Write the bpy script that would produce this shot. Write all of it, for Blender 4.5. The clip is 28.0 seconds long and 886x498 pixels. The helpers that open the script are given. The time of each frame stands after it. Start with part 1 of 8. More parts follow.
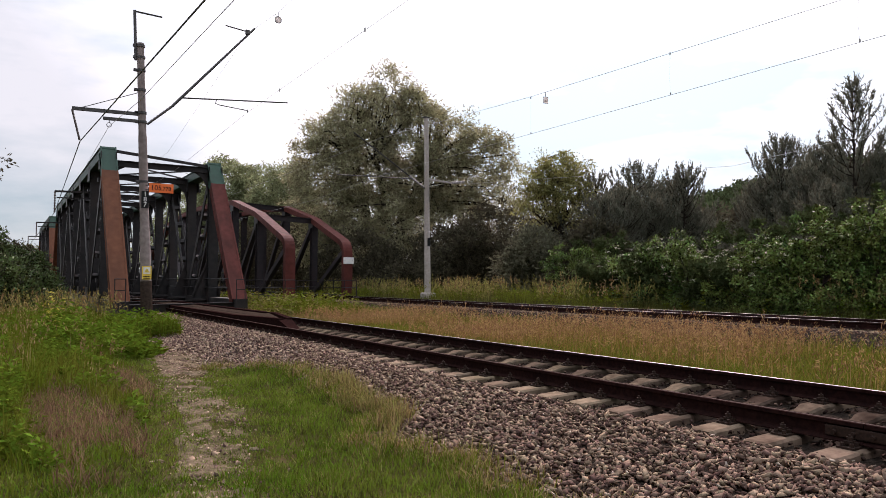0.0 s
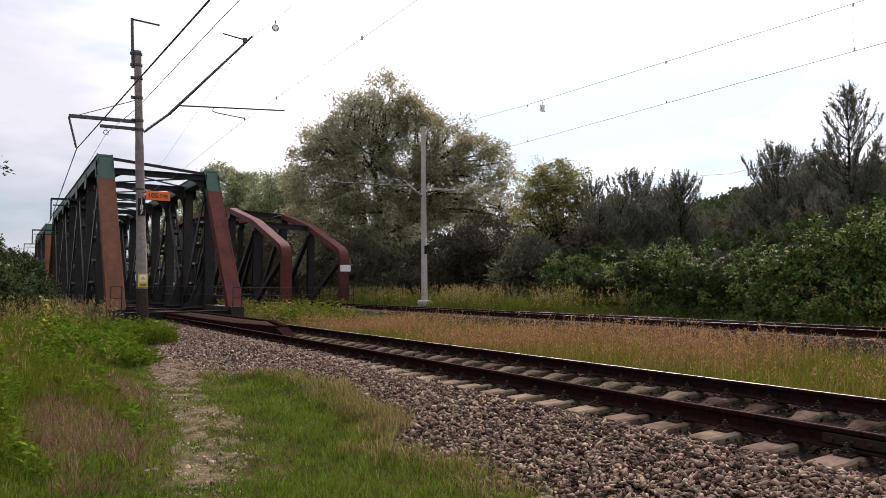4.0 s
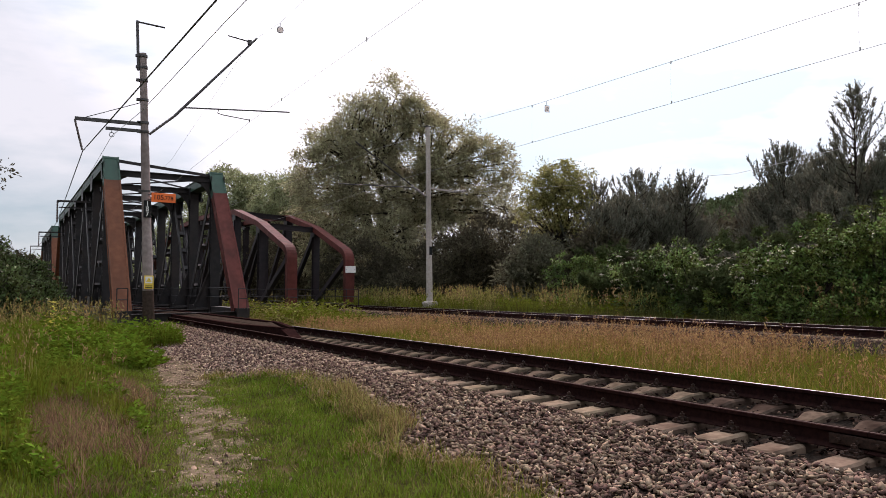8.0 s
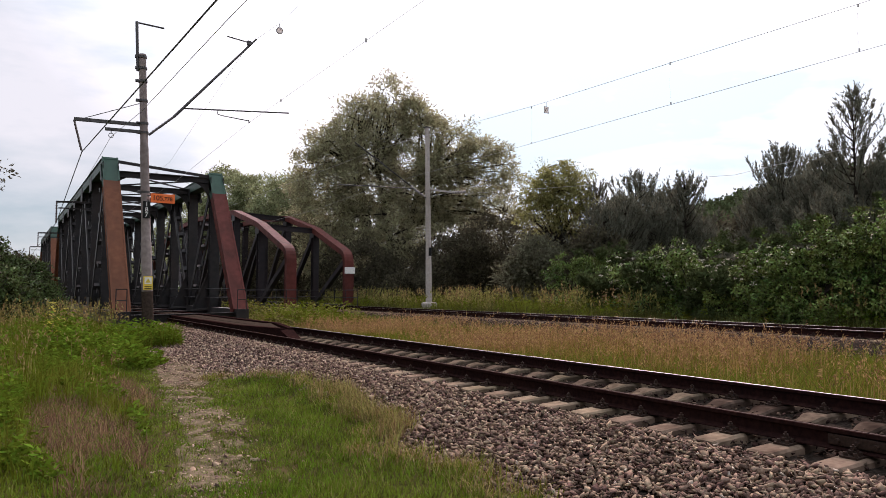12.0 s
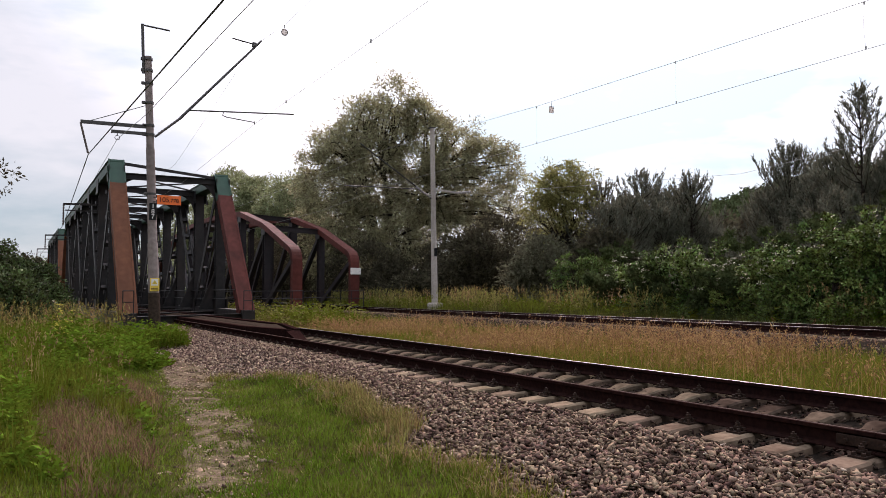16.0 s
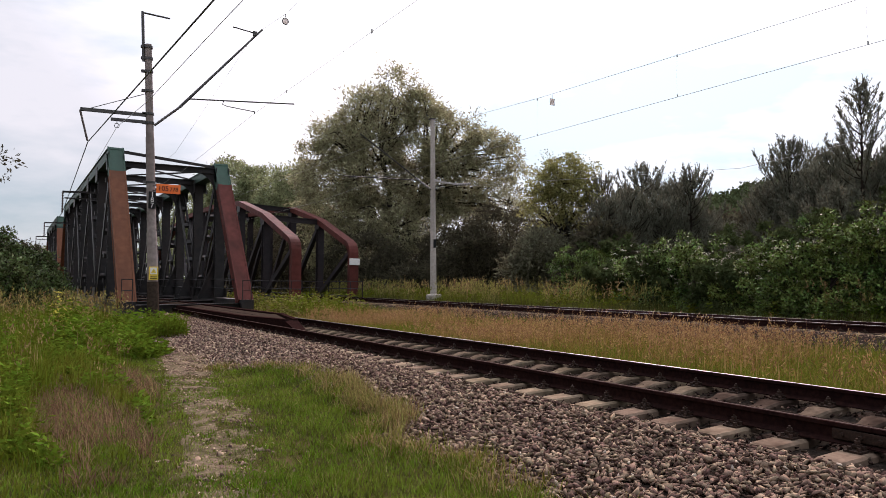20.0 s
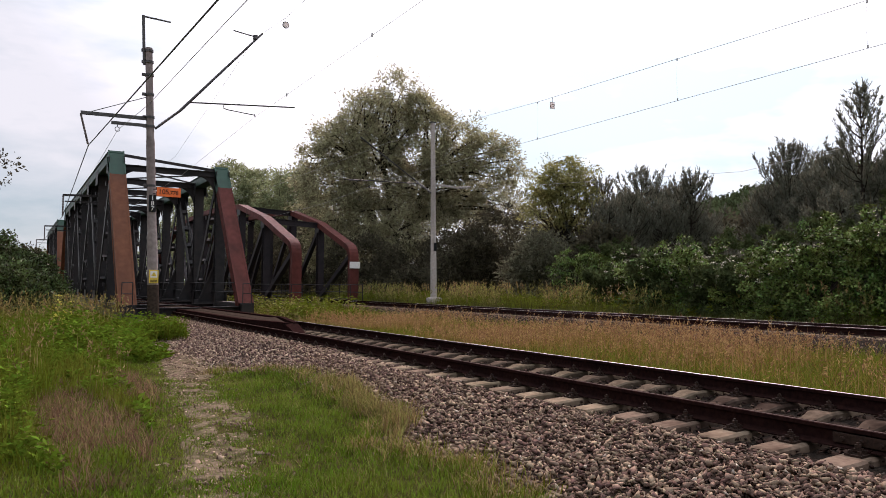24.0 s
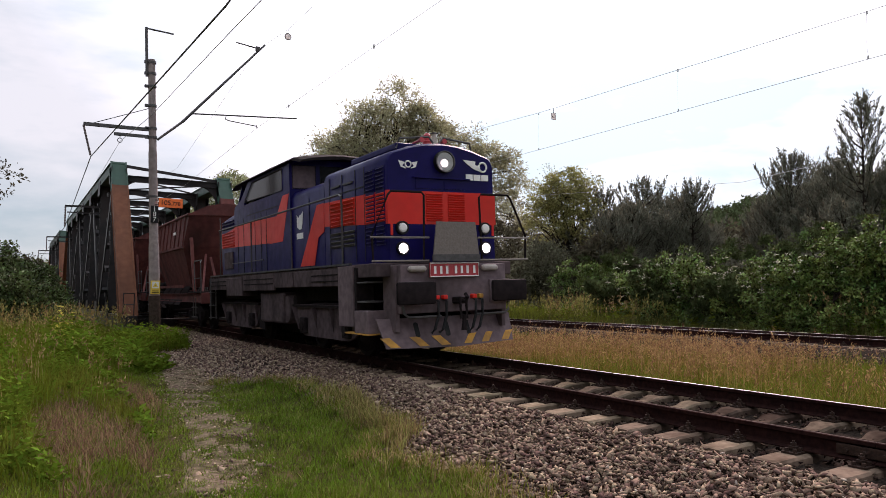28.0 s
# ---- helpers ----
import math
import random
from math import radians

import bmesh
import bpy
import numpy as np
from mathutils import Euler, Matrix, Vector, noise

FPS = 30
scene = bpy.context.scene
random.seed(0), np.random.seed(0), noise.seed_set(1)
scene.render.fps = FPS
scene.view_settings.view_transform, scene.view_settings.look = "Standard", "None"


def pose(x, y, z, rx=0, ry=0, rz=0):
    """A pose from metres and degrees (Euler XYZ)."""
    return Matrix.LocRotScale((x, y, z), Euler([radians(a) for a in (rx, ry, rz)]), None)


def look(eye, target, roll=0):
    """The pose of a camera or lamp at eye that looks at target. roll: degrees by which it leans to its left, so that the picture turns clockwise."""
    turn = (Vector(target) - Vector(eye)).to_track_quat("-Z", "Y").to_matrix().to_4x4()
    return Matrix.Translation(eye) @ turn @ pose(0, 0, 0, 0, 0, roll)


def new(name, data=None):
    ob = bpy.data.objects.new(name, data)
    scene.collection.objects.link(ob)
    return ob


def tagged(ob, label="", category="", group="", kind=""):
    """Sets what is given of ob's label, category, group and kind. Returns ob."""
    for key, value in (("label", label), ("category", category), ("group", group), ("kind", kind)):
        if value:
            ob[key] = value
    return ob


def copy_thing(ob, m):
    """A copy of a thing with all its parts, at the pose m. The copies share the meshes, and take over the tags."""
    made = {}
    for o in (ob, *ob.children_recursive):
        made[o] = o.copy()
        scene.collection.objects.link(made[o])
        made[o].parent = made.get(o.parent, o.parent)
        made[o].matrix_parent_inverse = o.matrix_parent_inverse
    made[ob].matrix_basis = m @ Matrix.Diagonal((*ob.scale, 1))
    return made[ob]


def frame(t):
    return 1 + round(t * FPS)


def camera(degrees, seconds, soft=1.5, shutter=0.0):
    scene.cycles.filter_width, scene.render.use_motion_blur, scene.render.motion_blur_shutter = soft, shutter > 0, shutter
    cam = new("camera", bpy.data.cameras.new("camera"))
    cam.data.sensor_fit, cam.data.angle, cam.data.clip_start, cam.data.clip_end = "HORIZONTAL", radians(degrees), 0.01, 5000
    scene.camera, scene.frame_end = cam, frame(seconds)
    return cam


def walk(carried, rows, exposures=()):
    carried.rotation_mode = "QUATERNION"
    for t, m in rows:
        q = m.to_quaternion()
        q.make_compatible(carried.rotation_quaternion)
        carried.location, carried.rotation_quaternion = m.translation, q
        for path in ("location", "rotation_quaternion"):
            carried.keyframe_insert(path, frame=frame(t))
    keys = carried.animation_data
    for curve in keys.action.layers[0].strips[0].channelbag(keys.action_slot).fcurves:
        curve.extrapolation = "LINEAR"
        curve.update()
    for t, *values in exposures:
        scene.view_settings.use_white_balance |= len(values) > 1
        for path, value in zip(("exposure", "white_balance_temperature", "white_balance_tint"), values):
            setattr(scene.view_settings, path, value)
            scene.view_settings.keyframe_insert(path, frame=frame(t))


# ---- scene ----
# Plan: z = 0 is the trodden path, y runs along the tracks towards the river, x across them.
# Near track centre x = 6.79, rail tops about 0.49; far track centre x = 18.3, rail tops 0.67.
EYE = (0.0, 0.0, 1.6)
ROWS = [
    (0, -30.850, 2.527, -0.140), (0.5, -30.954, 2.563, 0.106), (1, -30.865, 2.821, -0.040), (1.5, -30.920, 3.209, -0.081),
    (2, -30.856, 3.018, -0.042), (2.5, -30.682, 2.956, -0.228), (3, -30.589, 2.956, -0.408), (3.5, -30.972, 3.084, -0.270),
    (5.5, -31.162, 3.170, -0.005), (6, -30.937, 3.308, -0.116), (6.5, -30.908, 3.239, -0.139), (7, -30.944, 3.085, -0.197),
    (7.5, -30.669, 3.179, -0.082), (8, -30.700, 3.200, 0.000), (8.5, -30.527, 3.314, 0.089), (9, -30.957, 3.221, 0.267),
    (9.5, -30.849, 3.234, 0.109), (10, -30.740, 3.222, 0.246), (10.5, -30.590, 3.124, 0.120), (11, -30.522, 3.223, 0.172),
    (11.5, -30.725, 3.192, 0.034), (12, -30.754, 3.271, -0.029), (12.5, -30.834, 3.399, -0.041), (14.5, -30.395, 3.387, 0.068),
    (15, -30.401, 3.390, 0.283), (15.5, -30.485, 3.293, 0.195), (16, -30.305, 3.303, 0.195), (16.5, -30.036, 3.479, 0.445),
    (17, -30.092, 3.487, 0.462), (17.5, -30.110, 3.102, 0.365), (18, -30.281, 2.742, 0.251), (18.5, -30.035, 2.631, 0.104),
    (19, -30.310, 2.704, -0.351), (19.5, -30.428, 2.668, -0.532), (20, -30.399, 2.644, -0.367), (20.5, -30.366, 2.937, -0.535),
    (21, -30.327, 3.046, -0.389), (21.5, -30.242, 2.947, -0.473), (23.5, -30.207, 3.005, -0.399), (24, -30.382, 2.905, -0.379),
    (24.5, -30.464, 2.823, -0.299), (25, -30.449, 2.999, -0.500), (25.5, -30.289, 3.159, -0.599), (26, -30.198, 3.408, -0.371),
    (26.5, -30.242, 3.366, -0.262), (27, -30.434, 3.550, -0.281), (27.5, -30.395, 3.616, -0.235), (28, -30.260, 3.727, -0.350),
]
cam = camera(62.0, 28.0, soft=0.6)
walk(cam, [(t, pose(*EYE, 90 + pitch, roll, yaw)) for t, yaw, pitch, roll in ROWS], exposures=((0.0, 0.79, 6850, 34), (28.0, 0.79, 6850, 34)))

# ---- world and sun: a bright overcast evening ----
SUN_AZ, SUN_EL = radians(42), radians(38)


def build_world():
    w = bpy.data.worlds.new("overcast_sky")
    scene.world = w
    w.use_nodes = True
    nt = w.node_tree
    nt.nodes.clear()
    out = nt.nodes.new("ShaderNodeOutputWorld")
    bg = nt.nodes.new("ShaderNodeBackground")
    sky = nt.nodes.new("ShaderNodeTexSky")
    sky.sky_type, sky.sun_disc = "NISHITA", False
    sky.sun_elevation, sky.sun_rotation = SUN_EL, SUN_AZ
    tex = nt.nodes.new("ShaderNodeTexCoord")
    mp = nt.nodes.new("ShaderNodeMapping")
    mp.inputs["Scale"].default_value = (1.0, 1.0, 3.2)
    nz = nt.nodes.new("ShaderNodeTexNoise")
    nz.inputs["Scale"].default_value, nz.inputs["Detail"].default_value, nz.inputs["Roughness"].default_value = 2.3, 6, 0.55
    ramp = nt.nodes.new("ShaderNodeValToRGB")
    ramp.color_ramp.elements[0].position, ramp.color_ramp.elements[0].color = 0.38, (0.47, 0.69, 0.745, 1)
    ramp.color_ramp.elements[1].position, ramp.color_ramp.elements[1].color = 0.60, (1.02, 1.13, 1.12, 1)
    # the cloud is brightest round the hidden sun
    d = Vector((math.sin(SUN_AZ) * math.cos(SUN_EL), math.cos(SUN_AZ) * math.cos(SUN_EL), math.sin(SUN_EL)))
    dot = nt.nodes.new("ShaderNodeVectorMath")
    dot.operation = "DOT_PRODUCT"
    dot.inputs[1].default_value = d
    half = nt.nodes.new("ShaderNodeMapRange")
    half.inputs["From Min"].default_value, half.inputs["From Max"].default_value = -1.0, 1.0
    glow = nt.nodes.new("ShaderNodeValToRGB")
    for k, (at, v) in enumerate(((0.0, 0.53), (0.870, 0.47), (0.945, 0.92), (1.0, 1.0))):
        el = glow.color_ramp.elements[k] if k < 2 else glow.color_ramp.elements.new(at)
        el.position, el.color = at, (v * (0.95 if k == 1 else 1.0), v, v, 1)
    mul = nt.nodes.new("ShaderNodeVectorMath")
    mul.operation = "MULTIPLY"
    # an overcast vault grows brighter towards the zenith
    xyz = nt.nodes.new("ShaderNodeSeparateXYZ")
    pos = nt.nodes.new("ShaderNodeMath")
    pos.operation, pos.inputs[1].default_value = "MAXIMUM", 0.0
    powr = nt.nodes.new("ShaderNodeMath")
    powr.operation, powr.inputs[1].default_value = "POWER", 2.5
    lift = nt.nodes.new("ShaderNodeMath")
    lift.operation, lift.inputs[1].default_value, lift.inputs[2].default_value = "MULTIPLY_ADD", 1.55, 1.0
    vault = nt.nodes.new("ShaderNodeVectorMath")
    vault.operation = "SCALE"
    dim = nt.nodes.new("ShaderNodeVectorMath")
    dim.operation = "SCALE"
    dim.inputs["Scale"].default_value = 0.1
    mix = nt.nodes.new("ShaderNodeMix")
    mix.data_type = "RGBA"
    mix.inputs["Factor"].default_value = 0.9
    L = nt.links.new
    L(tex.outputs["Generated"], mp.inputs["Vector"])
    L(mp.outputs["Vector"], nz.inputs["Vector"])
    L(nz.outputs["Fac"], ramp.inputs["Fac"])
    L(tex.outputs["Generated"], dot.inputs[0])
    L(dot.outputs["Value"], half.inputs["Value"])
    L(half.outputs["Result"], glow.inputs["Fac"])
    L(ramp.outputs["Color"], mul.inputs[0])
    L(glow.outputs["Color"], mul.inputs[1])
    L(sky.outputs["Color"], dim.inputs[0])
    L(dim.outputs["Vector"], mix.inputs["A"])
    L(tex.outputs["Generated"], xyz.inputs[0])
    L(xyz.outputs["Z"], pos.inputs[0])
    L(pos.outputs[0], powr.inputs[0])
    L(powr.outputs[0], lift.inputs[0])
    L(mul.outputs["Vector"], vault.inputs[0])
    L(lift.outputs[0], vault.inputs["Scale"])
    L(vault.outputs["Vector"], mix.inputs["B"])
    L(mix.outputs["Result"], bg.inputs["Color"])
    bg.inputs["Strength"].default_value = 0.94
    L(bg.outputs["Background"], out.inputs["Surface"])
    sun = new("sun", bpy.data.lights.new("sun", "SUN"))
    sun.data.energy, sun.data.angle, sun.data.color = 2.6, radians(20), (1.0, 0.88, 0.80)
    sun.matrix_basis = look(d * 50, (0, 0, 0))


build_world()

# ---- materials ----
def pbr(name, c1, c2, scale=6.0, rough=0.7, metal=0.0, bump=0.25, stain=None, stain_scale=1.2, stain_amount=0.45,
        streak=1.0, rand=0.0, island=0.0, trans=0.0, spec=0.5, rough_var=0.12):
    """Two-scale procedural surface: c1 and c2 mix by fine noise, stain by broad noise (streak stretches it upright)."""
    m = bpy.data.materials.new(name)
    m.use_nodes = True
    nt = m.node_tree
    L = nt.links.new
    b = nt.nodes["Principled BSDF"]
    out = nt.nodes["Material Output"]
    tc = nt.nodes.new("ShaderNodeTexCoord")
    info = nt.nodes.new("ShaderNodeObjectInfo")
    off = nt.nodes.new("ShaderNodeVectorMath")
    off.operation = "MULTIPLY_ADD"
    off.inputs[1].default_value = (37, 53, 71)
    comb = nt.nodes.new("ShaderNodeCombineXYZ")
    for k in "XYZ":
        L(info.outputs["Random"], comb.inputs[k])
    L(comb.outputs[0], off.inputs[0])
    L(tc.outputs["Object"], off.inputs[2])
    fine = nt.nodes.new("ShaderNodeTexNoise")
    fine.inputs["Scale"].default_value, fine.inputs["Detail"].default_value = scale, 6
    L(off.outputs[0], fine.inputs["Vector"])
    r1 = nt.nodes.new("ShaderNodeMapRange")
    r1.inputs["From Min"].default_value, r1.inputs["From Max"].default_value = 0.34, 0.66
    L(fine.outputs["Fac"], r1.inputs["Value"])
    mix = nt.nodes.new("ShaderNodeMix")
    mix.data_type = "RGBA"
    mix.inputs["A"].default_value, mix.inputs["B"].default_value = (*c1, 1), (*c2, 1)
    L(r1.outputs[0], mix.inputs["Factor"])
    col = mix.outputs["Result"]
    if stain:
        mp = nt.nodes.new("ShaderNodeMapping")
        mp.inputs["Scale"].default_value = (1, 1, 1 / streak)
        L(off.outputs[0], mp.inputs["Vector"])
        n2 = nt.nodes.new("ShaderNodeTexNoise")
        n2.inputs["Scale"].default_value, n2.inputs["Detail"].default_value = stain_scale, 4
        L(mp.outputs[0], n2.inputs["Vector"])
        r2 = nt.nodes.new("ShaderNodeMapRange")
        r2.inputs["From Min"].default_value, r2.inputs["From Max"].default_value = 0.45, 0.72
        r2.inputs["To Max"].default_value = stain_amount
        L(n2.outputs["Fac"], r2.inputs["Value"])
        m2 = nt.nodes.new("ShaderNodeMix")
        m2.data_type = "RGBA"
        m2.inputs["B"].default_value = (*stain, 1)
        L(r2.outputs[0], m2.inputs["Factor"])
        L(col, m2.inputs["A"])
        col = m2.outputs["Result"]
    if rand or island:
        hsv = nt.nodes.new("ShaderNodeHueSaturation")
        val = nt.nodes.new("ShaderNodeMapRange")
        k = rand or island
        val.inputs["To Min"].default_value, val.inputs["To Max"].default_value = 1 - k, 1 + k
        hue = nt.nodes.new("ShaderNodeMapRange")
        hue.inputs["To Min"].default_value, hue.inputs["To Max"].default_value = 0.5 - 0.05 * k, 0.5 + 0.05 * k
        if rand:
            src = info.outputs["Random"]
        else:
            src = nt.nodes.new("ShaderNodeNewGeometry").outputs["Random Per Island"]
        L(src, val.inputs["Value"])
        L(src, hue.inputs["Value"])
        L(val.outputs[0], hsv.inputs["Value"])
        L(hue.outputs[0], hsv.inputs["Hue"])
        L(col, hsv.inputs["Color"])
        col = hsv.outputs["Color"]
    L(col, b.inputs["Base Color"])
    rr = nt.nodes.new("ShaderNodeMapRange")
    rr.inputs["To Min"].default_value, rr.inputs["To Max"].default_value = max(0.03, rough - rough_var), min(1, rough + rough_var)
    L(fine.outputs["Fac"], rr.inputs["Value"])
    L(rr.outputs[0], b.inputs["Roughness"])
    b.inputs["Metallic"].default_value = metal
    b.inputs["Specular IOR Level"].default_value = spec
    if bump:
        bp = nt.nodes.new("ShaderNodeBump")
        bp.inputs["Strength"].default_value, bp.inputs["Distance"].default_value = bump, 0.02
        L(fine.outputs["Fac"], bp.inputs["Height"])
        L(bp.outputs[0], b.inputs["Normal"])
    if trans:
        t = nt.nodes.new("ShaderNodeBsdfTranslucent")
        L(col, t.inputs["Color"])
        ms = nt.nodes.new("ShaderNodeMixShader")
        ms.inputs[0].default_value = trans
        L(b.outputs[0], ms.inputs[1])
        L(t.outputs[0], ms.inputs[2])
        L(ms.outputs[0], out.inputs["Surface"])
    return m


def glowing(name, color, strength):
    m = bpy.data.materials.new(name)
    m.use_nodes = True
    b = m.node_tree.nodes["Principled BSDF"]
    b.inputs["Base Color"].default_value = (*color, 1)
    b.inputs["Emission Color"].default_value = (*color, 1)
    b.inputs["Emission Strength"].default_value = strength
    return m


def clear_glass(name, tint=(0.02, 0.025, 0.03), rough=0.08, ior=1.45):
    m = bpy.data.materials.new(name)
    m.use_nodes = True
    b = m.node_tree.nodes["Principled BSDF"]
    b.inputs["Base Color"].default_value = (*tint, 1)
    b.inputs["Roughness"].default_value = rough
    b.inputs["Transmission Weight"].default_value = 0.5
    b.inputs["IOR"].default_value = ior
    return m


M = {}
# soil darkened in colour to deepen the shade between the grass blades
M["soil"] = pbr("grassy_soil", (0.0483, 0.04116, 0.0147), (0.0756, 0.05684, 0.02744), 5, 0.95, bump=0.5, stain=(0.034, 0.040, 0.011), stain_scale=0.5, stain_amount=0.8, spec=0.0)
M["path"] = pbr("trodden_earth", (0.180, 0.138, 0.095), (0.085, 0.066, 0.041), 16, 0.95, bump=0.8, stain=(0.046, 0.044, 0.018), stain_scale=4.0, stain_amount=0.95, spec=0.0)
# sheet below the stones, near-black so that their gaps show as deep shade
M["ballast_bed"] = pbr("ballast_gap_shade", (0.016, 0.012, 0.010), (0.045, 0.034, 0.028), 28, 0.95, bump=1.0, stain=(0.014, 0.010, 0.008), stain_scale=1.5, spec=0.0)
M["stone"] = pbr("ballast_stone", (0.1244, 0.0837, 0.06324), (0.2448, 0.1674, 0.1283), 9, 0.92, bump=0.3, island=0.6, spec=0.0)
M["stone_dusty"] = pbr("dusty_ballast_stone", (0.1836, 0.1246, 0.09858), (0.3111, 0.2158, 0.173), 9, 0.92, bump=0.3, island=0.75, spec=0.0)
M["stone_piece"] = pbr("ballast_stone_loose", (0.1244, 0.0837, 0.06324), (0.2448, 0.1674, 0.1283), 9, 0.92, bump=0.3, rand=0.75, spec=0.0)
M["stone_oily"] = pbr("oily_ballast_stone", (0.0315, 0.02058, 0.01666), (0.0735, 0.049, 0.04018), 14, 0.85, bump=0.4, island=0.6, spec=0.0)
M["stone_pale"] = pbr("pale_stone", (0.40, 0.33, 0.265), (0.25, 0.205, 0.165), 20, 0.85, bump=0.4, island=0.35, spec=0.15)
M["sleeper"] = pbr("sleeper_concrete", (0.268, 0.200, 0.142), (0.180, 0.131, 0.093), 16, 0.92, bump=0.4, stain=(0.070, 0.047, 0.033), stain_scale=2.2, stain_amount=0.8, rand=0.3, spec=0.0)
M["sleeper_oily"] = pbr("sleeper_oil_stained", (0.149, 0.110, 0.080), (0.085, 0.062, 0.0455), 14, 0.9, bump=0.4, stain=(0.035, 0.024, 0.018), stain_scale=2.4, stain_amount=0.9, rand=0.35, spec=0.0)
M["timber"] = pbr("dark_timber", (0.028, 0.020, 0.016), (0.05, 0.036, 0.028), 12, 0.85, bump=0.5, spec=0.0)
M["rail"] = pbr("rail_rust", (0.016, 0.0075, 0.0072), (0.030, 0.0135, 0.0115), 20, 0.85, bump=0.35, stain=(0.010, 0.0065, 0.007), stain_scale=3, spec=0.0)
M["rail_head_dull"] = pbr("rail_worn_steel", (0.115, 0.085, 0.075), (0.07, 0.052, 0.046), 9, 0.75, bump=0.05, spec=0.0)
M["rail_head"] = pbr("rail_running_steel", (0.25, 0.23, 0.22), (0.16, 0.145, 0.138), 9, 0.5, metal=0.8, bump=0.05)
M["clip"] = pbr("rusty_fastening", (0.022, 0.013, 0.010), (0.045, 0.025, 0.018), 40, 0.8, bump=0.3, spec=0.15)
M["steel"] = pbr("bridge_dark_paint", (0.0190, 0.0188, 0.0194), (0.0340, 0.0305, 0.0305), 3, 0.5, bump=0.12, stain=(0.050, 0.034, 0.029), stain_scale=1.3, stain_amount=0.5, streak=3, spec=0.18)
M["steel_old"] = pbr("old_bridge_dark_paint", (0.012, 0.009, 0.011), (0.024, 0.018, 0.020), 3, 0.55, bump=0.12, stain=(0.034, 0.019, 0.018), stain_scale=1.3, stain_amount=0.5, streak=3, spec=0.25)
M["steel_green"] = pbr("bridge_green_paint", (0.016, 0.055, 0.037), (0.025, 0.069, 0.046), 4, 0.5, bump=0.08, stain=(0.022, 0.028, 0.022), stain_amount=0.5, streak=3, spec=0.25)
M["steel_brown"] = pbr("bridge_oxide_primer", (0.160, 0.058, 0.028), (0.125, 0.044, 0.022), 4, 0.65, bump=0.08, stain=(0.085, 0.034, 0.019), stain_amount=0.6, streak=3, spec=0.15)
M["steel_maroon"] = pbr("bridge_maroon_primer", (0.128, 0.036, 0.029), (0.096, 0.028, 0.023), 4, 0.6, bump=0.08, stain=(0.04, 0.017, 0.014), stain_amount=0.5, streak=3, spec=0.08)
M["concrete"] = pbr("mast_concrete", (0.42, 0.38, 0.345), (0.33, 0.295, 0.265), 10, 0.85, bump=0.3, stain=(0.18, 0.15, 0.13), stain_scale=1.4, streak=5, spec=0.15)
M["mast_steel"] = pbr("mast_weathered", (0.34, 0.285, 0.270), (0.23, 0.190, 0.178), 8, 0.8, bump=0.2, stain=(0.09, 0.066, 0.058), stain_scale=1.4, stain_amount=0.6, streak=5, spec=0.05)
M["galv"] = pbr("dull_galvanised", (0.085, 0.082, 0.080), (0.055, 0.052, 0.052), 14, 0.55, metal=0.5, bump=0.1)
M["insul"] = pbr("brown_porcelain", (0.075, 0.055, 0.05), (0.11, 0.085, 0.075), 10, 0.3, bump=0.05)
M["insul_grey"] = pbr("dusty_grey_porcelain", (0.34, 0.32, 0.30), (0.26, 0.245, 0.23), 10, 0.5, bump=0.05, spec=0.2)
M["wire"] = pbr("oxidised_wire", (0.10, 0.105, 0.10), (0.07, 0.075, 0.07), 10, 0.6, metal=0.3, bump=0)
# wire lightened in colour to stand for haze against the bright sky
M["wire_hazed"] = pbr("hazed_wire", (0.46, 0.45, 0.44), (0.38, 0.37, 0.36), 10, 0.5, metal=0.3, bump=0)
M["white"] = pbr("white_enamel", (0.78, 0.77, 0.74), (0.70, 0.69, 0.66), 8, 0.4, bump=0.03)
M["marker"] = pbr("pale_marker_sheet", (0.80, 0.78, 0.76), (0.72, 0.70, 0.68), 8, 0.5, bump=0.02, trans=0.6)
M["orange"] = pbr("orange_board", (0.95, 0.20, 0.05), (0.88, 0.17, 0.045), 6, 0.5, bump=0.03, spec=0.2)
M["yellow"] = pbr("yellow_board", (0.78, 0.55, 0.06), (0.70, 0.49, 0.05), 6, 0.5, bump=0.03)
M["black"] = pbr("black_paint", (0.006, 0.006, 0.007), (0.012, 0.012, 0.012), 8, 0.5, bump=0.05, spec=0.2)
M["bark"] = pbr("grey_bark", (0.040, 0.032, 0.027), (0.022, 0.017, 0.014), 14, 0.95, bump=0.8, spec=0.0)
def leafmat(name, a, b, trans=0.22):
    return pbr(name, a, b, 0.9, 0.6, bump=0, island=0.46, trans=trans, spec=0.0)
M["leaf_willow"] = leafmat("willow_leaf", (0.292, 0.280, 0.166), (0.350, 0.332, 0.210), 0.52)
# brownish dark leaf tone with the purplish shade of the wood mixed in
M["leaf_shaded"] = leafmat("shaded_leaf", (0.064, 0.058, 0.038), (0.094, 0.083, 0.056), 0.26)
M["leaf_scrub"] = leafmat("greyish_scrub_leaf", (0.112, 0.110, 0.072), (0.152, 0.146, 0.098), 0.34)
M["leaf_olive"] = leafmat("olive_leaf", (0.268, 0.256, 0.098), (0.205, 0.200, 0.078), 0.52)
M["leaf_bush"] = pbr("bush_leaf", (0.062, 0.100, 0.026), (0.178, 0.222, 0.060), 0.9, 0.5, bump=0, island=0.95, trans=0.12, spec=0.12)
M["leaf_hedge"] = leafmat("dark_hedge_leaf", (0.040, 0.054, 0.023), (0.078, 0.098, 0.040), 0.16)
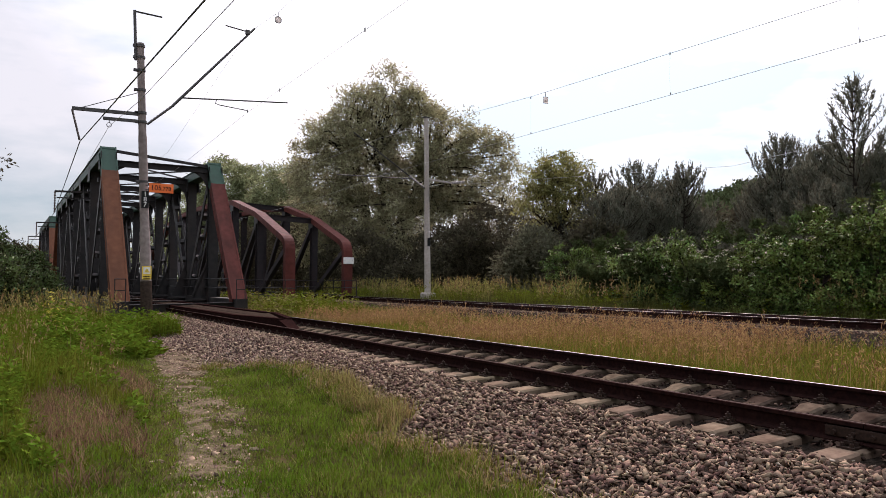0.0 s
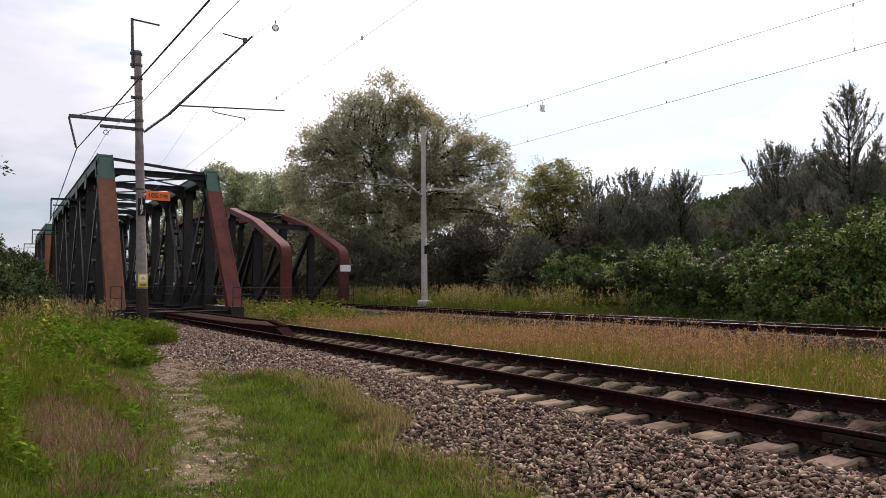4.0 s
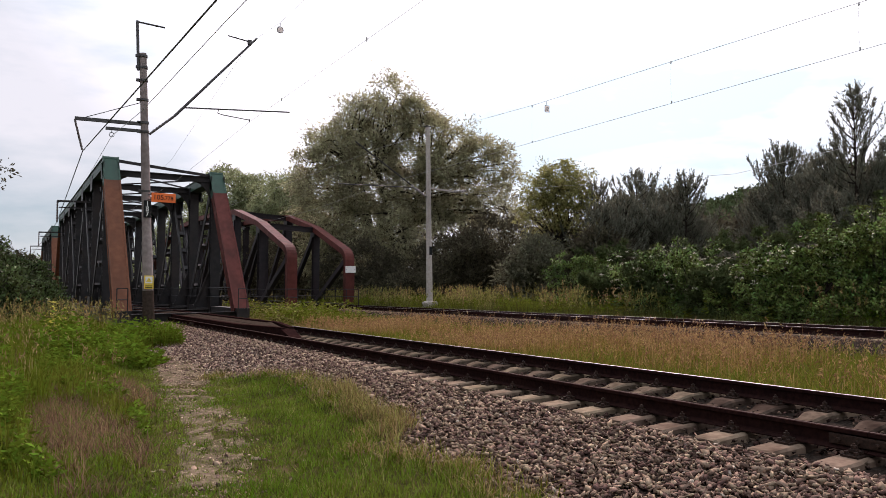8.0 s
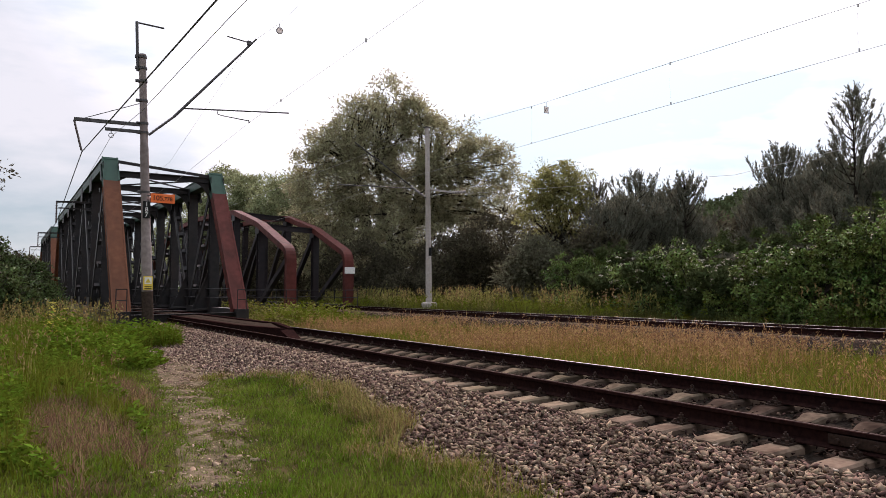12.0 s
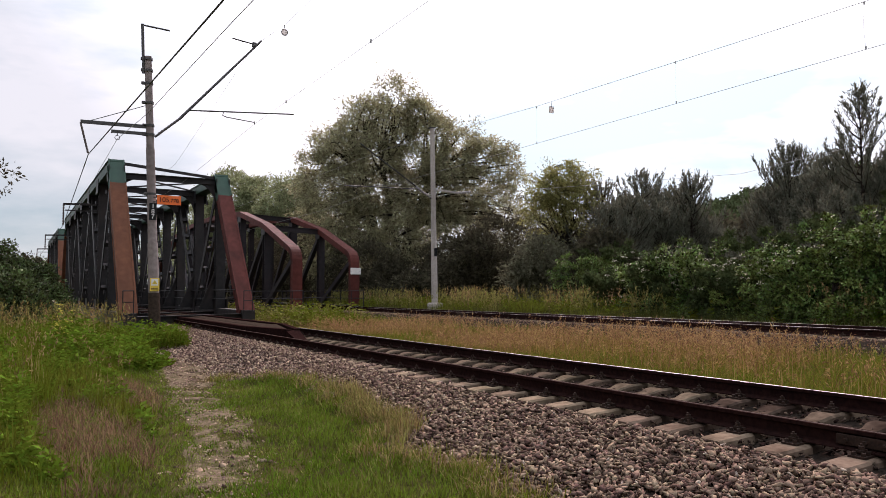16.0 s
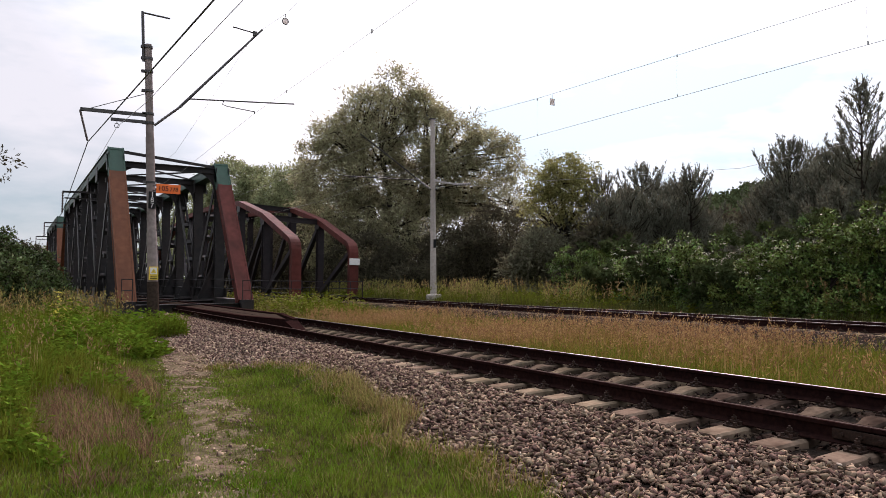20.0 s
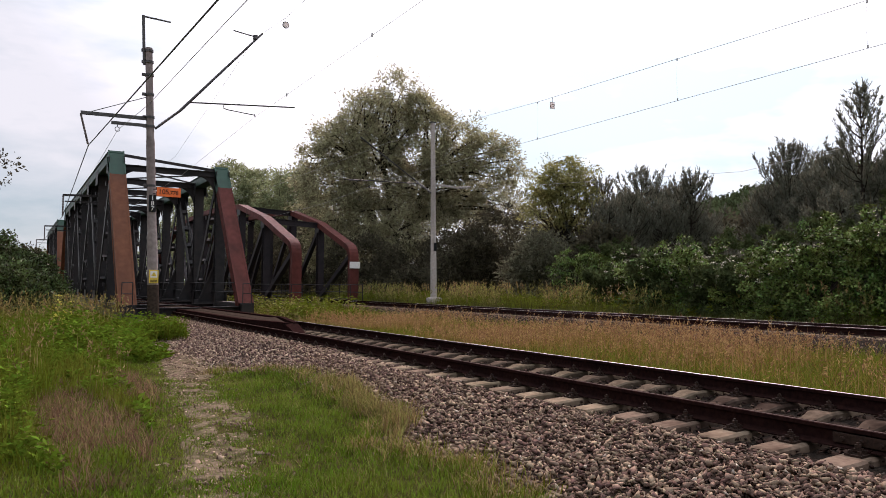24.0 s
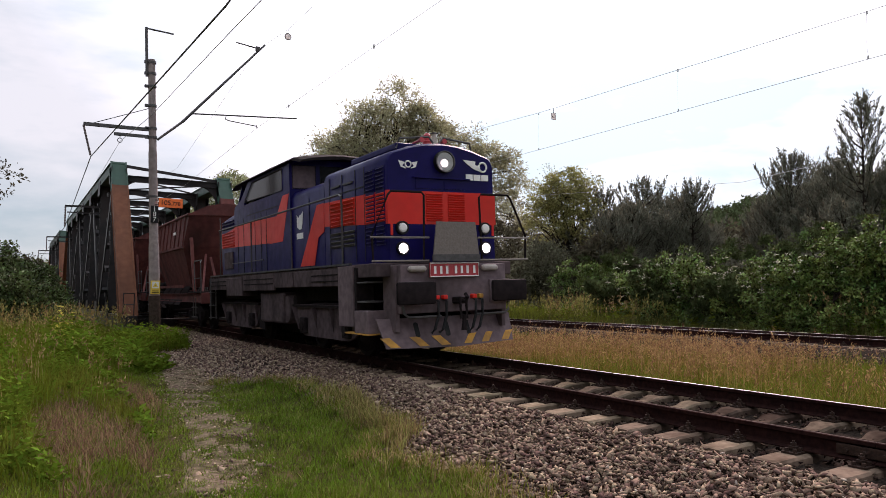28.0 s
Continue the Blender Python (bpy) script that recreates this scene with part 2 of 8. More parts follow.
# paler than the leaf itself: the haze across the river is in this colour
M["leaf_hazed"] = leafmat("hazed_far_leaf", (0.205, 0.232, 0.122), (0.246, 0.268, 0.150), 0.5)
M["leaf_hill"] = leafmat("hill_leaf", (0.052, 0.072, 0.034), (0.074, 0.094, 0.045), 0.2)
M["shoot"] = leafmat("young_shoot", (0.215, 0.185, 0.130), (0.175, 0.155, 0.105), 0.35)
M["needle"] = leafmat("pine_needle", (0.107, 0.114, 0.084), (0.144, 0.147, 0.112), 0.36)
M["leaf_elder"] = pbr("dark_elder_leaf", (0.042, 0.062, 0.022), (0.086, 0.112, 0.040), 0.9, 0.5, bump=0, island=0.9, trans=0.18, spec=0.12)
M["blossom"] = leafmat("white_blossom", (0.55, 0.52, 0.42), (0.45, 0.42, 0.33))
M["grass"] = leafmat("green_grass", (0.096, 0.126, 0.012), (0.148, 0.154, 0.024))
M["grass_dark"] = leafmat("dark_grass", (0.062, 0.070, 0.018), (0.096, 0.098, 0.028))
M["grass_pale"] = leafmat("pale_green_grass", (0.2354, 0.2068, 0.075), (0.1819, 0.1724, 0.05))
M["lawn"] = leafmat("short_turf", (0.090, 0.162, 0.012), (0.148, 0.202, 0.024))
M["weed"] = leafmat("weed_leaf", (0.08132, 0.1359, 0.012), (0.1198, 0.1773, 0.02))
M["dry"] = leafmat("dry_grass", (0.290, 0.172, 0.056), (0.216, 0.134, 0.042))
M["tan"] = leafmat("tan_seed_grass", (0.3103, 0.2118, 0.105), (0.2354, 0.1675, 0.07))
M["dead"] = leafmat("dead_brown_grass", (0.228, 0.138, 0.084), (0.162, 0.096, 0.060))
M["goldenrod"] = leafmat("yellow_flower", (0.60, 0.50, 0.11), (0.50, 0.43, 0.09))
# rolling stock
M["blue"] = pbr("engine_blue", (0.0080, 0.0054, 0.078), (0.0062, 0.0043, 0.056), 4, 0.4, bump=0.03, stain=(0.008, 0.007, 0.026), stain_amount=0.5, streak=3, spec=0.10)
M["red"] = pbr("engine_red", (0.68, 0.030, 0.019), (0.60, 0.025, 0.016), 4, 0.4, bump=0.03, stain=(0.45, 0.04, 0.02), stain_amount=0.4, streak=3, spec=0.2)
M["frame_dirty"] = pbr("engine_frame_dirt", (0.102, 0.074, 0.078), (0.064, 0.047, 0.050), 7, 0.8, bump=0.15, stain=(0.020, 0.015, 0.015), stain_scale=2.0, stain_amount=0.8, streak=2, spec=0.06)
M["grey"] = pbr("engine_frame_grey", (0.176, 0.130, 0.138), (0.118, 0.086, 0.092), 7, 0.75, bump=0.1, stain=(0.034, 0.026, 0.025), stain_amount=0.7, streak=2, spec=0.1)
M["screen"] = pbr("worn_tread_plate", (0.185, 0.160, 0.142), (0.150, 0.128, 0.112), 30, 0.7, bump=0.3, spec=0.2)
M["darkgrey"] = pbr("running_gear_dirt", (0.0125, 0.0098, 0.0102), (0.022, 0.0165, 0.017), 9, 0.85, bump=0.2, spec=0.05)
M["wagon"] = pbr("wagon_brown", (0.135, 0.042, 0.036), (0.096, 0.029, 0.026), 5, 0.7, bump=0.1, stain=(0.026, 0.013, 0.012), stain_amount=0.7, streak=3, spec=0.15)
M["seed"] = leafmat("pinkish_seed", (0.369, 0.213, 0.108), (0.289, 0.168, 0.078))
M["glass"] = clear_glass("cab_glass", (0.010, 0.012, 0.014), 0.1, 1.14)
M["lamp_on"] = glowing("headlamp_glow", (1.0, 0.98, 0.94), 6.0)
M["lens"] = clear_glass("lamp_glass", (0.5, 0.5, 0.48), 0.05)
M["hazard"] = pbr("hazard_yellow", (0.62, 0.31, 0.05), (0.42, 0.21, 0.045), 9, 0.6, bump=0.05, stain=(0.12, 0.075, 0.045), stain_scale=3.0, stain_amount=0.85, spec=0.2)
M["plate_red"] = pbr("plate_red", (0.42, 0.03, 0.035), (0.36, 0.025, 0.03), 8, 0.4, bump=0.02)


# ---- mesh tools ----
class Geo:
    """Collects vertices and faces of one mesh."""

    def __init__(self):
        self.v, self.f = [], []

    def add(self, verts, faces):
        k = len(self.v)
        self.v += [tuple(p) for p in verts]
        self.f += [tuple(i + k for i in fc) for fc in faces]
        return self

    def box(self, c, s, bevel=0.0, rot=None):
        """A box of size s round c with chamfered edges."""
        x, y, z = (a / 2 for a in s)
        if bevel <= 0:
            vs = [(sx * x, sy * y, sz * z) for sx in (-1, 1) for sy in (-1, 1) for sz in (-1, 1)]
            fs = [(0, 1, 3, 2), (4, 6, 7, 5), (0, 4, 5, 1), (2, 3, 7, 6), (0, 2, 6, 4), (1, 5, 7, 3)]
        else:
            bm = bmesh.new()
            bmesh.ops.create_cube(bm, size=1, matrix=Matrix.Diagonal((2 * x, 2 * y, 2 * z, 1)))
            bmesh.ops.bevel(bm, geom=bm.edges[:], offset=bevel, segments=2, affect="EDGES", profile=0.5)
            vs = [v.co.copy() for v in bm.verts]
            fs = [[v.index for v in f.verts] for f in bm.faces]
            bm.free()
        vs = [Vector(p) for p in vs]
        if rot is not None:
            vs = [rot @ p for p in vs]
        return self.add([p + Vector(c) for p in vs], fs)

    def span(self, lo, hi, bevel=0.0):
        return self.box([(a + b) / 2 for a, b in zip(lo, hi)], [abs(b - a) for a, b in zip(lo, hi)], bevel)

    def sweep(self, profile, a, b, up=(0, 0, 1), caps=True):
        """A closed profile [(side, up)] drawn from a to b."""
        a, b, up = Vector(a), Vector(b), Vector(up)
        d = (b - a).normalized()
        side = d.cross(up).normalized()
        upp = side.cross(d).normalized()
        n = len(profile)
        vs = [o + side * p + upp * q for o in (a, b) for p, q in profile]
        fs = [(i, (i + 1) % n, n + (i + 1) % n, n + i) for i in range(n)]
        if caps:
            fs += [tuple(range(n))[::-1], tuple(range(n, 2 * n))]
        return self.add(vs, fs)

    def bar(self, a, b, w, h, up=(0, 0, 1)):
        return self.sweep([(-w / 2, -h / 2), (w / 2, -h / 2), (w / 2, h / 2), (-w / 2, h / 2)], a, b, up)

    def ibeam(self, a, b, w, h, t=0.03, up=(0, 0, 1)):
        w, h, k = w / 2, h / 2, t / 2
        p = [(-w, -h), (w, -h), (w, -h + t), (k, -h + t), (k, h - t), (w, h - t), (w, h), (-w, h), (-w, h - t), (-k, h - t), (-k, -h + t), (-w, -h + t)]
        a, b, up = Vector(a), Vector(b), Vector(up)
        return self.sweep(p, a, b, up, caps=False)

    def tube(self, pts, radii, n=8, closed=False):
        pts = [Vector(p) for p in pts]
        if isinstance(radii, (int, float)):
            radii = [radii] * len(pts)
        k = len(self.v)
        m = len(pts)
        for i, p in enumerate(pts):
            d = (pts[(i + 1) % m] - pts[i - 1]) if closed else (pts[min(i + 1, m - 1)] - pts[max(i - 1, 0)])
            d = d.normalized() if d.length > 1e-9 else Vector((0, 0, 1))
            ref = Vector((0, 0, 1)) if abs(d.z) < 0.9 else Vector((1, 0, 0))
            s = d.cross(ref).normalized()
            u = s.cross(d)
            for j in range(n):
                a = 2 * math.pi * j / n
                self.v.append(tuple(p + (s * math.cos(a) + u * math.sin(a)) * radii[i]))
        for i in range(m if closed else m - 1):
            for j in range(n):
                a, b = k + i * n + j, k + i * n + (j + 1) % n
                c = k + ((i + 1) % m) * n
                self.f.append((a, b, c + (j + 1) % n, c + j))
        if not closed:
            self.f.append(tuple(k + j for j in range(n))[::-1])
            self.f.append(tuple(k + (m - 1) * n + j for j in range(n)))
        return self

    def lathe(self, a, b, prof, n=14):
        """Rings of prof = [(share of the way from a to b, radius)]."""
        a, b = Vector(a), Vector(b)
        return self.tube_axis(a, b, prof, n)

    def tube_axis(self, a, b, prof, n):
        d = (b - a).normalized()
        ref = Vector((0, 0, 1)) if abs(d.z) < 0.9 else Vector((1, 0, 0))
        s = d.cross(ref).normalized()
        u = s.cross(d)
        k = len(self.v)
        for t, r in prof:
            p = a.lerp(b, t)
            for j in range(n):
                w = 2 * math.pi * j / n
                self.v.append(tuple(p + (s * math.cos(w) + u * math.sin(w)) * r))
        for i in range(len(prof) - 1):
            for j in range(n):
                self.f.append((k + i * n + j, k + i * n + (j + 1) % n, k + (i + 1) * n + (j + 1) % n, k + (i + 1) * n + j))
        self.f.append(tuple(k + j for j in range(n))[::-1])
        self.f.append(tuple(k + (len(prof) - 1) * n + j for j in range(n)))
        return self

    def poly(self, pts, thick, axis):
        """A plate: the polygon pts, thickened by the vector axis * thick."""
        n = len(pts)
        o = Vector(axis) * thick
        vs = [Vector(p) for p in pts] + [Vector(p) + o for p in pts]
        fs = [tuple(range(n)), tuple(range(n, 2 * n))[::-1]] + [(i, n + i, n + (i + 1) % n, (i + 1) % n) for i in range(n)]
        return self.add(vs, fs)

    def mesh(self, name, mat, smooth=False):
        me = bpy.data.meshes.new(name)
        me.from_pydata(self.v, [], self.f)
        me.validate()
        if mat:
            me.materials.append(mat)
        bm = bmesh.new()
        bm.from_mesh(me)
        if len(bm.faces) < 60000:
            bmesh.ops.recalc_face_normals(bm, faces=bm.faces[:])
        bm.to_mesh(me)
        bm.free()
        if smooth:
            me.polygons.foreach_set("use_smooth", [True] * len(me.polygons))
            me.set_sharp_from_angle(angle=radians(38))
        return me


def part(name, geo, mat, parent=None, label="", smooth=False):
    me = geo.mesh(name, mat, smooth) if isinstance(geo, Geo) else geo
    ob = new(name, me)
    if parent:
        ob.parent = parent
    if label:
        ob["label"] = label
    return ob


def thing(name, label, category, group="", kind="", at=None):
    ob = new(name)
    ob.empty_display_size = 0.2
    if at is not None:
        ob.matrix_basis = at
    return tagged(ob, label, category, group, kind)


def raw_mesh(name, verts, tris, mat, per=3):
    """A large mesh from arrays."""
    me = bpy.data.meshes.new(name)
    me.vertices.add(len(verts))
    me.vertices.foreach_set("co", np.ascontiguousarray(verts, np.float32).ravel())
    me.loops.add(len(tris) * per)
    me.loops.foreach_set("vertex_index", np.ascontiguousarray(tris, np.int32).ravel())
    me.polygons.add(len(tris))
    me.polygons.foreach_set("loop_start", np.arange(0, len(tris) * per, per, dtype=np.int32))
    me.update(calc_edges=True)
    me.validate()
    me.materials.append(mat)
    return me


def lettering(text, size, mat, name="lettering", parent=None, m=None, depth=0.004):
    """Raised letters as a mesh, centred, in the xz plane facing -y."""
    cu = bpy.data.curves.new(name, "FONT")
    cu.body, cu.size, cu.align_x, cu.align_y, cu.extrude = text, size, "CENTER", "CENTER", depth
    tmp = new(name, cu)
    me = bpy.data.meshes.new_from_object(tmp.evaluated_get(bpy.context.evaluated_depsgraph_get()))
    bpy.data.objects.remove(tmp)
    me.materials.clear()
    me.materials.append(mat)
    me.transform(Matrix.Rotation(radians(90), 4, "X"))
    ob = new(name, me)
    ob.parent = parent
    ob.matrix_basis = m if m is not None else Matrix()
    return ob


# ---- ground ----
def ground_z(x, y):
    """Height of the ground sheet; works on arrays."""
    x, y = np.asarray(x, float), np.asarray(y, float)
    z = np.interp(x, [-400, -60, -6, 0, 1.2, 3.4, 9.4, 12, 16, 20.6, 24, 40, 120, 500],
                  [2.0, 0.6, 0.10, 0.10, 0.02, 0.0, 0.02, 0.03, 0.12, 0.34, 0.62, 1.2, 3.0, 9.0])
    z = z + 0.035 * np.sin(x * 1.9 + 0.6 * np.sin(y * 1.3)) * np.sin(y * 1.1 + x * 0.4) + 0.02 * np.sin(x * 5.1) * np.sin(y * 4.3)
    s = np.clip((y - 52) / 14, 0, 1) * np.clip((126 - y) / 14, 0, 1) * np.clip((21 - x) / 6, 0, 1) * np.clip((x + 70) / 20, 0, 1)
    return z - 3.4 * s * s * (3 - 2 * s)


def grid_mesh(name, xs, ys, zf, mat, smooth=True):
    X, Y = np.meshgrid(xs, ys)
    V = np.stack([X, Y, zf(X, Y)], -1).reshape(-1, 3)
    nx, ny = len(xs), len(ys)
    i = (np.arange(ny - 1)[:, None] * nx + np.arange(nx - 1)[None]).ravel()
    me = raw_mesh(name, V, np.stack([i, i + 1, i + nx + 1, i + nx], 1), mat, 4)
    if smooth:
        me.polygons.foreach_set("use_smooth", [True] * len(me.polygons))
    return me


def build_ground():
    xs = np.unique(np.concatenate([np.linspace(-900, -60, 12), np.linspace(-60, -4, 20), np.arange(-4, 10, 0.16), np.arange(10, 26, 0.4), np.linspace(26, 120, 30), np.linspace(120, 1500, 14)]))
    ys = np.unique(np.concatenate([np.linspace(-300, -12, 12), np.arange(-12, 1, 0.5), np.arange(1, 22, 0.2), np.arange(22, 60, 0.6), np.linspace(60, 140, 40), np.linspace(140, 2000, 16)]))
    tagged(new("ground", grid_mesh("ground", xs, ys, ground_z, M["soil"])), "rough grassy ground beside the railway tracks", "ground", kind="structure")
    # trodden path, a thin ragged sheet along the turf
    g = Geo()
    rows = []
    for i in range(120):
        y = -3 + i * 0.185
        c = float(np.interp(y, [-3, 5.8, 8.7, 12.0, 15.5, 19.2], [0.2, 1.42, 2.12, 2.45, 2.95, 3.45]))
        w = float(np.interp(y, [-3, 5, 9, 14, 19.2], [0.5, 0.42, 0.40, 0.46, 0.8]))
        row = []
        for j in range(9):
            u = j / 8 * 2 - 1
            e = 0.30 * noise.noise((u * 2.0, y * 2.3, 5.0)) if abs(u) > 0.9 else 0.0
            x = c + u * w + e
            row.append((x, y, float(ground_z(x, y)) + (0.004 if abs(u) < 0.9 else -0.02) + 0.03 * noise.noise((x * 3.6, y * 2.6, 5.0)) + 0.012 * noise.noise((x * 6, y * 6, 1))))
        rows.append(row)
    vs = [p for r in rows for p in r]
    fs = [(i * 9 + j, i * 9 + j + 1, (i + 1) * 9 + j + 1, (i + 1) * 9 + j) for i in range(119) for j in range(8)]
    g.add(vs, fs)
    tagged(part("path", g, M["path"], smooth=True), "narrow trodden earth path with small stones", "path", kind="structure")


build_ground()

# ---- tracks ----
NEAR = pose(6.79, 0, 0.49, 0, -2.4, 0)      # rail-top frame of the near track
FAR = pose(18.3, 0, 0.67)
NEAR_BED = [(3.35, -0.02), (3.9, 0.06), (4.6, 0.135), (5.25, 0.19), (5.6, 0.192), (8.0, 0.285), (8.5, 0.27), (9.1, 0.12), (9.7, -0.02)]
FAR_BED = [(15.6, 0.1), (16.5, 0.42), (16.9, 0.47), (19.7, 0.47), (20.2, 0.45), (21.0, 0.30)]


def bed_z(prof, x):
    return np.interp(x, [p[0] for p in prof], [p[1] for p in prof])


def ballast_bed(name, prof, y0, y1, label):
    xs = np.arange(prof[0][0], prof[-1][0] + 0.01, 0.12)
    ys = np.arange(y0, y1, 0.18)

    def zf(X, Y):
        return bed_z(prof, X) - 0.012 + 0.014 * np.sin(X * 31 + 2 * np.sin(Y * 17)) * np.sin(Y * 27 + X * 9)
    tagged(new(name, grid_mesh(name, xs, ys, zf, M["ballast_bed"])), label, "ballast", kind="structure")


ballast_bed("ballast_bed", NEAR_BED, -10, 33.4, "bed under the crushed grey-brown stones, near-black as the shade between them")
ballast_bed("ballast_bed", FAR_BED, -14, 46.5, "bed under the far track's crushed stones, near-black as the shade between them")

RAIL = [(-0.067, -0.172), (0.067, -0.172), (0.067, -0.162), (0.018, -0.148), (0.009, -0.135), (0.008, -0.055), (0.012, -0.045), (0.035, -0.036), (0.035, -0.006)]
RAIL = RAIL + [(-p, q) for p, q in RAIL[::-1] if p > 0][:-2]
RAIL_FULL = [(-0.067, -0.172), (0.067, -0.172), (0.067, -0.162), (0.018, -0.148), (0.009, -0.135), (0.008, -0.055), (0.012, -0.045), (0.035, -0.036),
             (0.035, -0.004), (-0.035, -0.004), (-0.035, -0.036), (-0.012, -0.045), (-0.008, -0.055), (-0.009, -0.135), (-0.018, -0.148), (-0.067, -0.162)]


def sleeper_mesh():
    g = Geo()
    stations = [(-1.25, 0.13, -0.205, 0.012), (-1.22, 0.145, -0.195, 0.0), (-0.80, 0.145, -0.19, 0.0), (-0.45, 0.145, -0.19, 0.0), (-0.3, 0.115, -0.225, 0.0),
                (0.3, 0.115, -0.225, 0.0), (0.45, 0.145, -0.19, 0.0), (0.80, 0.145, -0.19, 0.0), (1.22, 0.145, -0.195, 0.0), (1.25, 0.13, -0.205, 0.012)]
    vs = []
    for x, w, top, d in stations:
        vs += [(x, -w, -0.40), (x, -w + 0.01, top - 0.02), (x, -w + 0.035, top), (x, w - 0.035, top), (x, w - 0.01, top - 0.02), (x, w, -0.40)]
    fs = []
    for i in range(9):
        for j in range(5):
            fs.append((i * 6 + j, i * 6 + j + 1, i * 6 + 6 + j + 1, i * 6 + 6 + j))
    fs += [tuple(range(6))[::-1], tuple(range(54, 60))]
    g.add(vs, fs)
    me = g.mesh("sleeper", M["sleeper"])
    me.materials.append(M["sleeper_oily"])      # oil drips between the rails
    for p in me.polygons:
        p.material_index = 1 if abs(p.center.x) < 0.75 else 0
    return me


def fastening_mesh():
    """Ribbed plate with clips and bolts on both sides of the rail foot."""
    g = Geo()
    g.box((0, 0, -0.182), (0.36, 0.15, 0.018))
    for s in (-1, 1):
        g.box((s * 0.083, 0, -0.158), (0.045, 0.11, 0.03))
        g.box((s * 0.105, 0, -0.14), (0.07, 0.06, 0.018))
        g.tube_axis(Vector((s * 0.105, 0, -0.17)), Vector((s * 0.105, 0, -0.085)), [(0, 0.013), (0.5, 0.013), (0.5, 0.026), (0.8, 0.026), (0.8, 0.012), (1, 0.012)], 7)
        g.tube_axis(Vector((s * 0.15, 0.04, -0.18)), Vector((s * 0.15, 0.04, -0.145)), [(0, 0.022), (1, 0.018)], 6)
        g.tube_axis(Vector((s * 0.15, -0.04, -0.18)), Vector((s * 0.15, -0.04, -0.145)), [(0, 0.022), (1, 0.018)], 6)
    return g.mesh("rail_fastening", M["clip"])


SLEEPER, FASTENING = sleeper_mesh(), fastening_mesh()
TIMBER = Geo().box((0, 0, -0.30), (2.5, 0.24, 0.22)).mesh("timber_sleeper", M["timber"])


def build_track(name, frame_m, y0, bridge_y, y1, first, label, step=0.582, worn=True):
    tr = thing(name, label, "railway track", kind="structure", at=frame_m)
    for sx in (-0.7525, 0.7525):
        y = y0
        for end in (3.42, 28.4, 53.4, 78.4, y1):
            rail = part("rail", Geo().sweep([(p + sx, q) for p, q in RAIL_FULL], (0, end - 0.004, 0), (0, y, 0)), M["rail"], tr)
            part("rail_head", Geo().sweep([(sx - 0.011, -0.0045), (sx + 0.011, -0.0045), (sx + 0.012, -0.002), (sx + 0.008, -0.0005), (sx, 0.0), (sx - 0.008, -0.0005), (sx - 0.012, -0.002)], (0, end - 0.004, 0), (0, y, 0)), M["rail_head_dull" if sx > 0 and worn else "rail_head"], rail, "worn running surface" if sx > 0 and worn else "polished running surface")
            y = end + 0.004
        for jy in (3.42, 28.4):
            g = Geo()
            for s in (-1, 1):
                g.box((sx + s * 0.024, jy, -0.095), (0.028, 0.66, 0.085), 0.006)
                for k in (-0.24, -0.08, 0.08, 0.24):
                    g.tube_axis(Vector((sx + s * 0.03, jy + k, -0.095)), Vector((sx + s * 0.068, jy + k, -0.095)), [(0, 0.02), (1, 0.018)], 6)
            part("fishplate", g, M["clip"], tr, "bolted rail joint plate")
    k = 0
    y = first
    while y < y1:
        on_bridge = y > bridge_y
        sl = part("sleeper", TIMBER if on_bridge else SLEEPER, None, tr)
        sl.matrix_basis = pose(random.uniform(-0.012, 0.012), y + random.uniform(-0.02, 0.02), random.uniform(-0.006, 0.004), 0, 0, random.uniform(-0.6, 0.6))
        if y < bridge_y:
            for sx in (-0.7525, 0.7525):
                fa = part("rail_fastening", FASTENING, None, sl)
                fa.matrix_basis = pose(sx, 0, 0)
        y += step if not on_bridge else 0.9
        k += 1
    return tr


build_track("railway_track", NEAR, -10, 33.3, 125, -6.4 + 0.006, "rusty jointed rails on pale concrete sleepers in stone ballast")
build_track("railway_track", FAR, -14, 46.4, 120, -8.0, "far single track with rusty rails behind the dry grass", worn=False)


def guard_rails():
    """Heavy guard timbers inside the rails over the bridge, closing to a ramped nose before it."""
    th = thing("guard_rail", "dark brown guard timbers closing to a nose between the rails", "guard rail", at=NEAR)
    for s in (-1, 1):
        g = Geo().bar((s * 0.57, 22.4, -0.015), (s * 0.57, 76, -0.015), 0.14, 0.23)
        g.bar((s * 0.57, 22.5, 0.0), (s * 0.12, 19.9, -0.02), 0.14, 0.21)
        part("rail", g, M["rail"], th)
        for k in range(6):
            y = 23.2 + 8.6 * k
            part("plank", Geo().box((s * 0.25, y + 4.2, 0.025), (0.46, 8.4, 0.06), 0.008), M["timber"], th)
    part("filler_plank", Geo().poly([(-0.05, 20.2, -0.04), (0.05, 20.2, -0.04), (0.49, 22.9, 0.03), (-0.49, 22.9, 0.03)], 0.05, (0, 0, 1)), M["timber"], th, "dark boards closing the wedge of the guard timbers")
    part("nose", Geo().add([(-0.19, 19.95, 0.055), (0.19, 19.95, 0.055), (0.14, 19.15, -0.18), (-0.14, 19.15, -0.18), (-0.19, 19.95, -0.18), (0.19, 19.95, -0.18)],
                           [(0, 1, 2, 3), (0, 3, 4), (1, 5, 2), (0, 4, 5, 1), (3, 2, 5, 4)]), M["rail"], th, "sloping nose of the guard timbers")


guard_rails()


# ---- bridges ----
TILE = 5.22


